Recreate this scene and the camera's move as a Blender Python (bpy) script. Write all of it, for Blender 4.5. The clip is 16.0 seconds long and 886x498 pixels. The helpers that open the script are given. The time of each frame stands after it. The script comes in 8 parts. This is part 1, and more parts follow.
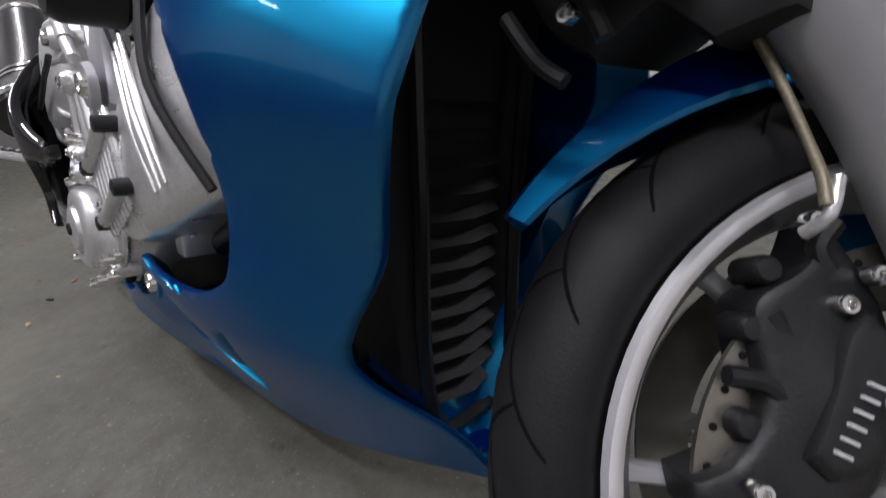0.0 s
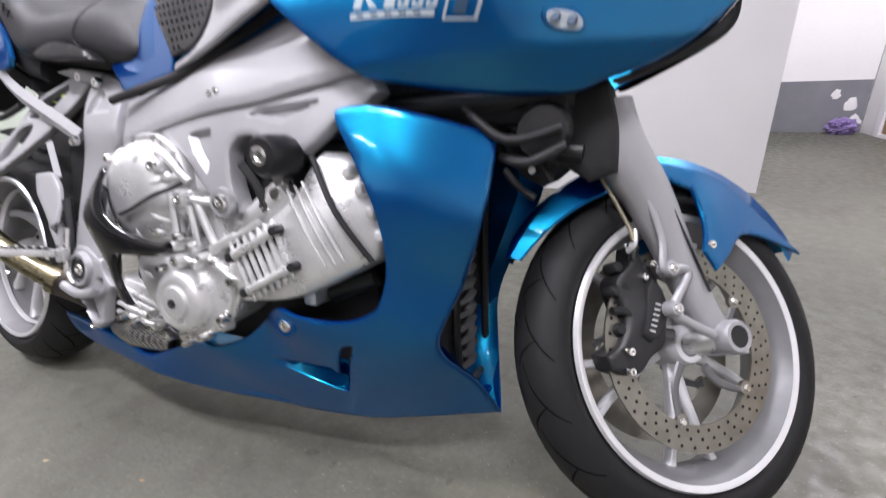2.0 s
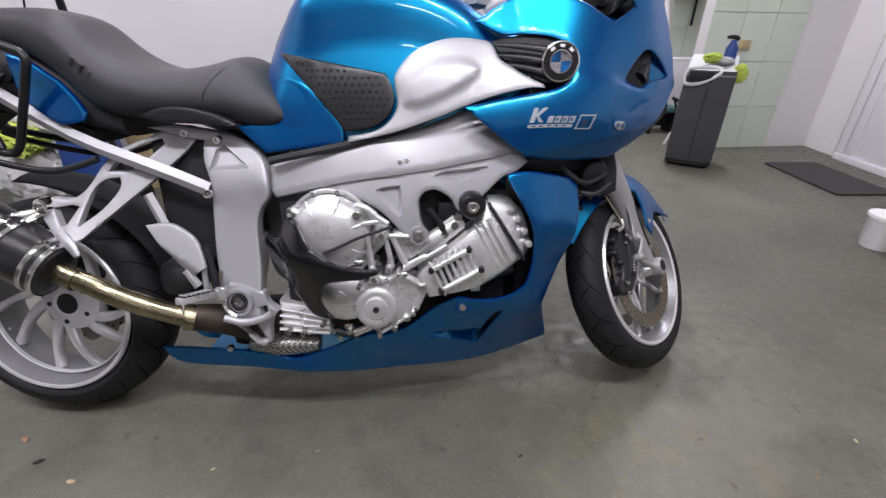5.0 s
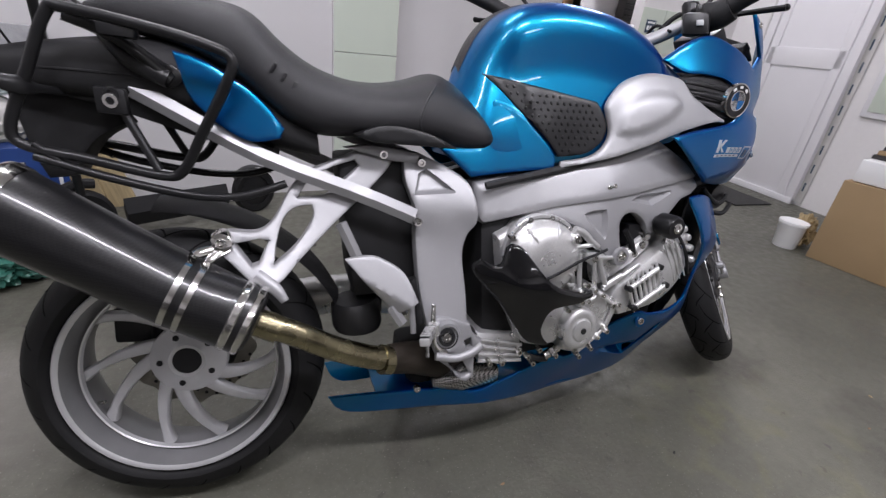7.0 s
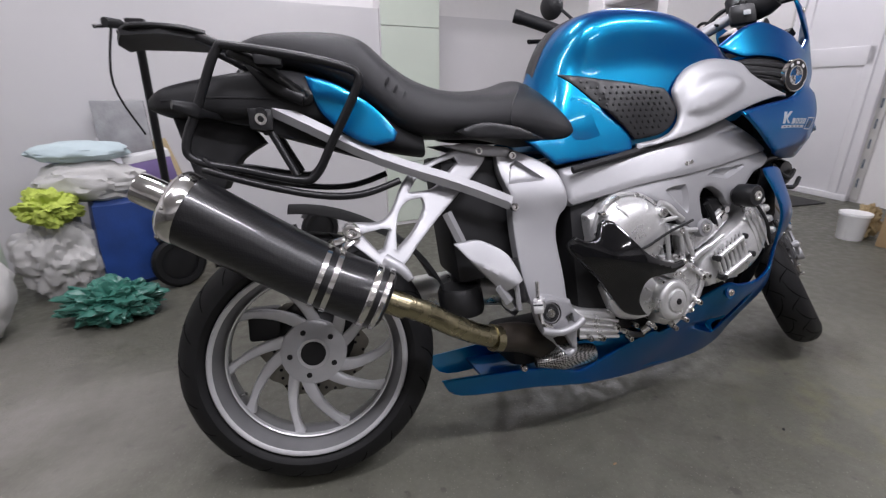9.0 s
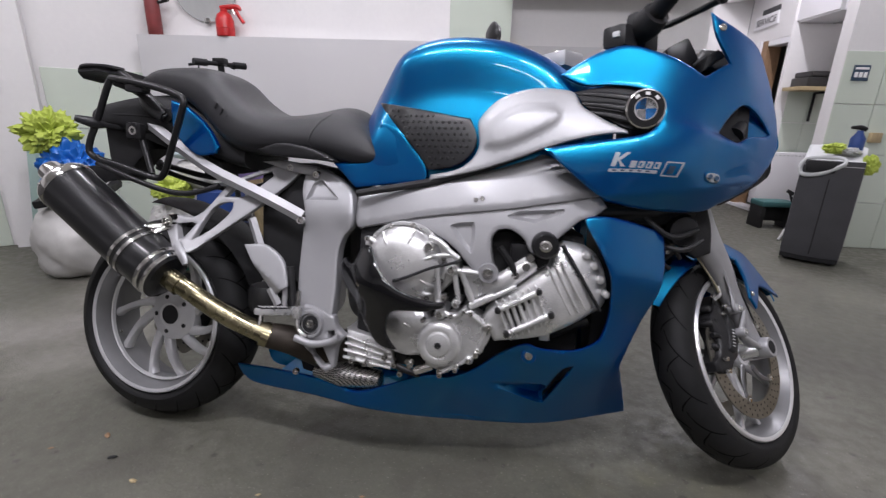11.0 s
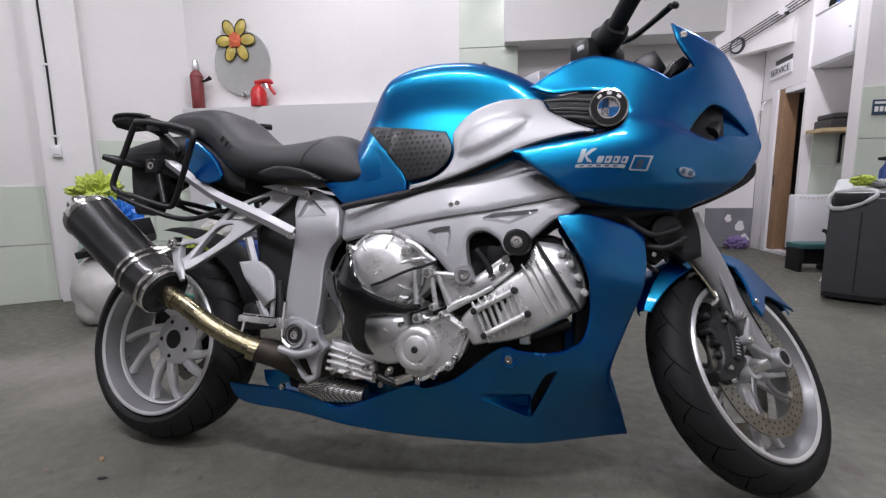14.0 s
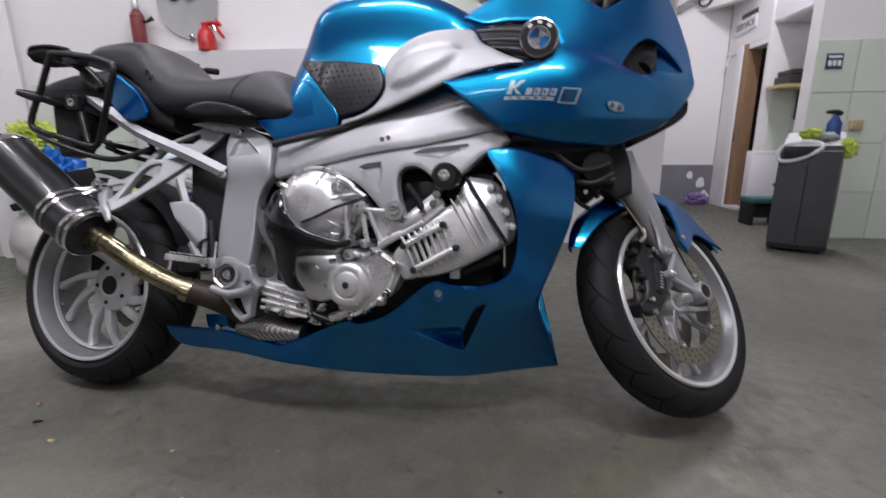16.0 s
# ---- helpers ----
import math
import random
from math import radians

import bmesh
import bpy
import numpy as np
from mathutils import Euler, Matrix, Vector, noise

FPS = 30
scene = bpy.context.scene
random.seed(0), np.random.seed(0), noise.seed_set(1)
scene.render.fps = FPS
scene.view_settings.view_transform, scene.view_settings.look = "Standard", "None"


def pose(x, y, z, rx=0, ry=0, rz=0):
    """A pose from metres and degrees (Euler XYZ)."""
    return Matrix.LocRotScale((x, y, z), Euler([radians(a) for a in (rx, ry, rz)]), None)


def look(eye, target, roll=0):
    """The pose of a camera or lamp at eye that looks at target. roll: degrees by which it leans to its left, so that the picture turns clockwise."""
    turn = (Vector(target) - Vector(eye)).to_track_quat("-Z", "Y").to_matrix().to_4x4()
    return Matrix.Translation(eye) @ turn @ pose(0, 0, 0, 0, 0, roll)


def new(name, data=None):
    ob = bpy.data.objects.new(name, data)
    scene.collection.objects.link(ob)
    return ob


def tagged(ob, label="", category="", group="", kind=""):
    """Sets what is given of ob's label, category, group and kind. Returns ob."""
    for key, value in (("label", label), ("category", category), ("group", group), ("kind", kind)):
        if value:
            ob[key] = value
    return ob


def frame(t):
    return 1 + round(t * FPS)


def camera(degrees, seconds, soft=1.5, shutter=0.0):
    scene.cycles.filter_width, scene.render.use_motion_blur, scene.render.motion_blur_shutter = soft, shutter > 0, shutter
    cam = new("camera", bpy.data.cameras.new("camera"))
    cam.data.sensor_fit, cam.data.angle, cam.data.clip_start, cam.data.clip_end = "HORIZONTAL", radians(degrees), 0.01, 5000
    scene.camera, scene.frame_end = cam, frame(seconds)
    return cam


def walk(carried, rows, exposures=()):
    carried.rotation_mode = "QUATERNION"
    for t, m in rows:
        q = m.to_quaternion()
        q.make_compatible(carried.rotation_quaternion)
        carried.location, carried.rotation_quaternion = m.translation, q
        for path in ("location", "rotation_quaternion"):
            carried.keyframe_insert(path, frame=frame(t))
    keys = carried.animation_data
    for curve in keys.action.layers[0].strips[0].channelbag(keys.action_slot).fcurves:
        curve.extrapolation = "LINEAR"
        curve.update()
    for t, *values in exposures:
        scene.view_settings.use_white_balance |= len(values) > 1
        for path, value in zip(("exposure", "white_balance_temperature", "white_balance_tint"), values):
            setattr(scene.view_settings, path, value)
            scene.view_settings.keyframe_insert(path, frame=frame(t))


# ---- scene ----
cam = camera(90.0, 16.0, soft=1.3, shutter=0.5)
PATH = [
    (0, (1.499, -0.144, 0.560), (0.825, 0.456, 0.128), -4.6),
    (0.5, (1.505, -0.176, 0.539), (0.859, 0.430, 0.076), -5.4),
    (1, (1.500, -0.247, 0.548), (0.961, 0.433, 0.051), -6.7),
    (1.5, (1.504, -0.422, 0.572), (1.111, 0.364, 0.093), -2.1),
    (2, (1.493, -0.499, 0.711), (1.079, 0.327, 0.329), -2.9),
    (2.5, (1.460, -0.592, 0.881), (1.113, 0.225, 0.420), -5.5),
    (3, (1.445, -0.683, 1.039), (1.148, 0.137, 0.549), -4.4),
    (5.5, (0.753, -0.960, 0.966), (0.852, -0.079, 0.503), 3.0),
    (6, (0.521, -0.888, 0.975), (0.704, -0.014, 0.525), 5.3),
    (6.5, (0.345, -0.797, 0.969), (0.607, 0.058, 0.522), 5.5),
    (7, (0.237, -0.820, 0.955), (0.535, 0.030, 0.521), 6.7),
    (7.5, (0.059, -0.826, 0.895), (0.435, 0.013, 0.501), 6.6),
    (8, (-0.047, -0.814, 0.837), (0.329, 0.038, 0.473), 4.5),
    (10.5, (0.712, -1.077, 0.892), (0.607, -0.132, 0.580), -0.6),
    (11, (1.010, -0.977, 0.869), (0.819, -0.040, 0.575), 1.6),
    (11.5, (1.079, -0.968, 0.753), (0.827, -0.029, 0.519), 0.4),
    (12, (1.101, -0.983, 0.673), (0.828, -0.036, 0.506), 1.1),
    (12.5, (1.124, -0.991, 0.688), (0.841, -0.045, 0.535), 0.2),
    (13, (1.171, -0.977, 0.721), (0.897, -0.026, 0.577), -0.3),
    (13.5, (1.168, -0.980, 0.757), (0.894, -0.028, 0.622), -0.3),
    (14, (1.149, -0.989, 0.733), (0.870, -0.040, 0.590), -0.8),
    (14.5, (1.143, -1.000, 0.708), (0.861, -0.052, 0.558), -0.8),
    (15, (1.142, -1.007, 0.705), (0.861, -0.060, 0.548), -1.0),
    (15.5, (1.189, -0.992, 0.697), (0.924, -0.042, 0.528), 0.5),
    (16, (1.245, -0.972, 0.676), (1.021, -0.025, 0.448), -0.5),
]
walk(cam, [(t, look(eye, target, roll)) for t, eye, target, roll in PATH],
     [(0.0, 0.12), (0.5, 0.27), (1.0, 0.64), (1.5, 1.0), (2.0, 1.0), (2.5, 0.9), (3.0, 0.7), (5.5, 0.3), (7.0, 0.05), (8.0, 0.10), (10.5, 0.06), (12.0, 0.03), (14.5, -0.02), (16.0, -0.08)])

# ---- light ----
world = bpy.data.worlds.new("world")
scene.world = world
world.use_nodes = True
world.node_tree.nodes["Background"].inputs[0].default_value = (0.9, 0.95, 1.0, 1)
world.node_tree.nodes["Background"].inputs[1].default_value = 0.05
scene.view_settings.exposure = 0.0

CEILING = 3.0
# fluorescent fixtures: x, y, turn in degrees, watts
TUBES = [(0.15, -0.95, 5, 39), (1.75, -1.10, 5, 39), (0.0, 1.0, 5, 25), (2.8, 2.7, 95, 48), (-1.6, -0.3, 5, 19), (1.0, -2.6, 5, 16)]


# ---- materials ----
def material(name, color, rough=0.5, metal=0.0, coat=0.0, grain=0.0, grain_scale=200.0, stain=0.0, stain_scale=4.0,
             bump=0.0, bump_scale=300.0, spec=0.5, alpha=1.0, transmission=0.0, emit=0.0, dark=0.5, rough_var=0.0, stretch=None):
    m = bpy.data.materials.new(name)
    m.use_nodes = True
    nt = m.node_tree
    b = nt.nodes["Principled BSDF"]
    b.inputs["Base Color"].default_value = (*color, 1)
    b.inputs["Roughness"].default_value = rough
    b.inputs["Metallic"].default_value = metal
    b.inputs["Coat Weight"].default_value = coat
    b.inputs["Coat Roughness"].default_value = 0.04
    b.inputs["Specular IOR Level"].default_value = spec
    b.inputs["Transmission Weight"].default_value = transmission
    if emit:
        b.inputs["Emission Color"].default_value = (*color, 1)
        b.inputs["Emission Strength"].default_value = emit
    co = nt.nodes.new("ShaderNodeTexCoord").outputs["Object"]
    if stretch:
        mp = nt.nodes.new("ShaderNodeMapping")
        mp.inputs["Scale"].default_value = stretch
        nt.links.new(co, mp.inputs["Vector"])
        co = mp.outputs[0]

    def fine(scale, detail=4.0):
        n = nt.nodes.new("ShaderNodeTexNoise")
        n.inputs["Scale"].default_value = scale
        n.inputs["Detail"].default_value = detail
        nt.links.new(co, n.inputs["Vector"])
        return n.outputs["Fac"]

    def spread(fac, lo, hi, a=0.35, b2=0.65):
        r = nt.nodes.new("ShaderNodeMapRange")
        r.inputs[1].default_value, r.inputs[2].default_value, r.inputs[3].default_value, r.inputs[4].default_value = a, b2, lo, hi
        nt.links.new(fac, r.inputs[0])
        return r.outputs[0]

    out = None
    for amount, scale in ((grain, grain_scale), (stain, stain_scale)):
        if amount:
            mix = nt.nodes.new("ShaderNodeMix")
            mix.data_type = "RGBA"
            if out is None:
                mix.inputs[6].default_value = (*color, 1)
            else:
                nt.links.new(out, mix.inputs[6])
            mix.inputs[7].default_value = (*[c * dark for c in color], 1)
            nt.links.new(spread(fine(scale), 0.0, amount), mix.inputs[0])
            out = mix.outputs[2]
    if out is not None:
        nt.links.new(out, b.inputs["Base Color"])
    if rough_var:
        nt.links.new(spread(fine(25.0), max(0.02, rough - rough_var), rough + rough_var), b.inputs["Roughness"])
    if bump:
        bp = nt.nodes.new("ShaderNodeBump")
        bp.inputs["Strength"].default_value = bump
        bp.inputs["Distance"].default_value = 0.002
        nt.links.new(fine(bump_scale), bp.inputs["Height"])
        nt.links.new(bp.outputs[0], b.inputs["Normal"])
    return m


def candy(name):
    """Blue lacquer over metal flakes: a bright flake layer and the deep blue body colour, under clear coat."""
    m = material(name, (0.0, 0.285, 0.48), 0.33, 1.0, coat=0.55, grain=0.10, grain_scale=1500, stain=0.12, stain_scale=9)
    nt = m.node_tree
    flake = nt.nodes["Principled BSDF"]
    flake.inputs["Specular Tint"].default_value = (0.05, 0.45, 0.85, 1)
    body = nt.nodes.new("ShaderNodeBsdfPrincipled")
    body.inputs["Base Color"].default_value = (0.0, 0.004, 0.140, 1)
    body.inputs["Roughness"].default_value = 0.35
    body.inputs["Coat Weight"].default_value = 0.5
    body.inputs["Specular IOR Level"].default_value = 0.1
    body.inputs["Coat Roughness"].default_value = 0.04
    mix = nt.nodes.new("ShaderNodeMixShader")
    mix.inputs[0].default_value = 0.50
    nt.links.new(flake.outputs[0], mix.inputs[1])
    nt.links.new(body.outputs[0], mix.inputs[2])
    nt.links.new(mix.outputs[0], nt.nodes["Material Output"].inputs["Surface"])
    return m


BLUE = candy("blue_metallic_paint")
SILVER = material("silver_paint", (0.37, 0.37, 0.38), 0.47, 0.5, coat=0.08, grain=0.15, grain_scale=700, stain=0.1, stain_scale=12, dark=0.75)
ALU = material("cast_aluminium", (0.74, 0.74, 0.735), 0.36, 0.74, grain=0.3, grain_scale=350, stain=0.25, stain_scale=18, bump=0.15, bump_scale=500, dark=0.6, rough_var=0.1)
CHROME = material("polished_steel", (0.72, 0.71, 0.69), 0.14, 1.0, rough_var=0.06)
BRASS = material("heat_tinted_pipe", (0.37, 0.33, 0.21), 0.24, 1.0, stain=0.7, stain_scale=14, dark=0.55, rough_var=0.08)
CARBON = material("carbon_fibre", (0.006, 0.006, 0.007), 0.30, 0.0, spec=0.4, coat=0.35, grain=0.8, grain_scale=420, dark=0.45, bump=0.1, bump_scale=600)
CARBON_GLOSS = material("glossy_carbon", (0.004, 0.004, 0.005), 0.10, 0.0, spec=0.4, coat=0.45, grain=0.4, grain_scale=300)
PLASTIC = material("black_plastic", (0.013, 0.013, 0.014), 0.55, spec=0.3, bump=0.25, bump_scale=900, stain=0.4, stain_scale=20)
PLASTIC_SMOOTH = material("smooth_black_plastic", (0.012, 0.012, 0.013), 0.34, spec=0.35, stain=0.3, stain_scale=15)
# near-black for black parts, and for fillers and backings that stand for shade
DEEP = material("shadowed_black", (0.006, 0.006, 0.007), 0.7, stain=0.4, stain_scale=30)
SOOT = material("sooty_brown_steel", (0.045, 0.036, 0.028), 0.5, 0.6, stain=0.6, stain_scale=22)
SEAT = material("seat_vinyl", (0.016, 0.016, 0.018), 0.40, spec=0.4, bump=0.4, bump_scale=900, stain=0.3, stain_scale=10)
RUBBER = material("tyre_rubber", (0.010, 0.010, 0.0105), 0.60, spec=0.25, stain=0.5, stain_scale=30, bump=0.2, bump_scale=500, dark=0.6)
# blacker than the rubber, for strips that paint the shade of grooves
GROOVE = material("tyre_groove_shade", (0.003, 0.003, 0.003), 0.9, spec=0.1)
RIM = material("rim_silver", (0.62, 0.62, 0.63), 0.42, 0.35, coat=0.1, stain=0.25, stain_scale=25, dark=0.7)
# darker copy of the rim silver, with the barrel's shade in its colour
RIM_SHADED = material("rim_silver_shaded", (0.27, 0.27, 0.275), 0.38, 0.5, stain=0.4, stain_scale=18, dark=0.7)
RIM_EDGE = material("machined_rim_edge", (0.72, 0.72, 0.73), 0.28, 0.6)
DISC = material("brake_disc_steel", (0.30, 0.285, 0.245), 0.36, 0.9, stain=0.4, stain_scale=40, stretch=(1, 1, 1))
# cast grey of the disc carriers, darkened because little light reaches them
CARRIER = material("carrier_grey_shaded", (0.15, 0.15, 0.155), 0.42, 0.5, stain=0.3, stain_scale=30)
WHITE = material("white_enamel", (0.8, 0.8, 0.8), 0.3)
ROUNDEL_BLUE = material("badge_blue", (0.02, 0.22, 0.62), 0.25, coat=1.0)
DECAL = material("silver_decal", (0.38, 0.44, 0.47), 0.35, 0.3)
DECAL_DARK = material("dark_decal", (0.02, 0.05, 0.09), 0.4)
GUNMETAL = material("black_caliper", (0.009, 0.009, 0.010), 0.45, 0.0, stain=0.3, stain_scale=30, bump=0.2, bump_scale=400)
HOSE = material("braided_hose", (0.25, 0.22, 0.15), 0.45, 0.3, grain=0.6, grain_scale=500)
GLASS_LAMP = material("clear_lamp_lens", (0.75, 0.8, 0.82), 0.05, 0.0, coat=1.0, transmission=0.6)
MESH_STEEL = material("perforated_heat_guard", (0.55, 0.54, 0.52), 0.3, 0.9)

def concrete(name):
    """Worn garage concrete: cloudy patches, darker oil marks, fine grit, a yellowish spill."""
    m = material(name, (0.111, 0.110, 0.086), 0.55, grain=0.45, grain_scale=70, stain=0.55, stain_scale=2.4, dark=0.60, rough_var=0.16)
    nt = m.node_tree
    b = nt.nodes["Principled BSDF"]
    co = nt.nodes.new("ShaderNodeTexCoord").outputs["Object"]

    def cloud(scale, detail, lo, hi, warp=0.0):
        n = nt.nodes.new("ShaderNodeTexNoise")
        n.inputs["Scale"].default_value, n.inputs["Detail"].default_value, n.inputs["Distortion"].default_value = scale, detail, warp
        nt.links.new(co, n.inputs["Vector"])
        g = nt.nodes.new("ShaderNodeMapRange")
        g.inputs[1].default_value, g.inputs[2].default_value = lo, hi
        nt.links.new(n.outputs["Fac"], g.inputs[0])
        return g.outputs[0]

    def times(p, q):
        k = nt.nodes.new("ShaderNodeMath")
        k.operation = "MULTIPLY"
        nt.links.new(p, k.inputs[0])
        if isinstance(q, float):
            k.inputs[1].default_value = q
        else:
            nt.links.new(q, k.inputs[1])
        return k.outputs[0]

    def spot(x, y, rad):
        d = nt.nodes.new("ShaderNodeVectorMath")
        d.operation = "DISTANCE"
        nt.links.new(co, d.inputs[0])
        d.inputs[1].default_value = (x, y, 0)
        g = nt.nodes.new("ShaderNodeMapRange")
        g.inputs[1].default_value, g.inputs[2].default_value, g.inputs[3].default_value, g.inputs[4].default_value = rad * 0.2, rad, 1, 0
        nt.links.new(d.outputs["Value"], g.inputs[0])
        return g.outputs[0]

    def lay(under, color, fac):
        x = nt.nodes.new("ShaderNodeMix")
        x.data_type = "RGBA"
        nt.links.new(under, x.inputs[6])
        x.inputs[7].default_value = (*color, 1)
        nt.links.new(fac, x.inputs[0])
        return x.outputs[2]

    base = b.inputs["Base Color"].links[0].from_socket
    base = lay(base, (0.175, 0.171, 0.138), times(cloud(0.9, 5, 0.48, 0.70, 0.4), 0.55))
    base = lay(base, (0.060, 0.055, 0.046), times(cloud(3.2, 6, 0.56, 0.74, 0.8), 0.65))
    base = lay(base, (0.050, 0.046, 0.040), times(cloud(22.0, 3, 0.66, 0.72), 0.7))
    base = lay(base, (0.30, 0.29, 0.25), times(cloud(160.0, 2, 0.64, 0.74), 0.5))
    base = lay(base, (0.20, 0.19, 0.075), times(times(spot(1.5, -0.25, 0.45), cloud(9.0, 4, 0.50, 0.70, 0.6)), 0.35))
    base = lay(base, (0.20, 0.19, 0.17), times(spot(-0.9, 0.3, 0.7), cloud(2.0, 4, 0.4, 0.6)))
    nt.links.new(base, b.inputs["Base Color"])
    bp = nt.nodes.new("ShaderNodeBump")
    bp.inputs["Strength"].default_value, bp.inputs["Distance"].default_value = 0.35, 0.002
    nt.links.new(cloud(110.0, 5, 0.2, 0.8), bp.inputs["Height"])
    nt.links.new(bp.outputs[0], b.inputs["Normal"])
    return m


def woven(m, scale, color):
    """Lays a fine woven check over a material."""
    nt = m.node_tree
    b = nt.nodes["Principled BSDF"]
    co = nt.nodes.new("ShaderNodeTexCoord").outputs["Object"]
    mp = nt.nodes.new("ShaderNodeMapping")
    mp.inputs["Rotation"].default_value = (0.6, 0.7, 0.5)
    nt.links.new(co, mp.inputs["Vector"])
    ck = nt.nodes.new("ShaderNodeTexChecker")
    ck.inputs["Scale"].default_value = scale
    ck.inputs["Color1"].default_value = (*color, 1)
    nt.links.new(mp.outputs[0], ck.inputs["Vector"])
    if b.inputs["Base Color"].links:
        nt.links.new(b.inputs["Base Color"].links[0].from_socket, ck.inputs["Color2"])
    else:
        ck.inputs["Color2"].default_value = b.inputs["Base Color"].default_value
    nt.links.new(ck.outputs["Color"], b.inputs["Base Color"])


woven(MESH_STEEL, 260, (0.05, 0.05, 0.05))
woven(CARBON, 330, (0.013, 0.013, 0.014))
CONCRETE = concrete("concrete_floor")
WALL = material("white_limewash", (0.76, 0.745, 0.74), 0.85, grain=0.1, grain_scale=40, stain=0.25, stain_scale=1.3, dark=0.8, bump=0.3, bump_scale=35)
TILE = material("pale_green_tile", (0.60, 0.66, 0.57), 0.18, stain=0.25, stain_scale=2.5, dark=0.85)
# grey of unseen wall bases, added so the paint reflects something darker
UNSEEN_GREY = material("unseen_wall_grey", (0.17, 0.165, 0.16), 0.85, grain=0.3, grain_scale=50, stain=0.5, stain_scale=1.5, bump=0.4, bump_scale=40)
GREY_DADO = material("grey_painted_dado", (0.20, 0.20, 0.22), 0.7, stain=0.5, stain_scale=5, dark=0.7)
DOOR_WHITE = material("white_door_pvc", (0.76, 0.75, 0.77), 0.35, stain=0.2, stain_scale=3, dark=0.85)
WOOD = material("bare_wood", (0.33, 0.20, 0.11), 0.6, grain=0.6, grain_scale=30, stain=0.4, stain_scale=3, stretch=(6, 6, 0.6))
# dark brown that paints the unlit depth of the far doorway
DOORWAY_SHADE = material("doorway_shade_brown", (0.035, 0.018, 0.012), 0.7, stain=0.5, stain_scale=4)
CARD = material("brown_cardboard", (0.34, 0.235, 0.125), 0.8, stain=0.3, stain_scale=5, dark=0.8)
BIN = material("dark_grey_moulded_plastic", (0.050, 0.050, 0.055), 0.5, stain=0.3, stain_scale=8, bump=0.2, bump_scale=600)
BIN_LIGHT = material("pale_grey_plastic", (0.50, 0.51, 0.51), 0.4, stain=0.2, stain_scale=10)
HIVIS = material("hi_vis_cloth", (0.47, 0.56, 0.10), 0.85, stain=0.3, stain_scale=12, bump=0.4, bump_scale=250)
BAG_BRIGHT = material("bright_blue_plastic_bag", (0.010, 0.13, 0.50), 0.3, stain=0.5, stain_scale=9, bump=0.3, bump_scale=60)
BLUE_BAG = material("blue_nylon_bag", (0.012, 0.05, 0.22), 0.5, stain=0.5, stain_scale=10, bump=0.4, bump_scale=120)
SACK = material("white_woven_sack", (0.55, 0.54, 0.52), 0.7, stain=0.4, stain_scale=7, dark=0.7, bump=0.4, bump_scale=300)
RED = material("red_enamel", (0.50, 0.018, 0.020), 0.3, stain=0.3, stain_scale=12)
RED_OLD = material("faded_red_enamel", (0.24, 0.045, 0.045), 0.5, stain=0.6, stain_scale=14)
GREEN = material("green_plastic", (0.02, 0.15, 0.06), 0.4, stain=0.3, stain_scale=10)
TEAL_FOAM = material("green_net_bag", (0.05, 0.19, 0.145), 0.3, stain=0.7, stain_scale=30)
PURPLE = material("purple_plastic", (0.22, 0.16, 0.35), 0.5, stain=0.3, stain_scale=14)
MAT_RUBBER = material("rubber_doormat", (0.035, 0.034, 0.033), 0.9, stain=0.3, stain_scale=60, bump=0.6, bump_scale=200)
# mirror made partly diffuse white, standing in for a brighter reflection
MIRROR = material("mirror_glass_lightened", (0.80, 0.82, 0.81), 0.06, 0.62, stain=0.3, stain_scale=7, dark=0.7)
TUBE = material("fluorescent_tube", (1.0, 0.98, 0.95), 0.4, emit=9.0)
YELLOW = material("yellowed_stained_glass", (0.55, 0.44, 0.10), 0.3, stain=0.5, stain_scale=20)
ORANGE = material("orange_centre", (0.62, 0.13, 0.05), 0.4)
PINE = material("pine_board", (0.55, 0.43, 0.24), 0.6, grain=0.5, grain_scale=20, stain=0.4, stain_scale=3, stretch=(6, 6, 0.5))
SHELF_DARK = material("dark_tool_case", (0.035, 0.033, 0.032), 0.5, stain=0.4, stain_scale=12)


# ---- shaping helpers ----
# motorcycle warp fitted to the camera's views, in millimetres: a place (x, across, up) and how far it moves
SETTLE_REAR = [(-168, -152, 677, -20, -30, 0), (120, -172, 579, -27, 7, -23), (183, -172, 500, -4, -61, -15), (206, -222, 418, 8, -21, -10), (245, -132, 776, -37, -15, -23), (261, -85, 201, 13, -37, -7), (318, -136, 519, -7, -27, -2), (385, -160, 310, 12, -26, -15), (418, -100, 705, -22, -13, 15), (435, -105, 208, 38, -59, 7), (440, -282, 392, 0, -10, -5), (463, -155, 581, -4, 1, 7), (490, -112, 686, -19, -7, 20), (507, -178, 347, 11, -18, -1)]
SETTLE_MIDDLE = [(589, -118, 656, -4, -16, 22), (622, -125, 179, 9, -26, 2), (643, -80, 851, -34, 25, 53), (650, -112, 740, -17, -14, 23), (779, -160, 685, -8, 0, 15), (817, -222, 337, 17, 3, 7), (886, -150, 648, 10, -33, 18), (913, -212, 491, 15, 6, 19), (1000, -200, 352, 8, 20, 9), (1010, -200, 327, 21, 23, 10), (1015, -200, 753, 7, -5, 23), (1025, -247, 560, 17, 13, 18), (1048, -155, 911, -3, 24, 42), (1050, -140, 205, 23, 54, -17)]
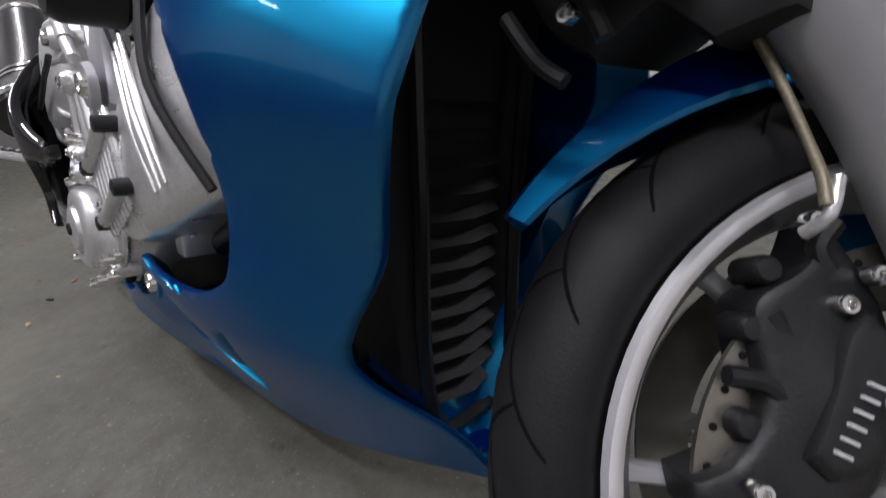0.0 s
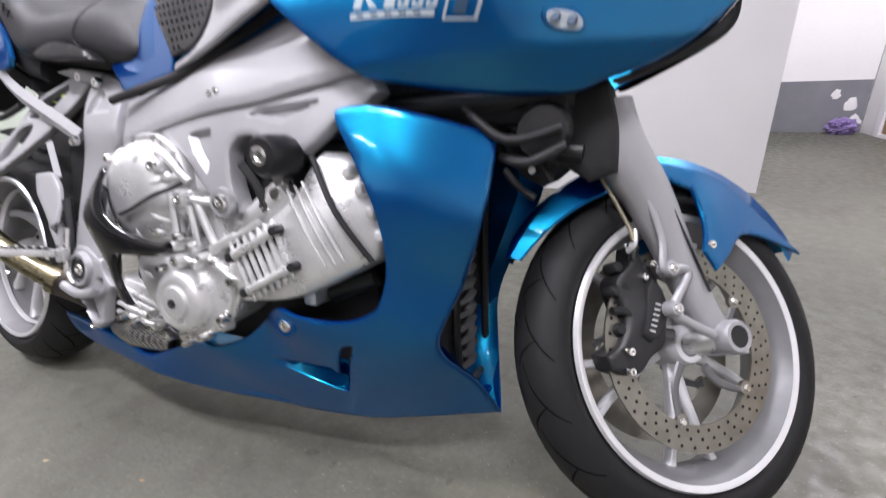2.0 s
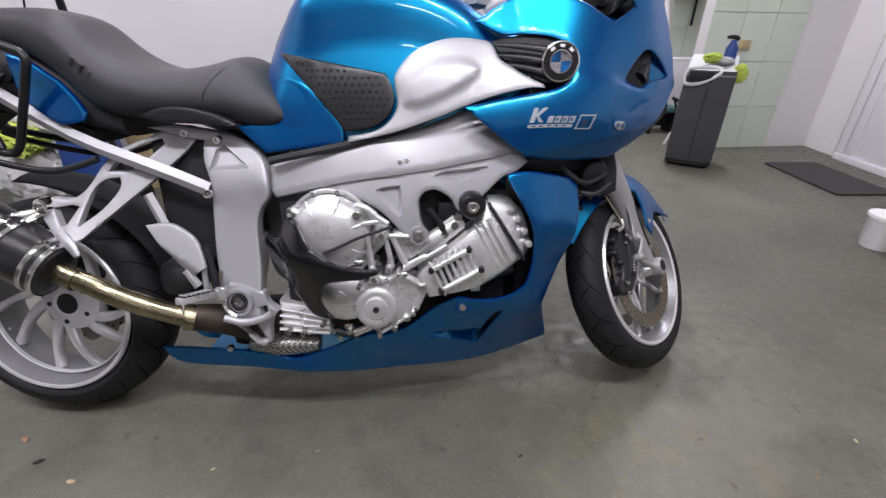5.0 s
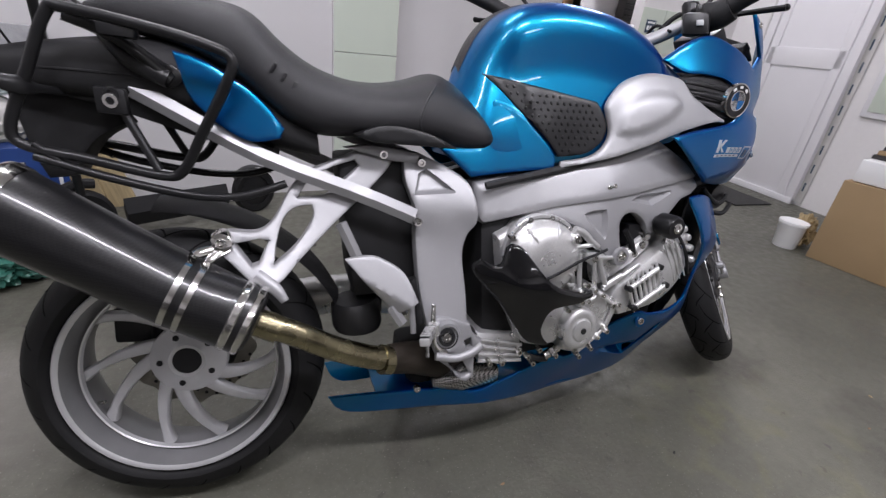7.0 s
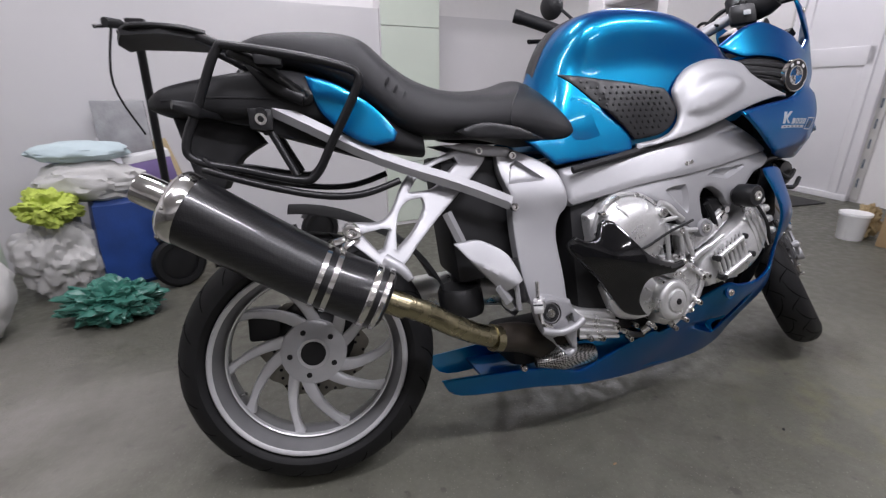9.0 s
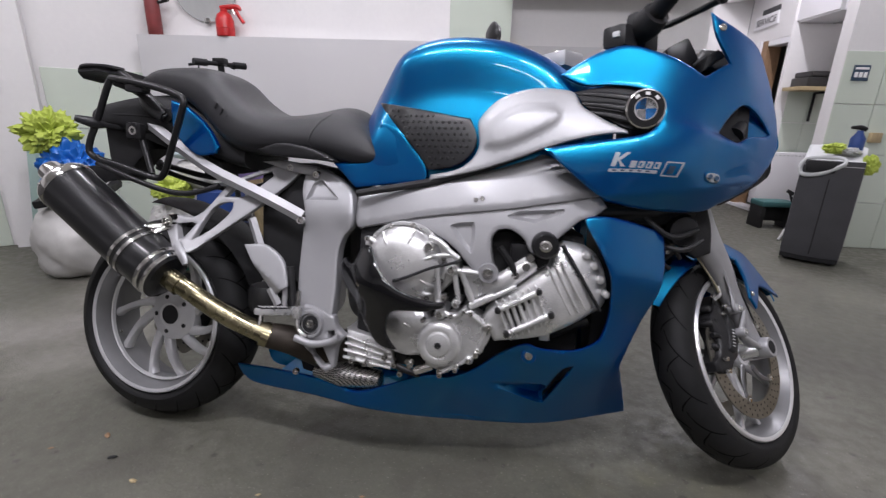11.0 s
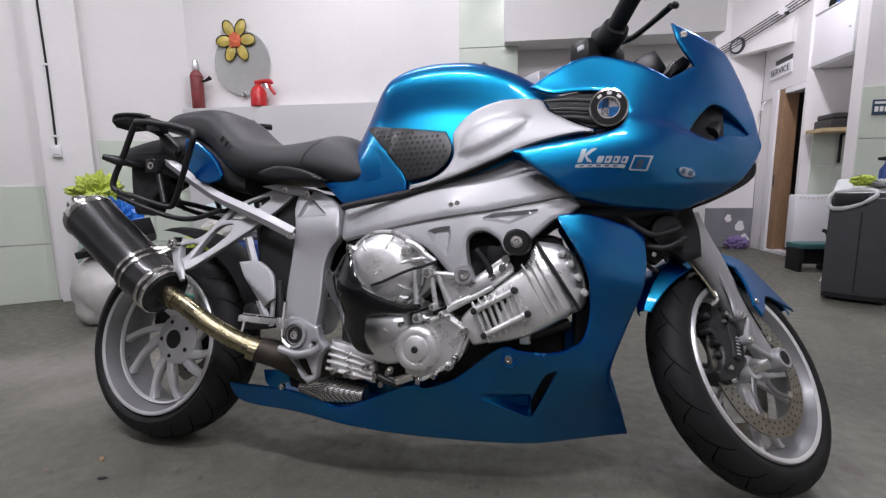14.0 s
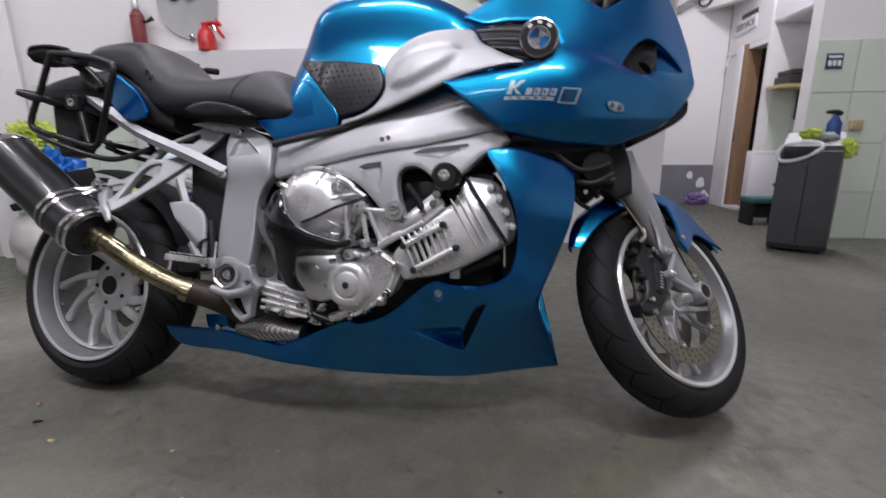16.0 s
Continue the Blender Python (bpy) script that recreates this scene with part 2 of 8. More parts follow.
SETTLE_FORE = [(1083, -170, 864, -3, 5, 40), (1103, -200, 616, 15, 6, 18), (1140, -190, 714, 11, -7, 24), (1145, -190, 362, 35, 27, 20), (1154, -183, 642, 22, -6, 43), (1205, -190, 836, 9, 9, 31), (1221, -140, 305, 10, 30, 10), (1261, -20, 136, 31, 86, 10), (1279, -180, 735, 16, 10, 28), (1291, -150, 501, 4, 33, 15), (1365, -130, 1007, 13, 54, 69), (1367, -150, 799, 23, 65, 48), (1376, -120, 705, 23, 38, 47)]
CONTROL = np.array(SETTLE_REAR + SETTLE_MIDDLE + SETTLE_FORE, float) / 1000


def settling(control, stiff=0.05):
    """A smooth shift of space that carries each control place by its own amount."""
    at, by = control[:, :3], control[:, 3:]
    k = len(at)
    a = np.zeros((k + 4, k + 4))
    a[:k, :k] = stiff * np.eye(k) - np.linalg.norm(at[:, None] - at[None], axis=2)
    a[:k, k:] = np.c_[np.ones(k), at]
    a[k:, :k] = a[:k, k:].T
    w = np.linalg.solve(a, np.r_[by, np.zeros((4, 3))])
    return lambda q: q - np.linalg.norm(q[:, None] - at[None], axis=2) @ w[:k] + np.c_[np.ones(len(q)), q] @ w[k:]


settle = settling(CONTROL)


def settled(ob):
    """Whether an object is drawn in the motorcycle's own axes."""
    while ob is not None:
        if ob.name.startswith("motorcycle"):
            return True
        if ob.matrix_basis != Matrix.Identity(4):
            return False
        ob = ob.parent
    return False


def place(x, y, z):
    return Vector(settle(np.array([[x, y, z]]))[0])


# walls and what stands by them, turned and stretched to fit the camera's views, in the motorcycle's own axes
ROOM = Matrix.Translation((0.027, -0.051, 0)) @ pose(0, 0, 0, 0, 0, 3.9) @ Matrix.Diagonal((1.03, 1.03, 1.09, 1))
HERE = Matrix.Identity(4)
SETTING = HERE


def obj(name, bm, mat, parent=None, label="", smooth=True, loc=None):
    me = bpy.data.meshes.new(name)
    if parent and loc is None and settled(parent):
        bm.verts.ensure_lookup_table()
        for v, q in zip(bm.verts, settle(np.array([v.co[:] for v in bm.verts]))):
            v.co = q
    bmesh.ops.recalc_face_normals(bm, faces=bm.faces)
    bm.to_mesh(me)
    bm.free()
    for m in mat if isinstance(mat, (list, tuple)) else (mat,):
        me.materials.append(m)
    if smooth:
        me.shade_smooth()
        me.set_sharp_from_angle(angle=radians(38))
    ob = new(name, me)
    if parent:
        ob.parent = parent
    own = Matrix.Identity(4) if loc is None else loc
    ob.matrix_basis = own if parent else SETTING @ own
    return tagged(ob, label)


def part(name, bm, mat, parent, label="", smooth=True, loc=None):
    if isinstance(bm, Pair):
        twin = bm.bm.copy()
        for v in twin.verts:
            v.co.y = -v.co.y
        right = obj(name, bm.bm, mat, parent, label, smooth, loc)
        obj(name, twin, mat, parent, label, smooth, loc)
        return right
    return obj(name, bm, mat, parent, label, smooth, loc)


def thing(name, label, category, group="", loc=None):
    ob = new(name)
    ob.empty_display_size = 0.1
    ob.matrix_basis = SETTING if loc is None else SETTING @ loc
    return tagged(ob, label, category, group)


def spline(pts, n=8, closed=False):
    """Points of a smooth curve through the given ones."""
    p = [np.array(q, float) for q in pts]
    k = len(p)
    out = []
    for i in range(k if closed else k - 1):
        a, b, c, d = (p[(i - 1) % k], p[i], p[(i + 1) % k], p[(i + 2) % k]) if closed else (p[max(i - 1, 0)], p[i], p[i + 1], p[min(i + 2, k - 1)])
        for j in range(n):
            t = j / n
            out.append(0.5 * (2 * b + (c - a) * t + (2 * a - 5 * b + 4 * c - d) * t * t + (3 * b - a - 3 * c + d) * t ** 3))
    if not closed:
        out.append(p[-1])
    return out


def field(controls):
    """A smooth surface l(x, z) through a few control points (thin plate)."""
    c = np.array(controls, float)
    k = len(c)

    def base(r2):
        return np.where(r2 > 1e-12, r2 * np.log(np.maximum(r2, 1e-12)), 0.0)

    d2 = ((c[:, None, :2] - c[None, :, :2]) ** 2).sum(-1)
    a = np.zeros((k + 3, k + 3))
    a[:k, :k] = base(d2) + 1e-4 * np.eye(k)
    a[:k, k:] = np.c_[np.ones(k), c[:, :2]]
    a[k:, :k] = a[:k, k:].T
    w = np.linalg.solve(a, np.r_[c[:, 2], 0, 0, 0])

    def at(x, z):
        x, z = np.asarray(x, float), np.asarray(z, float)
        r2 = (x[..., None] - c[:, 0]) ** 2 + (z[..., None] - c[:, 1]) ** 2
        return base(r2) @ w[:k] + w[k] + w[k + 1] * x + w[k + 2] * z

    return at


def inside(q, loops):
    """Even-odd test of points against closed loops."""
    hit = np.zeros(len(q), bool)
    for loop in loops:
        a = np.asarray(loop)
        b = np.roll(a, -1, 0)
        for (x0, y0), (x1, y1) in zip(a, b):
            if y0 != y1:
                cross = (y0 > q[:, 1]) != (y1 > q[:, 1])
                hit ^= cross & (q[:, 0] < (x1 - x0) * (q[:, 1] - y0) / (y1 - y0) + x0)
    return hit


def rim_distance(q, loops):
    best = np.full(len(q), 9.0)
    for loop in loops:
        a = np.asarray(loop)
        b = np.roll(a, -1, 0)
        for p0, p1 in zip(a, b):
            e = p1 - p0
            t = np.clip(((q - p0) @ e) / max(e @ e, 1e-12), 0, 1)
            best = np.minimum(best, np.linalg.norm(q - p0 - t[:, None] * e, axis=1))
    return best


def densify(loop, step):
    out = []
    a = [np.array(p, float) for p in loop]
    for p, q in zip(a, a[1:] + a[:1]):
        k = max(1, int(np.linalg.norm(q - p) / step))
        out += [p + (q - p) * j / k for j in range(k)]
    return out


def rounded(loop, corner=48.0):
    """A closed outline drawn smooth, but for its sharp corners."""
    p = [np.array(q, float) for q in loop]
    k = len(p)
    if k < 6:
        return p
    sharp = []
    for i in range(k):
        a, b = p[i] - p[i - 1], p[(i + 1) % k] - p[i]
        turn = abs(math.degrees(math.atan2(a[0] * b[1] - a[1] * b[0], a @ b)))
        if turn > corner:
            sharp.append(i)
    if not sharp:
        return spline(p, 5, True)
    out = []
    for i, j in zip(sharp, sharp[1:] + [sharp[0] + k]):
        run = [p[m % k] for m in range(i, j + 1)]
        out += spline(run, 5)[:-1] if len(run) > 2 else run[:-1]
    return out


def sheet(outline, lat, thick=0.006, edge=0.006, res=0.014, holes=(), side=-1, curved=False, bm=None, lines=(), ramp=0.008):
    """A curved panel: outline in (x, z), its outer skin at y = lat(x, z), rounded rims, a back skin thick further in.
    side -1: the outer skin looks to -y."""
    from mathutils.geometry import delaunay_2d_cdt
    own = bm or bmesh.new()
    res = max(0.006, res * 0.62)
    loops = []
    for loop in (outline, *holes):
        pts = spline(loop, 5, True) if curved else rounded(loop)
        loops.append(np.array(densify(pts, res)))
    lo, hi = loops[0].min(0), loops[0].max(0)
    rng = np.random.RandomState(3)
    gx, gz = np.meshgrid(np.arange(lo[0], hi[0], res), np.arange(lo[1], hi[1], res))
    grid = np.c_[gx.ravel(), gz.ravel()] + rng.uniform(-0.18, 0.18, (gx.size, 2)) * res
    grid = grid[inside(grid, loops)]
    grid = grid[rim_distance(grid, loops) > max(res * 0.45, edge * 1.25)]
    marks = [np.array(densify(rounded(q), res)) for q in lines]
    for q in marks:
        away = rim_distance(grid, [q])
        grid = grid[(away > ramp * 1.2) | (~inside(grid, [q]) & (away > res * 0.45))]
    extra = []
    if edge:
        # a ring a little inside the rim keeps the rounding crisp
        for loop in loops:
            nxt, prv = np.roll(loop, -1, 0), np.roll(loop, 1, 0)
            tang = nxt - prv
            nor = np.c_[-tang[:, 1], tang[:, 0]] / (np.linalg.norm(tang, axis=1)[:, None] + 1e-9)
            for s in (-1, 1):
                for f in (1.0, 0.3):
                    ring = loop + s * nor * edge * f
                    ok = inside(ring, loops) & (rim_distance(ring, loops) > edge * f * 0.8)
                    extra.append(ring[ok])
    for loop in marks:
        tang = np.roll(loop, -1, 0) - np.roll(loop, 1, 0)
        nor = np.c_[-tang[:, 1], tang[:, 0]] / (np.linalg.norm(tang, axis=1)[:, None] + 1e-9)
        extra.append(loop)
        for s in (-1, 1):
            for f in (0.5, 1.0):
                ring = loop + s * nor * ramp * f
                extra.append(ring[inside(ring, [loop]) & (rim_distance(ring, [loop]) > ramp * f * 0.8)])
    pts = np.concatenate(loops + [grid] + extra)
    edges, at = [], 0
    for loop in loops:
        k = len(loop)
        edges += [(at + i, at + (i + 1) % k) for i in range(k)]
        at += k
    vs, _, fs, *_ = delaunay_2d_cdt([Vector(p) for p in pts], edges, [], 0, 1e-6)
    q = np.array([tuple(v) for v in vs])
    cen = np.array([q[list(f)].mean(0) for f in fs])
    fs = [f for f, ok in zip(fs, inside(cen, loops)) if ok]
    d = rim_distance(q, loops)
    l = lat(q[:, 0], q[:, 1]) if callable(lat) else np.full(len(q), float(lat))
    r = max(edge, 1e-6)
    drop = np.where(d < r, r - np.sqrt(np.maximum(r * r - (r - d) ** 2, 0)), 0) if edge else 0 * d
    front = [own.verts.new((x, y, z)) for (x, z), y in zip(q, l - side * drop)]
    back = [own.verts.new((x, y, z)) for (x, z), y in zip(q, l - side * (thick + r * (edge > 0)))]
    count = {}
    for f in fs:
        own.faces.new([front[i] for i in f])
        own.faces.new([back[i] for i in reversed(f)])
        for i, j in zip(f, f[1:] + f[:1]):
            key = (min(i, j), max(i, j))
            count[key] = count.get(key, 0) + 1
    for (i, j), n in count.items():
        if n == 1:
            own.faces.new([front[i], front[j], back[j], back[i]])
    loose = [v for v in own.verts if not v.link_faces]
    for v in loose:
        own.verts.remove(v)
    return own


def pocket(base, loops, depth, ramp=0.008):
    """A skin with parts pressed in (depth > 0, for a skin that looks to -y) inside some outlines."""
    loops = [np.array(rounded(q)) for q in loops]

    def at(x, z):
        x, z = np.asarray(x, float), np.asarray(z, float)
        q = np.c_[x.ravel(), z.ravel()]
        k = np.where(inside(q, loops), np.clip(rim_distance(q, loops) / ramp, 0, 1), 0)
        return base(x, z) + depth * (k * k * (3 - 2 * k)).reshape(x.shape)

    return at


class Pair:
    """A shape of the right side that has a twin on the left."""

    def __init__(self, bm):
        self.bm = bm


def mirror(bm):
    return Pair(bm)


def tube(pts, radius, n=10, smooth=6, closed=False, bm=None, flat=1.0):
    """A round bar along a smooth line; radius: one, or one a point. flat: squeezes its second axis."""
    own = bm or bmesh.new()
    line = spline(pts, smooth, closed) if smooth > 1 else [np.array(p, float) for p in pts]
    k = len(line)
    if np.isscalar(radius):
        rad = [radius] * k
    else:
        rad = list(np.interp(np.linspace(0, len(radius) - 1, k), range(len(radius)), radius))
    rings, up = [], None
    for i, p in enumerate(line):
        a, b = line[i - 1] if i or closed else p, line[(i + 1) % k] if i < k - 1 or closed else p
        way = Vector(tuple(b - a)).normalized()
        if up is None:
            up = Vector((0, 1, 0)) if abs(way.y) < 0.9 else Vector((0, 0, 1))
        up = (up - way * up.dot(way)).normalized()
        side = way.cross(up)
        rings.append([own.verts.new(Vector(tuple(p)) + float(rad[i]) * (math.cos(t) * side + flat * math.sin(t) * up)) for t in np.linspace(0, 2 * math.pi, n, endpoint=False)])
    for i in range(k if closed else k - 1):
        r0, r1 = rings[i], rings[(i + 1) % k]
        for j in range(n):
            own.faces.new((r0[j], r0[(j + 1) % n], r1[(j + 1) % n], r1[j]))
    if not closed:
        own.faces.new(rings[0][::-1])
        own.faces.new(rings[-1])
    return own


def lathe(profile, n=48, axis="y", closed=False, bm=None, at=(0, 0, 0), turn=None, start=0.0, sweep=2 * math.pi):
    """Turns a profile of (radius, along) about an axis through at."""
    own = bm or bmesh.new()
    full = sweep > 6.28
    rings = []
    for i in range(n if full else n + 1):
        t = start + sweep * i / n
        ring = []
        for r, a in profile:
            p = {"y": Vector((r * math.cos(t), a, r * math.sin(t))), "x": Vector((a, r * math.cos(t), r * math.sin(t))), "z": Vector((r * math.cos(t), r * math.sin(t), a))}[axis]
            if turn:
                p = turn @ p
            ring.append(own.verts.new(p + Vector(tuple(float(c) for c in at))))
        rings.append(ring)
    k = len(profile)
    for i in range(n):
        r0, r1 = rings[i], rings[(i + 1) % len(rings)]
        for j in range(k if closed else k - 1):
            quad = (r0[j], r0[(j + 1) % k], r1[(j + 1) % k], r1[j])
            own.faces.new(quad)
    if not closed and full:
        for end in (0, -1):
            if profile[end][0] > 1e-5:
                own.faces.new([r[end] for r in rings])
    bmesh.ops.remove_doubles(own, verts=own.verts, dist=1e-6)
    return own


def box(x0, x1, y0, y1, z0, z1, bevel=0.004, bm=None, m=None, segments=2):
    own = bmesh.new()
    bmesh.ops.create_cube(own, size=1)
    for v in own.verts:
        v.co = Vector(((x0 + x1) / 2 + v.co.x * (x1 - x0), (y0 + y1) / 2 + v.co.y * (y1 - y0), (z0 + z1) / 2 + v.co.z * (z1 - z0)))
    if bevel:
        bmesh.ops.bevel(own, geom=own.edges[:], offset=bevel, segments=segments, affect="EDGES", profile=0.6)
    if m:
        bmesh.ops.transform(own, matrix=m, verts=own.verts)
    return join(bm, own) if bm else own


def join(a, b):
    tmp = bpy.data.meshes.new("tmp")
    b.to_mesh(tmp)
    b.free()
    a.from_mesh(tmp)
    bpy.data.meshes.remove(tmp)
    return a


def loft(rings, caps=True, bm=None):
    own = bm or bmesh.new()
    vs = [[own.verts.new(p) for p in ring] for ring in rings]
    n = len(vs[0])
    for a, b in zip(vs, vs[1:]):
        for j in range(n):
            own.faces.new((a[j], a[(j + 1) % n], b[(j + 1) % n], b[j]))
    if caps:
        own.faces.new(vs[0][::-1])
        own.faces.new(vs[-1])
    return own


def bolt(at, r=0.008, h=0.006, turn=None, hex_r=0.5):
    """A flanged screw head with a dark socket recess, looking to -y."""
    b = lathe([(r * hex_r * 0.7, -h * 0.4), (r * hex_r, -h), (r * 0.82, -h), (r, -h * 0.6), (r, 0.004)], 14, "y")
    if turn:
        bmesh.ops.transform(b, matrix=turn, verts=b.verts)
    bmesh.ops.translate(b, vec=Vector(tuple(float(c) for c in at)), verts=b.verts)
    return b


# ---- the motorcycle ----
LEAN = 14.0
BIKE = pose(0, -0.007, 0, -LEAN, 0, 0)
bike = thing("motorcycle", "metallic blue and silver sport motorcycle leaning on its side stand", "motorcycle", loc=BIKE)


def flat_lat(v):
    return lambda x, z: np.full(np.shape(x), v)


def wheel_pose(at, yaw, tip, spin=0.0, size=1.0):
    """The pose of a wheel in the world: its centre, where its right face looks (yaw, tip) and its turn about the axle."""
    yaw, tip, spin = radians(yaw), radians(tip), radians(spin)
    face = Vector((math.sin(yaw) * math.cos(tip), -math.cos(yaw) * math.cos(tip), math.sin(tip)))
    ahead = Vector((0, 0, 1)).cross(face).normalized()
    up = face.cross(ahead)
    x, z = math.cos(spin) * ahead + math.sin(spin) * up, math.cos(spin) * up - math.sin(spin) * ahead
    return Matrix.Translation(at) @ Matrix((x, -face, z)).transposed().to_4x4() @ Matrix.Scale(size, 4)


# rear wheel
rear = part("rear_wheel", lathe([(0.029, -0.012), (0.036, -0.014), (0.042, -0.008), (0.066, -0.004), (0.076, 0.002), (0.078, 0.012), (0.078, 0.036), (0.029, 0.042)], 40, closed=True), RIM, bike,
            "silver cast alloy rear wheel with swept spokes", loc=BIKE.inverted() @ wheel_pose((-0.0072, 0.0337, 0.2771), -2.4, 16.39, 0.0, 0.981))


def wheel_rim(r, w):
    h = w / 2
    prof = [(r, -h), (r - 0.003, -h - 0.004), (r - 0.012, -h - 0.002), (r - 0.018, -h + 0.014), (r - 0.026, -h * 0.45), (r - 0.032, 0), (r - 0.026, h * 0.45),
            (r - 0.018, h - 0.014), (r - 0.012, h + 0.002), (r - 0.003, h + 0.004), (r, h), (r - 0.004, h - 0.012), (r - 0.014, h * 0.4), (r - 0.02, 0), (r - 0.014, -h * 0.4), (r - 0.004, -h + 0.012)]
    return lathe(prof, 72, closed=True)


def wheel_lip(r, w):
    h = w / 2
    return lathe([(r + 0.0005, -h - 0.0005), (r - 0.003, -h - 0.0055), (r - 0.007, -h - 0.0055), (r - 0.0125, -h - 0.0025), (r - 0.010, -h)], 72, closed=True)


def tyre_section(big, bead, half):
    """Bead to bead over the crown."""
    out = []
    for s in np.linspace(-1, 1, 17):
        a = abs(s)
        if a < 0.62:
            t = a / 0.62
            r, y = big - (0.045 if half > 0.07 else 0.036) * t ** 2.1, half * 0.94 * math.sin(t * 1.25) / math.sin(1.25)
        else:
            t = (a - 0.62) / 0.38
            top = big - (0.045 if half > 0.07 else 0.036)
            r, y = top + (bead - top) * t, half * (0.94 + 0.09 * math.sin(t * 2.6)) - (half * 0.22) * t ** 2
        out.append((r, math.copysign(y, s)))
    return out


def tyre_mesh(big, bead, half):
    sec = tyre_section(big, bead, half)
    return lathe(sec + [(bead - 0.004, half * 0.5), (bead - 0.004, -half * 0.5)], 96, closed=True)


def tread(big, bead, half, count, reach):
    """Curved dark strips, a hair over the rubber, that paint the shade of tread grooves."""
    sec = tyre_section(big, bead, half)
    rs, ys = [p[0] for p in sec], [p[1] for p in sec]
    bm = bmesh.new()

    def on(s, a, up):
        i = (s + 1) * 8
        r, y = float(np.interp(i, range(17), rs)) + up, float(np.interp(i, range(17), ys))
        return Vector((r * math.cos(a), y * 1.004, r * math.sin(a)))

    for k in range(count):
        for sgn in (-1, 1):
            a0 = 2 * math.pi * (k + (0.5 if sgn > 0 else 0)) / count
            for s0, s1, sweep, wide in ((0.10, 0.58, reach, 0.0036), (0.02, 0.34, -reach * 0.35, 0.0028)):
                last = None
                for j in range(9):
                    t = j / 8
                    s = sgn * (s0 + (s1 - s0) * t)
                    a = a0 + sweep * (t ** 0.6)
                    w = wide / big * (1.15 - t * 0.75)
                    pair = (bm.verts.new(on(s, a - w, 0.0007)), bm.verts.new(on(s, a + w, 0.0007)))
                    if last:
                        bm.faces.new((last[0], last[1], pair[1], pair[0]))
                    last = pair
    return bm


def spoke_mesh(r0, r1, y0, y1, sweep, w0, w1, deep, n=9, power=1.3):
    rings = []
    for i in range(n):
        t = i / (n - 1)
        r, a, y = r0 + (r1 - r0) * t, sweep * t ** power, y0 + (y1 - y0) * t
        r_, a_ = r0 + (r1 - r0) * (t + 0.01), sweep * (t + 0.01) ** power
        p, q = Vector((r * math.cos(a), y, r * math.sin(a))), Vector((r_ * math.cos(a_), y, r_ * math.sin(a_)))
        way = (q - p).normalized()
        side = way.cross(Vector((0, 1, 0)))
        w = (w0 + (w1 - w0) * min(1, t * 1.25)) / 2 * (1.0 if t < 0.85 else 1 + (t - 0.85) * 3)
        ring = []
        for k in range(12):
            g = 2 * math.pi * k / 12
            c, s = math.cos(g), math.sin(g)
            ring.append(p + side * w * math.copysign(abs(c) ** 0.6, c) + Vector((0, 1, 0)) * deep / 2 * math.copysign(abs(s) ** 0.6, s))
        rings.append(ring)
    return loft(rings)


part("rim", wheel_rim(0.216, 0.142), RIM_SHADED, rear, "silver rim barrel, coloured darker for the shade inside")
part("rim_step", lathe([(0.1865, -0.040), (0.1835, -0.038), (0.1815, -0.030), (0.1865, -0.028)], 72, closed=True), RIM_EDGE, rear)
part("rim_edge", wheel_lip(0.216, 0.142), RIM_EDGE, rear, "bright machined rim edge")
part("tyre", tyre_mesh(0.2877, 0.214, 0.080), RUBBER, rear, "black rear tyre with curved grooves")
tagged(part("tread_groove", tread(0.2877, 0.214, 0.080, 22, 0.30), GROOVE, rear), kind="stuff")
first = part("spoke", spoke_mesh(0.050, 0.190, 0.020, -0.008, 0.95, 0.034, 0.019, 0.026, n=12, power=0.62), RIM, rear)
second = part("spoke", spoke_mesh(0.052, 0.190, 0.022, -0.010, 0.72, 0.032, 0.018, 0.026, n=12, power=0.62), RIM, rear)
for i in range(5):
    for src, off in ((first, 0), (second, -20)):
        sp = src
        if i:
            sp = new("spoke", src.data)
            sp.parent = rear
        sp.matrix_basis = pose(0, 0, 0, 0, -(72 * i + off + 20), 0)
for i in range(5):
    a = math.radians(72 * i + 40)
    part("bolt_hole", lathe([(0.0002, -0.0075), (0.0065, -0.0075), (0.0065, 0.004)], 14, at=(0.054 * math.cos(a), 0, 0.054 * math.sin(a))), DEEP, rear)
part("hub_bore", lathe([(0.0002, 0.01), (0.0285, 0.01), (0.0285, -0.0118)], 24), DEEP, rear)
wave = bmesh.new()
rings = []
for y, outer in ((0.050, False), (0.050, True), (0.055, True), (0.055, False)):
    rings.append([wave.verts.new(((0.126 + 0.006 * math.cos(12 * a)) * math.cos(a) if outer else 0.088 * math.cos(a), y, (0.126 + 0.006 * math.cos(12 * a)) * math.sin(a) if outer else 0.088 * math.sin(a))) for a in np.linspace(0, 2 * math.pi, 96, endpoint=False)])
for a, b in zip(rings, rings[1:] + rings[:1]):
    for k in range(96):
        wave.faces.new((a[k], a[(k + 1) % 96], b[(k + 1) % 96], b[k]))
rear_disc = part("brake_disc", wave, DISC, rear, "steel brake disc with a wavy edge")
bores = bmesh.new()
for k in range(36):
    a, r = 2 * math.pi * k / 36, (0.098, 0.108, 0.118)[k % 3]
    lathe([(0.0001, 0.0494), (0.0040, 0.0494)], 8, at=(r * math.cos(a), 0, r * math.sin(a)), bm=bores)
tagged(part("drill_pattern", bores, DEEP, rear_disc), kind="stuff")
part("brake_caliper", box(-0.15, -0.075, 0.035, 0.085, 0.03, 0.11, 0.01), GUNMETAL, rear)
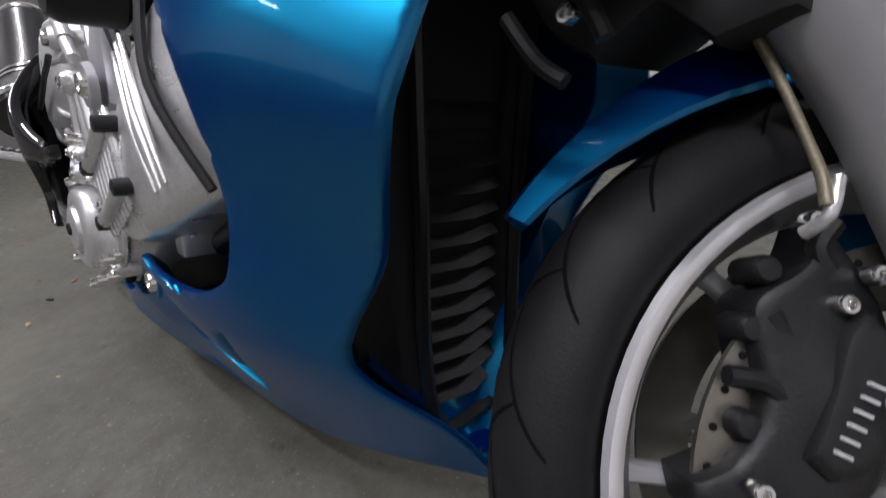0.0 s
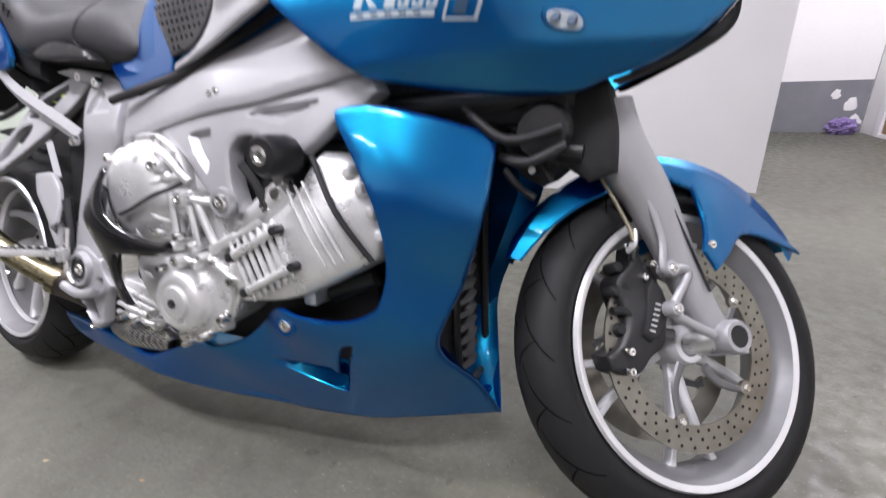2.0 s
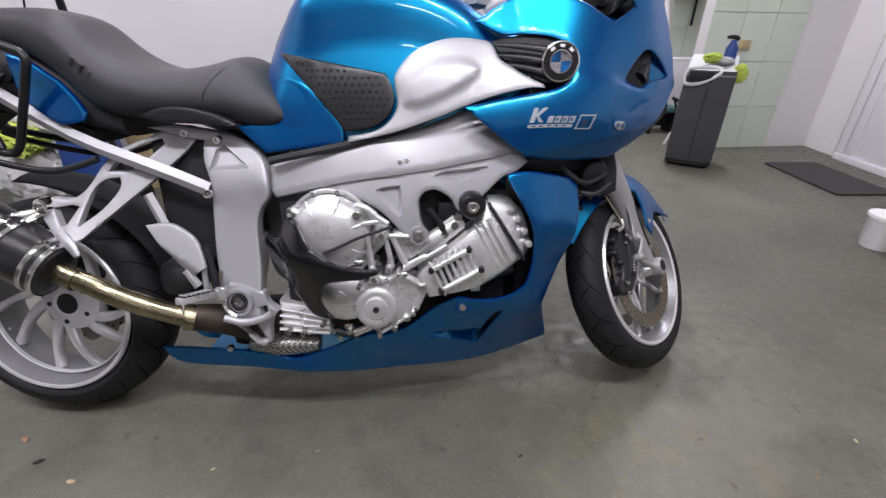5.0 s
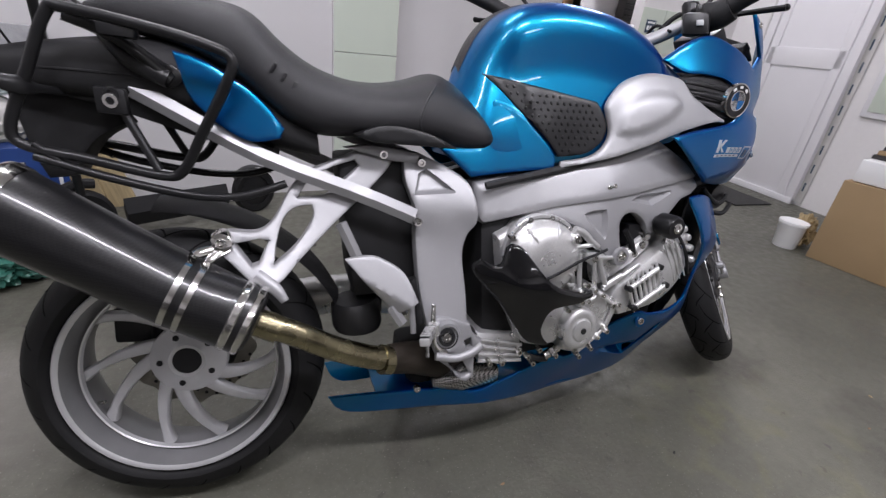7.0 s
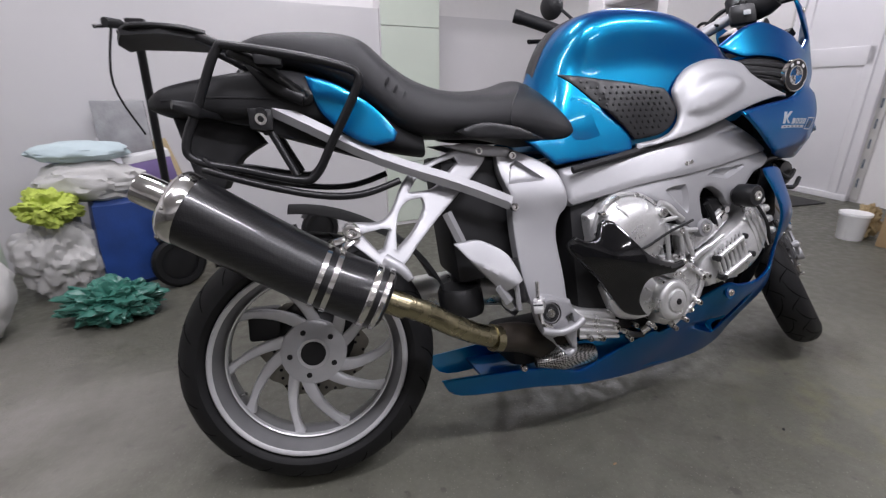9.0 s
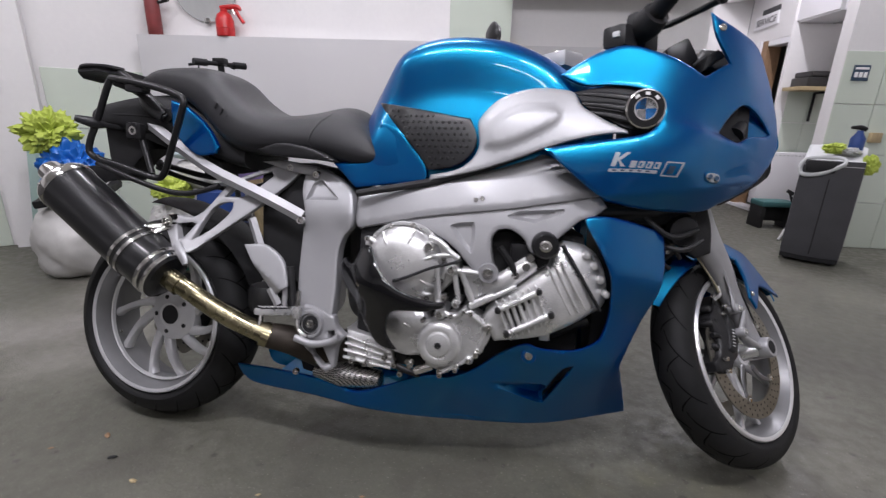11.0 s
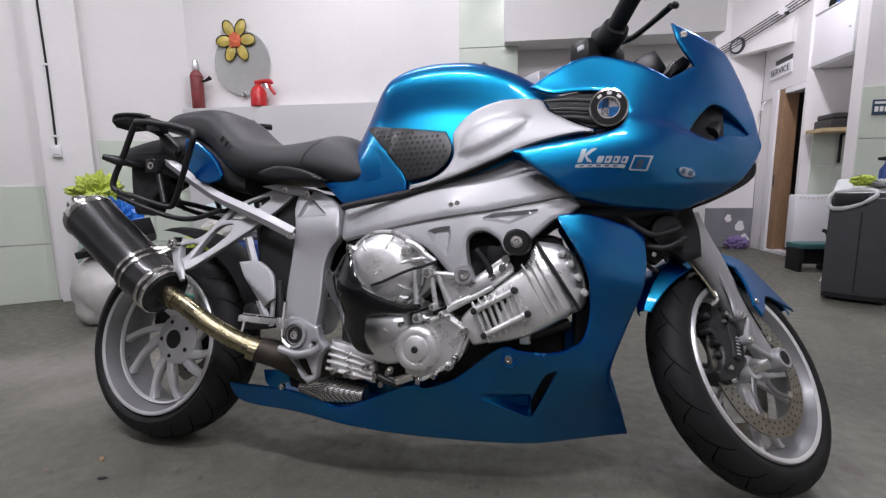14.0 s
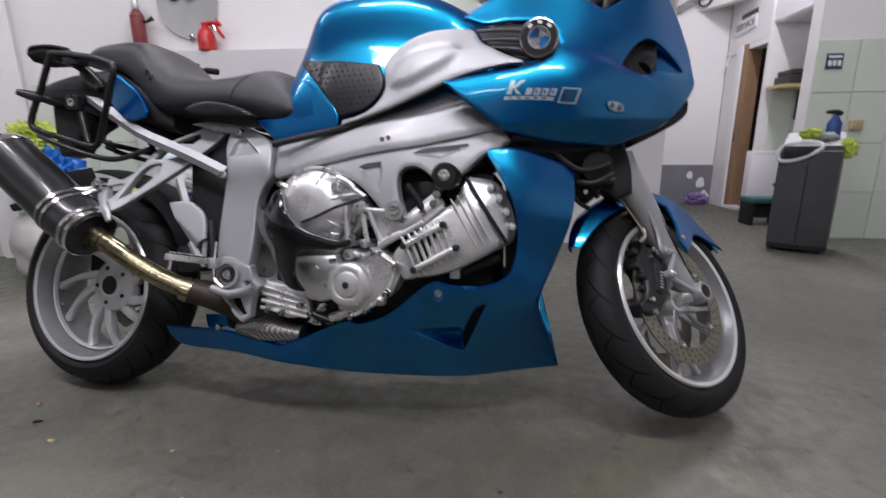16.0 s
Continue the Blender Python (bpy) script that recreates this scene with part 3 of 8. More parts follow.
part("valve_stem", tube([(-0.165, -0.02, -0.075), (-0.150, -0.032, -0.068)], 0.004, 8, 1), CHROME, rear)

# swing arm and final drive behind the wheel
part("final_drive", lathe([(0.02, 0.02), (0.07, 0.035), (0.092, 0.07), (0.092, 0.12), (0.06, 0.15), (0.0002, 0.155)], 32, at=(0.003, 0, 0.302)), GUNMETAL, bike)
part("swing_arm", tube([(0.02, 0.115, 0.31), (0.16, 0.12, 0.345), (0.32, 0.10, 0.36), (0.47, 0.05, 0.36)], [0.055, 0.045, 0.045, 0.05], 14, 5), ALU, bike)
part("mudguard", lathe([(0.308, -0.075), (0.318, -0.04), (0.322, 0.0), (0.318, 0.04), (0.308, 0.075), (0.314, 0.04), (0.318, 0), (0.314, -0.04)], 24, closed=True, at=(0.003, 0, 0.302), start=0.35, sweep=1.25), PLASTIC, bike, "black plastic inner mudguard")
part("shock_absorber", tube([(0.36, 0.0, 0.36), (0.40, 0.0, 0.62)], 0.036, 16, 1), GUNMETAL, bike)
part("shock_reservoir", lathe([(0.0002, -0.03), (0.048, -0.03), (0.052, -0.02), (0.052, 0.02), (0.046, 0.032), (0.0002, 0.032)], 24, "z", at=(0.335, -0.05, 0.375)), GUNMETAL, bike)
# plain black box that fills the space behind the frame
part("frame_filler", box(0.33, 0.50, -0.08, 0.10, 0.42, 0.70, 0.012), DEEP, bike, "black box filling the space behind the frame")

# exhaust
E0, E1 = Vector((-0.196, -0.154, 0.646)), Vector((0.148, -0.190, 0.443))
way = (E1 - E0).normalized()
TURN = way.to_track_quat("Y", "Z").to_matrix().to_4x4()
LEN = (E1 - E0).length


def along(profile, n=40, closed=False):
    bm = lathe([(p if p < 0.04 else p * 1.06, q) for p, q in profile], n, closed=closed)
    bmesh.ops.transform(bm, matrix=Matrix.Translation(E0) @ TURN, verts=bm.verts)
    return bm


exhaust = part("silencer", along([(0.0586, 0.012)] + [(0.060, 0.016 + (LEN - 0.036) * k / 14) for k in range(15)] + [(0.0586, LEN - 0.016)]), CARBON, bike, "dark carbon-fibre exhaust silencer")
part("end_cap", along([(0.027, -0.004), (0.034, -0.005), (0.050, 0.000), (0.0595, 0.008), (0.0618, 0.016), (0.0620, 0.030), (0.0608, 0.034), (0.027, 0.034)], closed=True), CHROME, exhaust, "polished silencer end cap")
part("outlet", along([(0.0275, 0.01), (0.0275, -0.020), (0.0275, -0.052), (0.0262, -0.055), (0.0245, -0.054), (0.024, 0.01)], closed=True), CHROME, exhaust, "polished exhaust outlet")
part("outlet_bore", along([(0.0002, -0.01), (0.0238, -0.01), (0.0236, -0.006), (0.0002, -0.006)], 24), DEEP, exhaust)
part("front_cap", along([(0.0605, LEN - 0.030), (0.0600, LEN - 0.006), (0.050, LEN + 0.004), (0.025, LEN + 0.008), (0.025, LEN - 0.030)], closed=True), CARBON, exhaust, "black silencer front cap")
part("front_collar", along([(0.0605, LEN - 0.034), (0.0625, LEN - 0.032), (0.0625, LEN - 0.024), (0.0605, LEN - 0.022)], closed=True), CHROME, exhaust)
part("front_collar", along([(0.0602, LEN - 0.012), (0.0620, LEN - 0.010), (0.0615, LEN - 0.003), (0.0585, LEN - 0.001)], closed=True), CHROME, exhaust)
for f in (0.690, 0.745):
    part("strap", along([(0.0606, LEN * f), (0.0630, LEN * f), (0.0630, LEN * f + 0.009), (0.0606, LEN * f + 0.009)], closed=True), CHROME, exhaust, "polished clamp strap")
for k in range(6):
    a = k * math.pi / 3
    p = Matrix.Translation(E0) @ TURN @ Vector((0.0652 * math.cos(a), 0.012, 0.0652 * math.sin(a)))
    part("rivet", lathe([(0.0002, -0.002), (0.003, -0.001), (0.003, 0.002)], 8, at=p), CHROME, exhaust)
part("exhaust_pipe", tube([E1 - way * 0.01, (0.222, -0.194, 0.402), (0.280, -0.178, 0.362), (0.34, -0.156, 0.328), (0.395, -0.135, 0.303)], [0.0240, 0.0230, 0.0230, 0.0230, 0.0240], 20, 6), BRASS, bike, "brass-tinted exhaust link pipe")
part("pipe_collar", tube([E1 - way * 0.012, E1 + way * 0.045], 0.0262, 20, 1), BRASS, bike)
part("rear_pipe", tube([(0.375, -0.14, 0.308), (0.43, -0.115, 0.29), (0.50, -0.07, 0.25), (0.60, -0.03, 0.21)], [0.028, 0.033, 0.040, 0.04], 18, 5), SOOT, bike, "sooty exhaust collector under the frame")
part("collector_box", box(0.425, 0.60, -0.072, 0.080, 0.190, 0.272, 0.03), DEEP, bike, "plain black box for the exhaust collector")
part("pipe_clamp", tube([(0.368, -0.145, 0.312), (0.385, -0.138, 0.305)], 0.029, 18, 1), BRASS, bike)

# belly pan and lower fairing
LOW = field([(0.298, 0.20, -0.085), (0.49, 0.18, -0.105), (0.62, 0.15, -0.115), (0.62, 0.20, -0.125), (0.85, 0.14, -0.10), (0.85, 0.24, -0.165), (0.947, 0.311, -0.175), (1.006, 0.329, -0.200),
             (1.03, 0.150, -0.10), (1.10, 0.60, -0.200), (1.16, 0.45, -0.196), (1.19, 0.52, -0.198), (1.20, 0.32, -0.150), (1.255, 0.145, -0.020), (1.24, 0.22, -0.065), (1.275, 0.585, -0.135), (1.294, 0.495, -0.150), (1.245, 0.40, -0.130)])
LOW0 = LOW
(ca, cb_), (cc, cd) = [(1.121, 0.588), (1.303, 0.495)]


def LOW(x, z):
    """The lower fairing's skin, leaning in above a crease that falls towards its front edge."""
    up = (np.asarray(z, float) - (cb_ + (cd - cb_) / (cc - ca) * (np.asarray(x, float) - ca)))
    z = np.asarray(z, float)
    swell = np.exp(-((z - 0.40) / 0.13) ** 2) * np.clip((np.asarray(x, float) - 0.93) / 0.12, 0, 1)
    return LOW0(x, z) + 0.24 * np.maximum(0, up) ** 1.1 + 0.04 * np.maximum(0, 0.31 - z) - 0.003 * swell


pan = [(0.261, 0.201), (0.301, 0.154), (0.478, 0.147), (0.633, 0.132), (0.836, 0.119), (1.028, 0.129), (1.149, 0.138), (1.261, 0.136), (1.244, 0.219), (1.221, 0.305), (1.256, 0.403), (1.291, 0.501), (1.286, 0.591), (1.210, 0.608), (1.125, 0.618), (1.103, 0.616), (1.107, 0.599), (1.142, 0.543), (1.164, 0.493), (1.166, 0.427), (1.151, 0.377), (1.132, 0.357), (1.094, 0.344), (1.033, 0.345), (1.004, 0.351), (0.961, 0.328), (0.899, 0.281), (0.861, 0.262), (0.820, 0.249), (0.780, 0.249), (0.622, 0.179), (0.543, 0.189), (0.428, 0.202)]
slot = [(1.102, 0.307), (1.072, 0.250), (1.050, 0.211), (1.048, 0.236), (1.066, 0.274), (1.083, 0.300)]
scoop = [(0.900, 0.247), (0.975, 0.252), (1.049, 0.262), (1.053, 0.236), (1.049, 0.205), (0.975, 0.226)]
scoop_loop = np.array(rounded(scoop))


def PAN(x, z):
    """The pan's skin with a wedge pressed in towards the air slot; its lower wall looks up."""
    x, z = np.asarray(x, float), np.asarray(z, float)
    q = np.c_[x.ravel(), z.ravel()]
    k = np.where(inside(q, [scoop_loop]), np.clip(rim_distance(q, [scoop_loop]) / 0.012, 0, 1), 0).reshape(x.shape)
    return LOW(x, z) + 0.034 * np.clip((x - 0.90) / 0.145, 0, 1) * k


cowl = part("belly_pan", mirror(sheet(pan, PAN, 0.004, 0.004, 0.013, holes=[slot], lines=[scoop], ramp=0.012)), BLUE, bike, "metallic blue lower fairing and belly pan")
# black backing that paints the shade inside the slot
part("slot_back", mirror(sheet(slot, lambda x, z: LOW(x, z) + 0.03, 0.003, 0, 0.02)), DEEP, cowl)
bx, bz = [(1.010, 0.327)][0]
part("fairing_screw", bolt((bx, LOW(bx, bz) - 0.001, bz), 0.009, 0.006), CHROME, cowl)
part("screw_dish", lathe([(0.010, -0.001), (0.015, -0.0022), (0.016, 0.001)], 24, at=(bx, float(LOW(bx, bz)) - 0.001, bz)), BLUE, cowl)
bx, bz = [(0.435, 0.208)][0]
part("fairing_screw", bolt((bx, LOW(bx, bz) - 0.001, bz), 0.008, 0.005), CHROME, cowl)
# inner return of the lower fairing towards the wheel, and the chin
def chin(n=8, m=12):
    """The forward lip of the belly pan: a blue valley from its front edge back to the foot of the radiator."""
    edge = [(1.221, 0.305), (1.232, 0.261), (1.244, 0.219), (1.254, 0.171), (1.262, 0.135)]
    lat = (-0.118, -0.088, -0.053, -0.032, -0.004)
    right = spline([(x, y + 0.003, z) for (x, z), y in zip(edge, lat)], 3)
    rim = right + [(x, -y, z) for x, y, z in right[::-1]]
    own = bmesh.new()
    k = len(rim)
    rows = []
    for j in range(n + 1):
        t = j / n
        row = []
        for i, (x, y, z) in enumerate(rim):
            u = i / (k - 1) * 2 - 1
            back = (1.185, 0.088 * u, 0.215 + 0.085 * u * u)
            sag = 0.012 * math.sin(math.pi * t)
            row.append(own.verts.new((x + (back[0] - x) * t, y + (back[1] - y) * t, z + (back[2] - z) * t - sag)))
        rows.append(row)
    for a, b in zip(rows, rows[1:]):
        for i in range(k - 1):
            own.faces.new((a[i], a[i + 1], b[i + 1], b[i]))
    return own


part("inner_duct", chin(), BLUE, cowl, "blue lip in front of the radiator")
part("pan_floor", loft([[(x, -w, z), (x, w, z), (x, w, z + 0.008), (x, -w, z + 0.008)] for x, w, z in ((0.36, 0.075, 0.172), (0.62, 0.108, 0.142), (0.9, 0.09, 0.134), (1.1, 0.06, 0.150), (1.24, 0.02, 0.165))]), BLUE, cowl)
part("heat_guard", tube([(0.48, -0.085, 0.205), (0.56, -0.092, 0.208), (0.66, -0.09, 0.20)], [0.012, 0.030, 0.022], 16, 5), MESH_STEEL, bike, "perforated steel heat guard")

# radiator between the fairing halves
part("radiator_core", loft([[(1.185 + 0.02 * (0.6 - z), -w, z), (1.185 + 0.02 * (0.6 - z), w, z), (1.155, w, z), (1.155, -w, z)] for z, w in ((0.185, 0.055), (0.23, 0.085), (0.33, 0.115), (0.48, 0.125), (0.60, 0.125))]), DEEP, bike, "black radiator core")
for k in range(13):
    z = 0.215 + 0.0225 * k
    part("cooling_louvre", loft([[(1.196, y, z + 0.010), (1.214 - 0.010 * abs(y - 0.01) / 0.045, y, z + 0.002), (1.196, y, z + 0.006)] for y in (-0.038, -0.02, 0.01, 0.04, 0.058)]), DEEP, bike)
part("radiator_frame", tube([(1.205, -0.06, 0.60), (1.21, -0.05, 0.40), (1.212, -0.045, 0.215), (1.216, 0.01, 0.195), (1.212, 0.07, 0.215), (1.21, 0.075, 0.40), (1.205, 0.08, 0.60)], 0.007, 8, 4), PLASTIC_SMOOTH, bike)
part("side_duct", (sheet([(1.14, 0.22), (1.20, 0.33), (1.255, 0.50), (1.24, 0.60), (1.14, 0.61)], field([(1.13, 0.2, -0.085), (1.2, 0.33, -0.115), (1.262, 0.5, -0.125), (1.245, 0.6, -0.122), (1.14, 0.61, -0.150)]), 0.004, 0.003, 0.02)), PLASTIC, bike, "black plastic radiator duct")
inner = (sheet([(1.14, 0.22), (1.20, 0.33), (1.255, 0.50), (1.24, 0.60), (1.14, 0.61)], field([(1.13, 0.2, -0.085), (1.2, 0.33, -0.115), (1.262, 0.5, -0.125), (1.245, 0.6, -0.122), (1.14, 0.61, -0.150)]), 0.004, 0.003, 0.02))
for v in inner.verts:
    v.co.y = -v.co.y
part("inner_panel", inner, BLUE, bike, "blue inner side of the far fairing half")

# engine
# plain near-black box that paints the shade between the engine parts
part("engine_filler", box(0.60, 1.12, -0.13, 0.13, 0.25, 0.58, 0.03), DEEP, bike, "black filler box for the shaded gaps inside the engine")
cyl = [(0.936, 0.349), (0.906, 0.386), (0.915, 0.411), (0.963, 0.450), (1.009, 0.488), (1.038, 0.513), (1.051, 0.545), (1.065, 0.564), (1.109, 0.557), (1.136, 0.539), (1.155, 0.510), (1.165, 0.471), (1.159, 0.436), (1.126, 0.415), (1.033, 0.368)]
block = part("cylinder_block", sheet(cyl, field([(0.93, 0.38, -0.205), (1.0, 0.46, -0.208), (1.1, 0.56, -0.17), (1.16, 0.5, -0.165), (1.15, 0.43, -0.175), (1.04, 0.42, -0.216), (1.1, 0.5, -0.200)]), 0.13, 0.014, 0.014), ALU, bike, "silver inclined cylinder block with ribs")


def rib(px0, px1, l, r=0.0045):
    return tube([(px0[0], l, px0[1]), ((px0[0] + px1[0]) / 2, l - 0.002, (px0[1] + px1[1]) / 2), (px1[0], l, px1[1])], [r * 0.5, r, r * 0.4], 8, 4)


ribs = [(1.032, 0.516), (1.086, 0.419), (1.045, 0.522), (1.101, 0.425), (1.058, 0.527), (1.115, 0.431)]
for a, b in zip(ribs[::2], ribs[1::2]):
    part("rib", rib(a, b, -0.208, 0.0038), ALU, block)
seam = [(1.062, 0.559), (1.146, 0.429)]
part("cover_seam", tube([(seam[0][0], -0.190, seam[0][1]), (sum(p[0] for p in seam) / 2, -0.2055, sum(p[1] for p in seam) / 2), (seam[1][0], -0.188, seam[1][1])], 0.004, 8, 5), DEEP, block)
(va, vb), (vc, vd) = [(0.939, 0.428), (1.014, 0.467)], [(0.969, 0.369), (1.038, 0.407)]
for k in range(7):
    t = k / 6
    hi, lo = Vector((va[0] + (vb[0] - va[0]) * t, va[1] + (vb[1] - va[1]) * t)), Vector((vc[0] + (vd[0] - vc[0]) * t, vc[1] + (vd[1] - vc[1]) * t))
    end = (hi - lo) * 0.16
    part("vane", tube([(q.x, -0.2165, q.y) for q in (hi + end, hi, (hi + lo) / 2, lo, lo - end)], [0.0012, 0.0040, 0.0042, 0.0040, 0.0012], 8, 3), ALU, block)
# flat dark sheet that paints the shade between the vanes
part("vane_gap_shade", sheet([(0.946, 0.425), (1.005, 0.458), (1.033, 0.411), (0.974, 0.378)], flat_lat(-0.2115), 0.002, 0, 0.02), GUNMETAL, block)
bars = [(0.947, 0.423), (1.013, 0.460), (0.970, 0.377), (1.040, 0.415)]
for a, b in zip(bars[::2], bars[1::2]):
    along_bar = (Vector(b) - Vector(a)) * 0.10
    lo, hi = Vector(a) - along_bar, Vector(b) + along_bar
    bar = part("cover_bar", tube([(lo.x, -0.222, lo.y), (hi.x, -0.222, hi.y)], 0.0062, 12, 1), ALU, block)
    for q in (lo, hi):
        part("bar_plug", lathe([(0.0002, -0.229), (0.0035, -0.229), (0.0066, -0.228), (0.0072, -0.222), (0.0066, -0.210)], 14, at=(q.x, 0, q.y)), GUNMETAL, bar)
# clutch dome
cx, cz = [(0.728, 0.496)][0]
dome = part("clutch_cover", lathe([(0.0002, -0.216), (0.045, -0.214), (0.066, -0.207), (0.080, -0.192), (0.086, -0.170), (0.090, -0.168), (0.090, -0.10)], 48, at=(cx, 0, cz)), ALU, bike, "silver domed clutch cover")
for k in range(11):
    a = 2 * math.pi * k / 11 + 0.2
    part("cover_bolt", bolt((cx + 0.089 * math.cos(a), -0.170, cz + 0.089 * math.sin(a)), 0.006, 0.008), CHROME, dome)
for k in range(7):
    a = 2 * math.pi * k / 7 + 0.35
    part("cast_web", tube([(cx + r * math.cos(a), -y, cz + r * math.sin(a)) for r, y in ((0.052, 0.2105), (0.066, 0.2065), (0.082, 0.189))], [0.0015, 0.0040, 0.0030], 8, 3), ALU, dome)
part("dome_rim", lathe([(0.088, -0.176), (0.0935, -0.176), (0.0955, -0.172), (0.0955, -0.160), (0.088, -0.160)], 48, closed=True, at=(cx, 0, cz)), ALU, dome)
lower = [(0.659, 0.373), (0.692, 0.393), (0.777, 0.397), (0.791, 0.362), (0.786, 0.326), (0.768, 0.298), (0.729, 0.292), (0.689, 0.307)]
part("sump_cover", sheet(lower, field([(0.65, 0.40, -0.165), (0.72, 0.36, -0.185), (0.77, 0.32, -0.19), (0.70, 0.28, -0.16), (0.77, 0.40, -0.185)]), 0.08, 0.012, 0.014), ALU, bike, "silver gearbox cover")
carb = [(0.636, 0.529), (0.647, 0.537), (0.664, 0.532), (0.682, 0.504), (0.695, 0.486), (0.711, 0.469), (0.729, 0.456), (0.748, 0.446), (0.785, 0.433), (0.809, 0.429), (0.826, 0.431), (0.830, 0.423), (0.824, 0.416), (0.805, 0.412), (0.793, 0.408), (0.756, 0.409), (0.727, 0.407), (0.715, 0.398), (0.709, 0.385), (0.705, 0.359), (0.713, 0.339), (0.728, 0.321), (0.705, 0.321), (0.679, 0.329), (0.661, 0.350), (0.643, 0.376), (0.622, 0.409), (0.597, 0.440), (0.576, 0.469), (0.574, 0.487), (0.588, 0.503), (0.606, 0.493), (0.621, 0.498), (0.630, 0.516)]
part("engine_guard", sheet(carb, field([(0.576, 0.476, -0.170), (0.622, 0.409, -0.195), (0.644, 0.532, -0.205), (0.671, 0.334, -0.210), (0.645, 0.46, -0.238), (0.68, 0.46, -0.252), (0.74, 0.43, -0.250), (0.82, 0.42, -0.236), (0.70, 0.34, -0.226)]), 0.006, 0.006, 0.010), CARBON_GLOSS, bike, "glossy black carbon engine guard")
# crank cover and timing cover
tc = [(0.785, 0.328), (0.796, 0.364), (0.839, 0.396), (0.881, 0.404), (0.924, 0.374), (0.918, 0.348), (0.901, 0.319), (0.860, 0.293), (0.824, 0.273), (0.786, 0.282)]
timing = part("timing_cover", sheet(tc, flat_lat(-0.195), 0.08, 0.010, 0.014), ALU, bike, "silver engine side cover")
for p in [(0.916, 0.375), (0.900, 0.325), (0.856, 0.288), (0.820, 0.277), (0.756, 0.287)]:
    part("cover_bolt", bolt((p[0], -0.197, p[1]), 0.007, 0.010), CHROME, timing)
kx, kz = [(0.817, 0.337)][0]
part("cover_rim", tube([(x, -0.1965, z) for x, z in tc[2:9]], 0.0042, 8, 3), ALU, timing)
for x, z in ((0.882, 0.402), (0.840, 0.394), (0.798, 0.366), (0.882, 0.304)):
    part("cover_boss", lathe([(0.0002, -0.203), (0.0050, -0.203), (0.0085, -0.199), (0.0095, -0.180)], 16, at=(x, 0, z)), ALU, timing)
    part("cover_bolt", bolt((x, -0.203, z), 0.0055, 0.004), CHROME, timing)
crank = part("crank_cover", lathe([(0.0002, -0.226), (0.014, -0.2255), (0.0235, -0.2235), (0.0250, -0.2195), (0.0275, -0.2185), (0.0300, -0.2200), (0.0410, -0.2185), (0.0465, -0.2130), (0.0480, -0.205), (0.048, -0.15)], 48, at=(kx, 0, kz)), ALU, bike, "round silver crankshaft cover")
part("cover_bolt", bolt((kx, -0.2265, kz), 0.007, 0.002), GUNMETAL, crank)
for (x, z), r in zip([(0.837, 0.494), (0.816, 0.398), (0.849, 0.422), (0.812, 0.421), (0.789, 0.542), (0.868, 0.408)], (0.013, 0.012, 0.009, 0.008, 0.012, 0.007)):
    part("engine_boss", lathe([(0.0002, -0.214), (r * 0.7, -0.214), (r, -0.207), (r, -0.12)], 18, at=(x, 0, z)), ALU, bike)
    part("boss_bolt", bolt((x, -0.214, z), r * 0.55, 0.003), CHROME, bike)
for q in ([(0.844, 0.484), (0.855, 0.423)], [(0.805, 0.508), (0.813, 0.424)], [(0.832, 0.494), (0.900, 0.488)], [(0.880, 0.415), (0.974, 0.467)], [(0.777, 0.519), (0.840, 0.526)]):
    part("oil_line", tube([(q[0][0], -0.200, q[0][1]), (q[1][0], -0.200, q[1][1])], 0.0055, 10, 1), ALU, bike)
cable = [(0.716, 0.466), (0.745, 0.476), (0.795, 0.498), (0.839, 0.511), (0.859, 0.518)]
part("clutch_cable", tube([(x, -0.222, z) for x, z in cable], 0.0032, 8, 5), PLASTIC, bike)
upper = [(0.629, 0.543), (0.697, 0.569), (0.778, 0.570), (0.825, 0.527), (0.858, 0.484), (0.808, 0.433), (0.770, 0.395), (0.677, 0.378), (0.649, 0.402), (0.634, 0.478)]
part("crankcase", sheet(upper, flat_lat(-0.165), 0.10, 0.012, 0.018), ALU, bike, "silver upper crankcase")
gb = [(0.585, 0.334), (0.698, 0.313), (0.707, 0.251), (0.645, 0.246), (0.588, 0.267)]
gear = part("gearbox", sheet(gb, flat_lat(-0.145), 0.14, 0.01, 0.014), ALU, bike, "ribbed silver gearbox housing")
for k in range(4):
    p = [(0.590, 0.319), (0.699, 0.290)]
    part("rib", tube([(p[0][0] - 0.002 * k, -0.150, p[0][1] - 0.016 * k), (p[1][0], -0.150, p[1][1] - 0.012 * k)], 0.004, 8, 1), ALU, gear)
for (x, z) in [(0.643, 0.263), (0.610, 0.268), (0.687, 0.281), (0.711, 0.266), (0.725, 0.248), (0.742, 0.277), (0.702, 0.327), (0.713, 0.318)]:
    part("drain_bolt", bolt((x, -0.155, z), 0.007, 0.014), CHROME, gear)
part("drain_pipe", tube([(x, -0.16, z) for x, z in [(0.758, 0.257), (0.797, 0.272)]], 0.010, 12, 1), CHROME, gear)
for p in [(0.648, 0.550), (0.687, 0.554), (0.720, 0.552), (0.768, 0.524), (0.798, 0.470), (0.740, 0.533)]:
    part("case_bolt", bolt((p[0], -0.186, p[1]), 0.0062, 0.012), CHROME, bike)
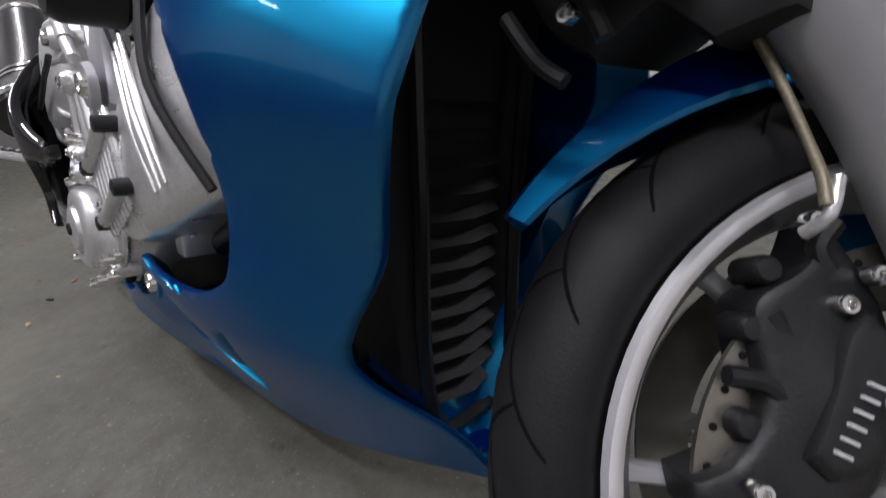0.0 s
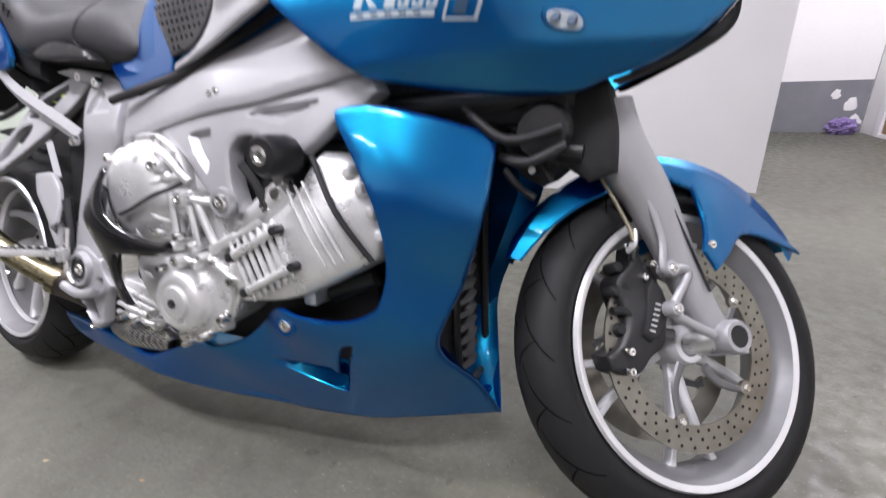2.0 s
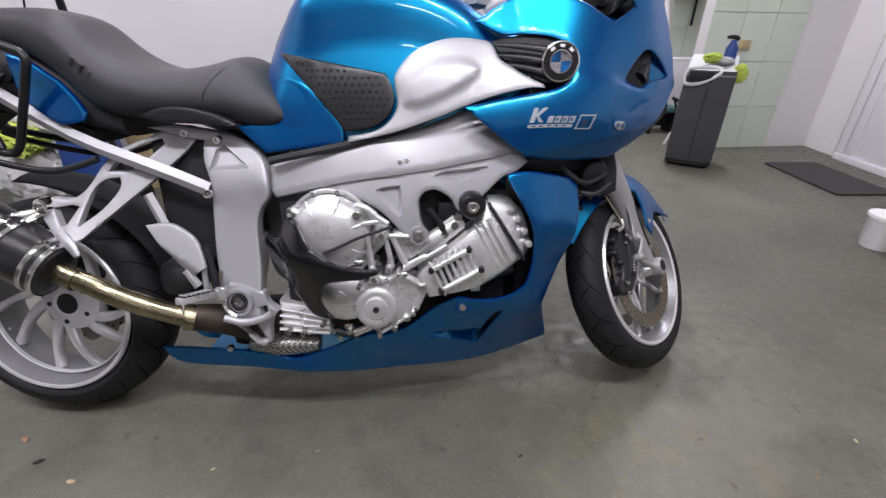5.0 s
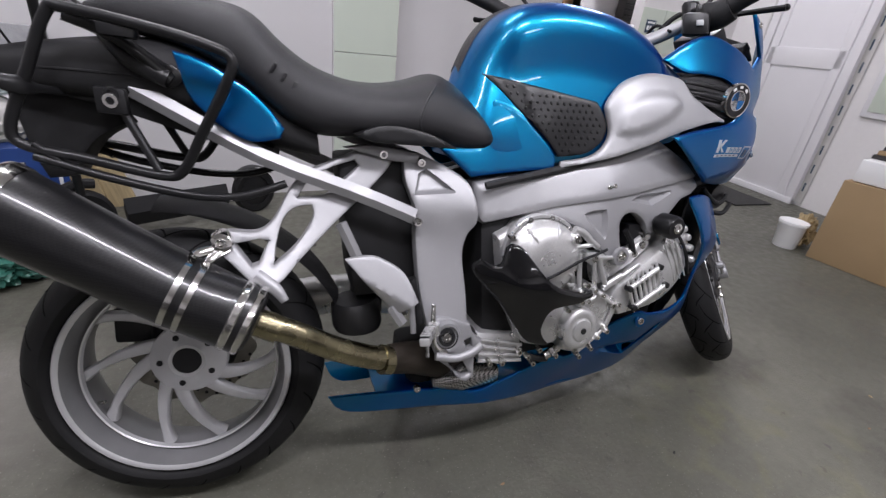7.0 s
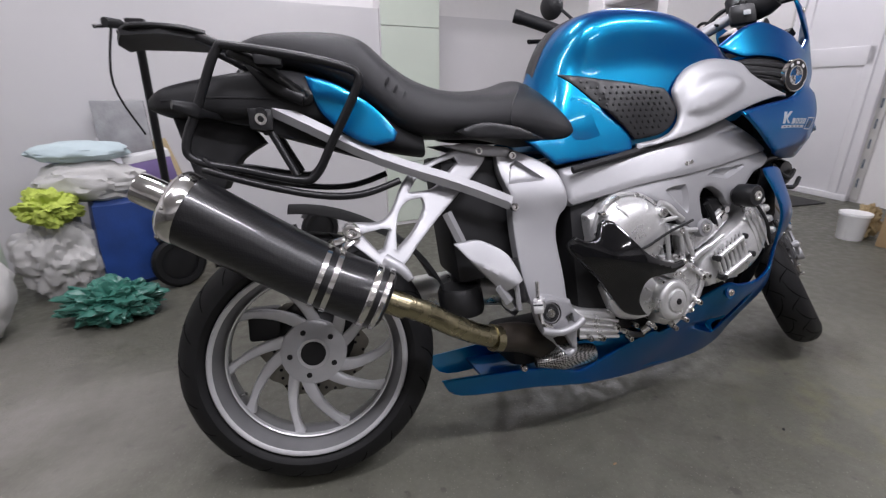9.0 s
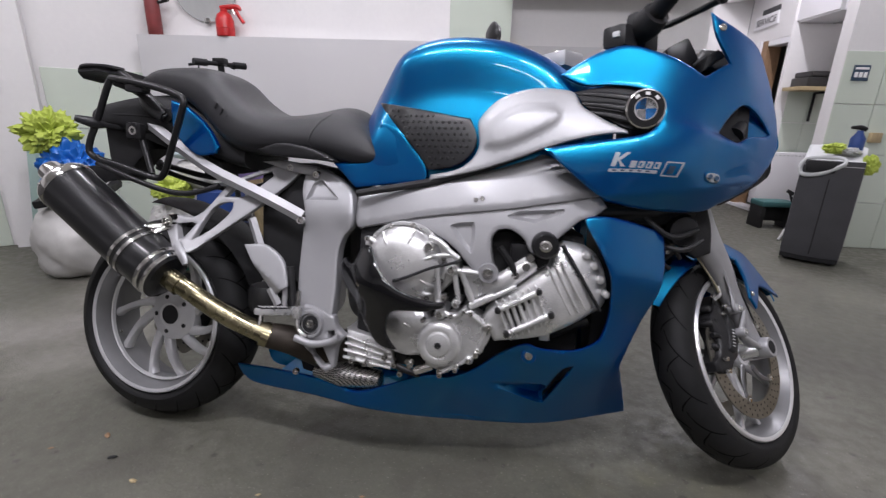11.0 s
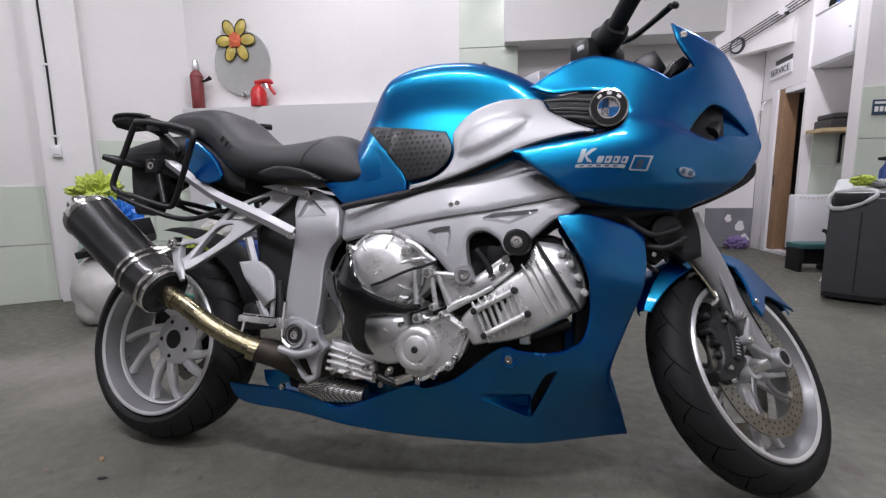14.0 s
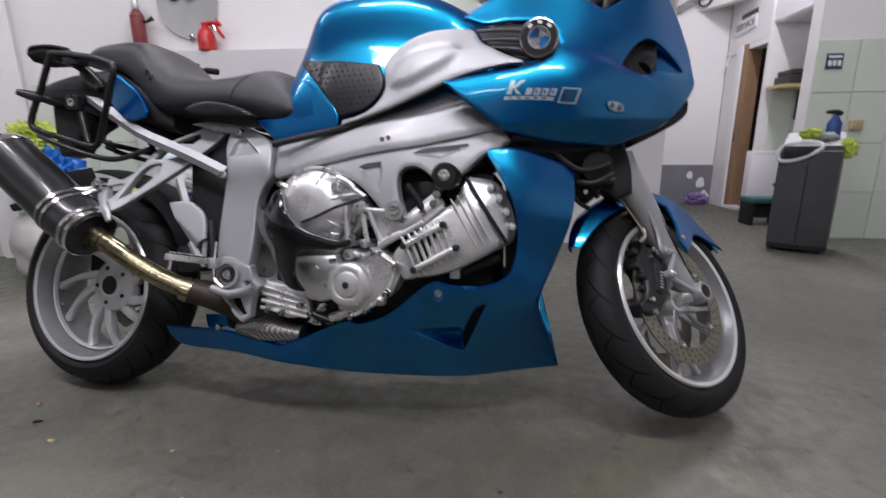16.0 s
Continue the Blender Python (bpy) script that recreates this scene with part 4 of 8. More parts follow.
for q in ([(0.720, 0.552), (0.749, 0.544), (0.768, 0.524)], [(0.768, 0.524), (0.787, 0.501), (0.798, 0.470)], [(0.648, 0.550), (0.669, 0.542), (0.687, 0.554)], [(0.798, 0.470), (0.804, 0.441), (0.807, 0.420)]):
    part("case_web", tube([(x, -0.184, z) for x, z in q], 0.006, 8, 3), ALU, bike)
for q, rad in (([(0.732, 0.463), (0.749, 0.458), (0.765, 0.455)], 0.004), ([(0.777, 0.443), (0.785, 0.439), (0.795, 0.441)], 0.005), ([(0.756, 0.509), (0.766, 0.516), (0.773, 0.521)], 0.006), ([(0.739, 0.374), (0.747, 0.369), (0.753, 0.366)], 0.004)):
    part("cast_rib", tube([(x, -0.206 if rad < 0.006 else -0.196, z) for x, z in q], [rad * 0.6, rad, rad * 0.5], 8, 3), ALU, bike)
for x, z in [(1.112, 0.540), (1.130, 0.519), (1.146, 0.492), (1.158, 0.463)]:
    part("head_bolt", lathe([(0.0002, -0.190), (0.006, -0.189), (0.009, -0.184), (0.009, -0.15)], 16, at=(x, 0, z)), ALU, bike)
for q in ([(0.946, 0.486), (0.970, 0.505), (0.996, 0.524)], [(0.955, 0.477), (0.984, 0.494), (1.011, 0.512)]):
    part("injector_rail", tube([(x, -0.170, z) for x, z in q], 0.008, 10, 3), ALU, bike)
for x, z in [(0.998, 0.526), (0.970, 0.487), (0.991, 0.506)]:
    part("injector", lathe([(0.0002, -0.186), (0.008, -0.186), (0.010, -0.18), (0.010, -0.15)], 14, at=(x, 0, z)), CHROME, bike)
for q in ([(0.702, 0.327), (0.730, 0.310), (0.770, 0.297)], [(0.714, 0.264), (0.744, 0.253), (0.768, 0.249)]):
    part("coolant_hose", tube([(x, -0.158, z) for x, z in q], 0.007, 10, 4), PLASTIC_SMOOTH, bike)
for q, rad in (([(0.856, 0.494), (0.869, 0.461), (0.886, 0.427)], 0.006), ([(0.817, 0.544), (0.834, 0.530), (0.850, 0.518)], 0.007), ([(0.788, 0.562), (0.808, 0.554), (0.825, 0.539)], 0.008), ([(0.881, 0.420), (0.903, 0.432), (0.929, 0.444)], 0.007), ([(0.825, 0.401), (0.844, 0.394), (0.863, 0.402)], 0.006), ([(0.868, 0.408), (0.895, 0.392), (0.917, 0.379)], 0.005), ([(0.917, 0.372), (0.911, 0.347), (0.900, 0.323)], 0.005)):
    part("casting_rib", tube([(x, -0.199, z) for x, z in q], rad, 10, 4), ALU, bike)
for (x, z), rad in zip([(0.789, 0.542), (0.826, 0.436), (0.781, 0.384), (0.924, 0.380), (0.898, 0.321), (0.855, 0.286), (0.756, 0.285), (0.822, 0.272)], (0.010, 0.007, 0.006, 0.007, 0.007, 0.006, 0.006, 0.006)):
    part("flange_bolt", bolt((x, -0.205, z), rad, 0.012), CHROME, bike)
part("starter_housing", tube([(x, -0.165, z) for x, z in [(0.908, 0.446), (0.957, 0.477), (1.005, 0.512)]], [0.018, 0.022, 0.018], 16, 3), ALU, bike, "silver starter housing")
part("case_plate", sheet([(0.858, 0.497), (0.892, 0.493), (0.929, 0.460), (0.900, 0.436), (0.873, 0.425), (0.863, 0.451)], flat_lat(-0.188), 0.03, 0.004, 0.01), ALU, bike)
part("wiring_loom", tube([(x, -0.180, z) for x, z in [(0.934, 0.546), (0.956, 0.517), (0.971, 0.487)]], 0.007, 8, 5), PLASTIC, bike)
part("coil", box(0.955, 1.01, -0.165, -0.12, 0.50, 0.555, 0.008), PLASTIC_SMOOTH, bike)
part("lower_hose", tube([(x, -0.15, z) for x, z in [(1.053, 0.364), (1.088, 0.381), (1.128, 0.397)]], 0.012, 12, 4), PLASTIC_SMOOTH, bike)
part("lower_bracket", box(1.03, 1.05, -0.185, -0.15, 0.355, 0.39, 0.003), ALU, bike)
# slider
sx, sz = [(1.025, 0.560)][0]
slider = part("crash_slider", lathe([(0.010, -0.247), (0.022, -0.246), (0.027, -0.238), (0.027, -0.195), (0.020, -0.188), (0.010, -0.15)], 32, at=(sx, 0, sz)), PLASTIC_SMOOTH, bike, "round black crash slider")
part("slider_bolt", bolt((sx, -0.2475, sz), 0.012, 0.003), CHROME, slider)

# frame
CAST = field([(0.59, 0.64, -0.120), (0.60, 0.57, -0.140), (0.77, 0.68, -0.145), (0.77, 0.60, -0.168), (0.90, 0.70, -0.150), (0.95, 0.62, -0.178), (1.01, 0.745, -0.150), (1.12, 0.64, -0.172), (1.04, 0.60, -0.186), (0.92, 0.48, -0.206), (0.85, 0.56, -0.192)])
beam = [(0.595, 0.646), (0.687, 0.663), (0.770, 0.680), (0.901, 0.714), (0.964, 0.732), (1.013, 0.748), (1.050, 0.732), (1.098, 0.700), (1.127, 0.669), (1.135, 0.655), (1.098, 0.650), (1.027, 0.639), (0.966, 0.628), (0.903, 0.620), (0.825, 0.610), (0.759, 0.599), (0.690, 0.583), (0.606, 0.564), (0.593, 0.583)]
web = [(0.700, 0.601), (0.832, 0.622), (0.969, 0.640), (1.086, 0.663), (1.134, 0.656), (1.148, 0.634), (1.126, 0.617), (1.098, 0.609), (1.076, 0.592), (1.055, 0.573), (1.030, 0.553), (1.007, 0.533), (0.993, 0.544), (0.981, 0.566), (0.953, 0.584), (0.929, 0.582), (0.916, 0.564), (0.919, 0.522), (0.929, 0.493), (0.934, 0.475), (0.916, 0.466), (0.897, 0.474), (0.870, 0.503), (0.837, 0.539), (0.801, 0.563), (0.765, 0.575), (0.693, 0.573)]
tri_hole = [(0.824, 0.587), (0.845, 0.595), (0.878, 0.598), (0.881, 0.570), (0.876, 0.526), (0.853, 0.550)]
win = [(0.939, 0.612), (0.969, 0.625), (1.081, 0.634), (1.046, 0.618), (1.003, 0.600)]
WEB = pocket(lambda x, z: CAST(x, z) + 0.011, [tri_hole, win], 0.012)
BEAM = CAST
part("main_frame", mirror(sheet(beam, BEAM, 0.04, 0.014, 0.010)), SILVER, bike, "silver cast aluminium main frame beam")
mountp = part("engine_mount", mirror(sheet(web, WEB, 0.022, 0.008, 0.010, lines=[tri_hole, win])), SILVER, bike, "silver frame web with triangular pockets")
mx, mz = [(0.913, 0.491)][0]
part("mount_bolt", bolt((mx, -0.206, mz), 0.012, 0.008), CHROME, mountp)
part("mount_ring", lathe([(0.013, -0.208), (0.020, -0.208), (0.022, -0.20), (0.013, -0.20)], 24, closed=True, at=(mx, 0, mz)), SILVER, mountp)
for p in [(0.880, 0.646), (0.893, 0.649)]:
    part("frame_screw", bolt((p[0], float(BEAM(*p)) - 0.001, p[1]), 0.005, 0.003), CHROME, bike)
PL = field([(0.48, 0.69, -0.098), (0.56, 0.66, -0.110), (0.48, 0.595, -0.137), (0.58, 0.595, -0.143), (0.48, 0.56, -0.134), (0.57, 0.56, -0.140), (0.47, 0.36, -0.162), (0.54, 0.36, -0.166)])
plate = [(0.456, 0.691), (0.477, 0.706), (0.501, 0.698), (0.578, 0.649), (0.592, 0.577), (0.569, 0.543), (0.557, 0.502), (0.559, 0.422), (0.556, 0.360), (0.501, 0.368), (0.468, 0.366), (0.459, 0.445), (0.460, 0.542), (0.465, 0.598), (0.454, 0.651)]
tri2 = [(0.466, 0.627), (0.482, 0.666), (0.500, 0.675), (0.555, 0.627)]
part("pivot_plate", mirror(sheet(plate, pocket(PL, [tri2], 0.014, 0.006), 0.03, 0.005, 0.009, lines=[tri2])), SILVER, bike, "silver frame side plate")
lowp = [(0.471, 0.367), (0.488, 0.388), (0.511, 0.385), (0.533, 0.377), (0.563, 0.365), (0.571, 0.340), (0.593, 0.322), (0.573, 0.295), (0.568, 0.250), (0.548, 0.236), (0.525, 0.253), (0.509, 0.275), (0.486, 0.296), (0.474, 0.328)]
hl1, hl2 = [(0.506, 0.288), (0.537, 0.293), (0.557, 0.256), (0.537, 0.251), (0.514, 0.272)], [(0.547, 0.329), (0.564, 0.333), (0.567, 0.314), (0.554, 0.309)]
part("foot_plate", mirror(sheet(lowp, flat_lat(-0.168), 0.016, 0.006, 0.010, holes=[hl1, hl2])), SILVER, bike, "silver footrest plate")
px_, pz_ = [(0.507, 0.347)][0]
piv = part("pivot", lathe([(0.0002, -0.168), (0.012, -0.170), (0.0125, -0.176), (0.0185, -0.176), (0.019, -0.171), (0.0225, -0.171), (0.0245, -0.176), (0.0245, -0.16)], 28, at=(px_, 0, pz_)), DEEP, bike, "black swing-arm pivot with steel bolt")
part("pivot_bolt", bolt((px_, -0.172, pz_), 0.011, 0.007), CHROME, piv)
part("pivot_ring", lathe([(0.024, -0.172), (0.0245, -0.178), (0.030, -0.178), (0.033, -0.168)], 28, at=(px_, 0, pz_)), SILVER, bike)
# subframe
bar = [(0.001, 0.818), (0.109, 0.768), (0.301, 0.674), (0.461, 0.588)]
part("subframe_bar", mirror(tube([(bar[0][0], -0.085, bar[0][1]), (bar[1][0], -0.108, bar[1][1]), (bar[2][0], -0.130, bar[2][1]), (bar[3][0], -0.137, bar[3][1])], 0.0155, 4, 4, flat=0.55)), SILVER, bike, "silver subframe strut")
top = [(0.344, 0.728), (0.394, 0.727), (0.490, 0.703), (0.494, 0.681), (0.429, 0.692)]
part("subframe_rail", mirror(sheet(top, flat_lat(-0.102), 0.02, 0.004, 0.012)), SILVER, bike)
for p, l in zip([(0.418, 0.705), (0.490, 0.686), (0.463, 0.581)], (-0.094, -0.108, -0.150)):
    part("frame_bolt", bolt((p[0], l, p[1]), 0.0095, 0.008), CHROME, bike)
TR = field([(0.43, 0.71, -0.085), (0.35, 0.64, -0.108), (0.121, 0.579, -0.152), (0.19, 0.50, -0.170), (0.25, 0.63, -0.116)])
truss = [(0.427, 0.718), (0.440, 0.703), (0.423, 0.676), (0.356, 0.624), (0.302, 0.584), (0.241, 0.536), (0.205, 0.506), (0.183, 0.500), (0.156, 0.508), (0.134, 0.533), (0.105, 0.569), (0.102, 0.588), (0.130, 0.594), (0.173, 0.590), (0.199, 0.603), (0.218, 0.627), (0.238, 0.658), (0.272, 0.688), (0.343, 0.709), (0.392, 0.722)]
h1 = [(0.195, 0.532), (0.206, 0.573), (0.222, 0.608), (0.244, 0.625), (0.273, 0.627), (0.272, 0.603), (0.238, 0.562)]
h2 = [(0.249, 0.642), (0.280, 0.676), (0.323, 0.693), (0.363, 0.700), (0.368, 0.689), (0.337, 0.666), (0.301, 0.642)]
h3 = [(0.137, 0.572), (0.178, 0.577), (0.192, 0.573), (0.171, 0.537), (0.159, 0.534)]
part("exhaust_hanger", sheet(truss, TR, 0.016, 0.004, 0.008, holes=[h1, h2, h3]), SILVER, bike, "silver cast hanger with cut-outs")
cb = [(0.120, 0.579)][0]
part("clamp_boss", lathe([(0.0002, -0.172), (0.010, -0.172), (0.0165, -0.168), (0.018, -0.160), (0.018, -0.135), (0.010, -0.130)], 24, at=(cb[0], 0, cb[1])), CHROME, bike, "polished mounting boss")
part("clamp_bolt", bolt((cb[0], -0.173, cb[1]), 0.009, 0.006), CHROME, bike)
for f in (0.690, 0.745):
    base = E0 + way * (LEN * f + 0.0045)
    part("clamp_ear", tube([(cb[0] + (f - 0.72) * 0.3, -0.160, cb[1] - 0.012), (base.x + 0.030, -0.178, base.z + 0.058), (base.x + 0.027, -0.205, base.z + 0.052)], [0.008, 0.0075, 0.005], 8, 4, flat=0.7), CHROME, bike)
part("hanger_foot", tube([(0.165, -0.168, 0.520), (0.190, -0.178, 0.498), (0.203, -0.190, 0.474)], [0.013, 0.012, 0.007], 10, 4, flat=0.7), SILVER, bike)

# heel guard and foot peg
hg = [(0.318, 0.519), (0.359, 0.522), (0.388, 0.514), (0.429, 0.483), (0.450, 0.430), (0.409, 0.405), (0.389, 0.426), (0.355, 0.467)]


def HG(x, z):
    """A flat bright plate, folded inwards below the line from its tip to its lower corner."""
    x, z = np.asarray(x, float), np.asarray(z, float)
    below = np.maximum(0, 0.497 - 0.66 * (x - 0.321) - z)
    return -0.136 - 0.10 * (x - 0.321) - 0.36 * (0.521 - z) + 0.8 * below


part("heel_guard", sheet(hg, HG, 0.006, 0.002, 0.006), SILVER, bike, "bright metal heel guard")
part("guard_strut", tube([(x, -0.160, z) for x, z in [(0.397, 0.422), (0.418, 0.384)]], 0.010, 4, 1, flat=0.4), SILVER, bike)
part("guard_strut", tube([(x, -0.165, z) for x, z in [(0.438, 0.425), (0.437, 0.365)]], 0.006, 8, 1), SILVER, bike)
part("guard_post", tube([(x, -0.11, z) for x, z in [(0.321, 0.585), (0.345, 0.509)]], 0.011, 4, 1, flat=0.6), SILVER, bike)
peg = part("foot_peg", box(-0.010, 0.010, -0.092, 0.0, -0.007, 0.007, 0.003, m=Matrix.Translation((0.470, -0.195, 0.378)) @ pose(0, 0, 0, -9, 0, -20)), ALU, bike, "flat grooved alloy footrest")
part("peg_rubber", box(-0.009, 0.009, -0.088, -0.012, 0.006, 0.0095, 0.001, m=Matrix.Translation((0.470, -0.195, 0.378)) @ pose(0, 0, 0, -9, 0, -20)), PLASTIC, peg)
for k in range(6):
    part("peg_ridge", box(-0.0095, 0.0095, -0.083 + 0.012 * k, -0.079 + 0.012 * k, 0.0085, 0.0115, 0.0006, m=Matrix.Translation((0.470, -0.195, 0.378)) @ pose(0, 0, 0, -9, 0, -20)), ALU, peg)
part("peg_hinge", lathe([(0.0002, -0.012), (0.010, -0.012), (0.012, -0.008), (0.012, 0.012), (0.0002, 0.012)], 18, "z", at=(0.478, -0.186, 0.374)), ALU, peg)
part("peg_feeler", tube([(0.445, -0.275, 0.388), (0.443, -0.278, 0.365)], 0.003, 8, 1), CHROME, peg)
part("brake_pedal", tube([(x, -0.185, z) for x, z in [(0.476, 0.318), (0.520, 0.306), (0.563, 0.313), (0.583, 0.325)]], 0.008, 10, 5), SILVER, bike)
part("pedal_link", tube([(x, -0.18, z) for x, z in [(0.481, 0.422), (0.478, 0.343), (0.502, 0.319)]], 0.005, 8, 4), CHROME, bike)
part("master_cylinder", tube([(x, -0.155, z) for x, z in [(0.443, 0.472), (0.455, 0.378)]], 0.009, 10, 1), GUNMETAL, bike)
# side stand folded on the far side
part("side_stand", tube([(0.60, 0.12, 0.24), (0.57, 0.20, 0.13), (0.545, 0.285, 0.075)], 0.012, 10, 3), PLASTIC, bike)

# tank
def half_ring(x, pts):
    right = [(x, -y, z) for y, z in pts]
    left = [(x, y, z) for y, z in reversed(pts) if y > 1e-6]
    return right + left


def ease(t):
    t = min(1.0, max(0.0, t))
    return t * t * (3 - 2 * t)


# the tank's section where it is waisted: share of the half-width, and depth below the top
WAIST = [(0.0, 0.0), (0.38, 0.002), (0.66, 0.008), (0.87, 0.019), (0.975, 0.036), (1.0, 0.054), (0.990, 0.078), (0.962, 0.102), (0.938, 0.124), (0.928, 0.140), (0.936, 0.156), (0.954, 0.180), (0.972, 0.208)]


def tank_ring(x, t, w, low, n):
    """A rounded section, n near 1.5 where the rear end slopes and above 3 where the tank is boxy; along the middle
    a shoulder overhangs a hollow for the knee."""
    depth = min(0.165, 0.8 * (t - low))
    cut = ease((x - 0.625) / 0.09) * (1 - ease((x - 1.02) / 0.12))
    pts = []
    for k, (share, down) in enumerate(WAIST):
        a = math.pi / 2 * k / 12
        y, z = w * math.sin(a) ** (2 / n), t - depth * (1 - max(0.0, math.cos(a)) ** (2 / n))
        pts.append((y + (w * share - y) * cut, z + (t - down - z) * cut))
    last = pts[-1][1]
    pts += [(w, low + 0.4 * (last - low)), (0.97 * w, low + 0.012), (0.85 * w, low), (0, low)]
    return half_ring(x, pts)


STATIONS = [(0.565, 0.745, 0.085, 0.690, 1.5), (0.588, 0.815, 0.100, 0.686, 1.5), (0.612, 0.872, 0.109, 0.684, 1.55), (0.640, 0.920, 0.117, 0.682, 1.7), (0.685, 0.970, 0.128, 0.680, 2.1), (0.740, 1.000, 0.138, 0.680, 2.7), (0.800, 1.012, 0.143, 0.682, 3.2),
            (0.870, 1.011, 0.148, 0.690, 3.5), (0.940, 1.000, 0.150, 0.700, 3.6), (1.010, 0.972, 0.148, 0.715, 3.6), (1.080, 0.930, 0.140, 0.740, 3.5), (1.160, 0.890, 0.115, 0.780, 3.3)]


def tank_side(x, z):
    """The tank's half-width at a height."""
    rows = [tank_ring(*[np.interp(x, [q[0] for q in STATIONS], [q[k] for q in STATIONS]) for k in range(5)])[:14]]
    return float(np.interp(-z, [-p[2] for p in rows[0]], [-p[1] for p in rows[0]]))


tank = part("fuel_tank", loft([tank_ring(*s) for s in spline(STATIONS, 4)]), BLUE, bike, "metallic blue fuel tank")
strip = bmesh.new()
prev = None
for x, t, w, low, b in spline(STATIONS[2:7], 5):
    sec = tank_ring(x, t, w, low, b)[:6]
    ring = [strip.verts.new((x - 0.002, s * w * 0.30, float(np.interp(0.30 * w * abs(s), [-p[1] for p in sec], [p[2] for p in sec])) + (0.0020 if abs(s) < 0.9 else -0.001))) for s in (-1, -0.5, 0, 0.5, 1)]
    if prev:
        for i in range(4):
            strip.faces.new((prev[i], prev[i + 1], ring[i + 1], ring[i]))
    prev = ring
part("tank_protector", strip, SEAT, tank, "black rubber tank protector")
part("filler_cap", lathe([(0.0002, 0.007), (0.030, 0.006), (0.036, 0.002), (0.038, -0.006)], 28, "z", at=(0.87, 0, 1.008)), PLASTIC_SMOOTH, tank)
TS = field([(0.55, 0.70, -0.110), (0.60, 0.655, -0.118), (0.636, 0.775, -0.111), (0.675, 0.83, -0.126), (0.77, 0.70, -0.152), (0.76, 0.684, -0.150), (0.75, 0.83, -0.140)])
flap = [(0.530, 0.714), (0.589, 0.656), (0.676, 0.669), (0.768, 0.681), (0.771, 0.708), (0.750, 0.743), (0.700, 0.792), (0.653, 0.807), (0.633, 0.760), (0.614, 0.720)]
part("tank_skirt", mirror(sheet(flap, TS, 0.006, 0.005, 0.013)), BLUE, tank, "blue lower tank skirt")
PAD0 = field([(0.77, 0.705, -0.157), (0.75, 0.83, -0.142), (0.87, 0.81, -0.158), (0.88, 0.76, -0.166), (0.85, 0.72, -0.164), (0.645, 0.858, -0.080), (0.70, 0.79, -0.135)])
PAD = np.vectorize(lambda x, z: min(-tank_side(x, z) - 0.004, float(PAD0(x, z)) if x > 0.72 else 0.0))
pad = [(0.643, 0.851), (0.756, 0.834), (0.865, 0.815), (0.878, 0.784), (0.877, 0.758), (0.860, 0.732), (0.828, 0.714), (0.775, 0.707), (0.752, 0.739), (0.704, 0.789)]
grip = part("grip_pad", mirror(sheet(pad, PAD, 0.003, 0.003, 0.012)), PLASTIC_SMOOTH, tank, "black rubber knee grip pad with raised dots")
dots = bmesh.new()
lo_hi = np.array(pad)
for x in np.arange(lo_hi[:, 0].min(), lo_hi[:, 0].max(), 0.0135):
    for k, z in enumerate(np.arange(lo_hi[:, 1].min(), lo_hi[:, 1].max(), 0.0125)):
        q = np.array([[x + 0.006 * (k % 2), z]])
        if inside(q, [np.array(pad)])[0] and rim_distance(q, [np.array(pad)])[0] > 0.009:
            lathe([(0.0002, -0.0022), (0.0024, -0.0018), (0.0034, 0.0005)], 7, at=(q[0][0], float(PAD(*q[0])) - 0.0002, z), bm=dots)
tagged(part("dot_relief", dots, PLASTIC_SMOOTH, grip), kind="stuff")
SV = field([(0.777, 0.690, -0.160), (0.88, 0.71, -0.176), (1.01, 0.765, -0.196), (1.14, 0.797, -0.192), (1.10, 0.83, -0.184), (1.075, 0.87, -0.168), (1.0, 0.88, -0.164), (0.93, 0.86, -0.164), (0.885, 0.81, -0.166), (0.885, 0.76, -0.170),
            (0.96, 0.81, -0.186), (0.93, 0.76, -0.184), (1.03, 0.83, -0.188)])
silver = [(0.779, 0.685), (0.782, 0.698), (0.833, 0.707), (0.865, 0.725), (0.884, 0.755), (0.882, 0.791), (0.883, 0.810), (0.901, 0.835), (0.927, 0.857), (0.964, 0.872), (1.001, 0.879), (1.043, 0.877), (1.076, 0.868), (1.091, 0.840), (1.115, 0.824), (1.143, 0.808), (1.175, 0.794), (1.177, 0.787), (1.143, 0.786), (1.074, 0.771), (1.014, 0.753), (0.968, 0.735), (0.879, 0.706)]
oval = [(0.892, 0.754), (0.901, 0.793), (0.924, 0.821), (0.961, 0.839), (1.003, 0.845), (1.039, 0.838), (1.057, 0.822), (1.042, 0.801), (1.004, 0.779), (0.962, 0.760), (0.922, 0.749)]
part("tank_cover", mirror(sheet(silver, pocket(SV, [oval], -0.008, 0.016), 0.006, 0.006, 0.011, lines=[oval], ramp=0.016)), SILVER, bike, "silver airbox side cover")
# black bar laid along the gap over the frame to paint its shade
part("gap_shade", mirror(tube([(x, -0.150, z) for x, z in [(0.607, 0.645), (0.768, 0.679), (0.900, 0.715), (1.010, 0.760)]], 0.008, 8, 4)), DEEP, bike)

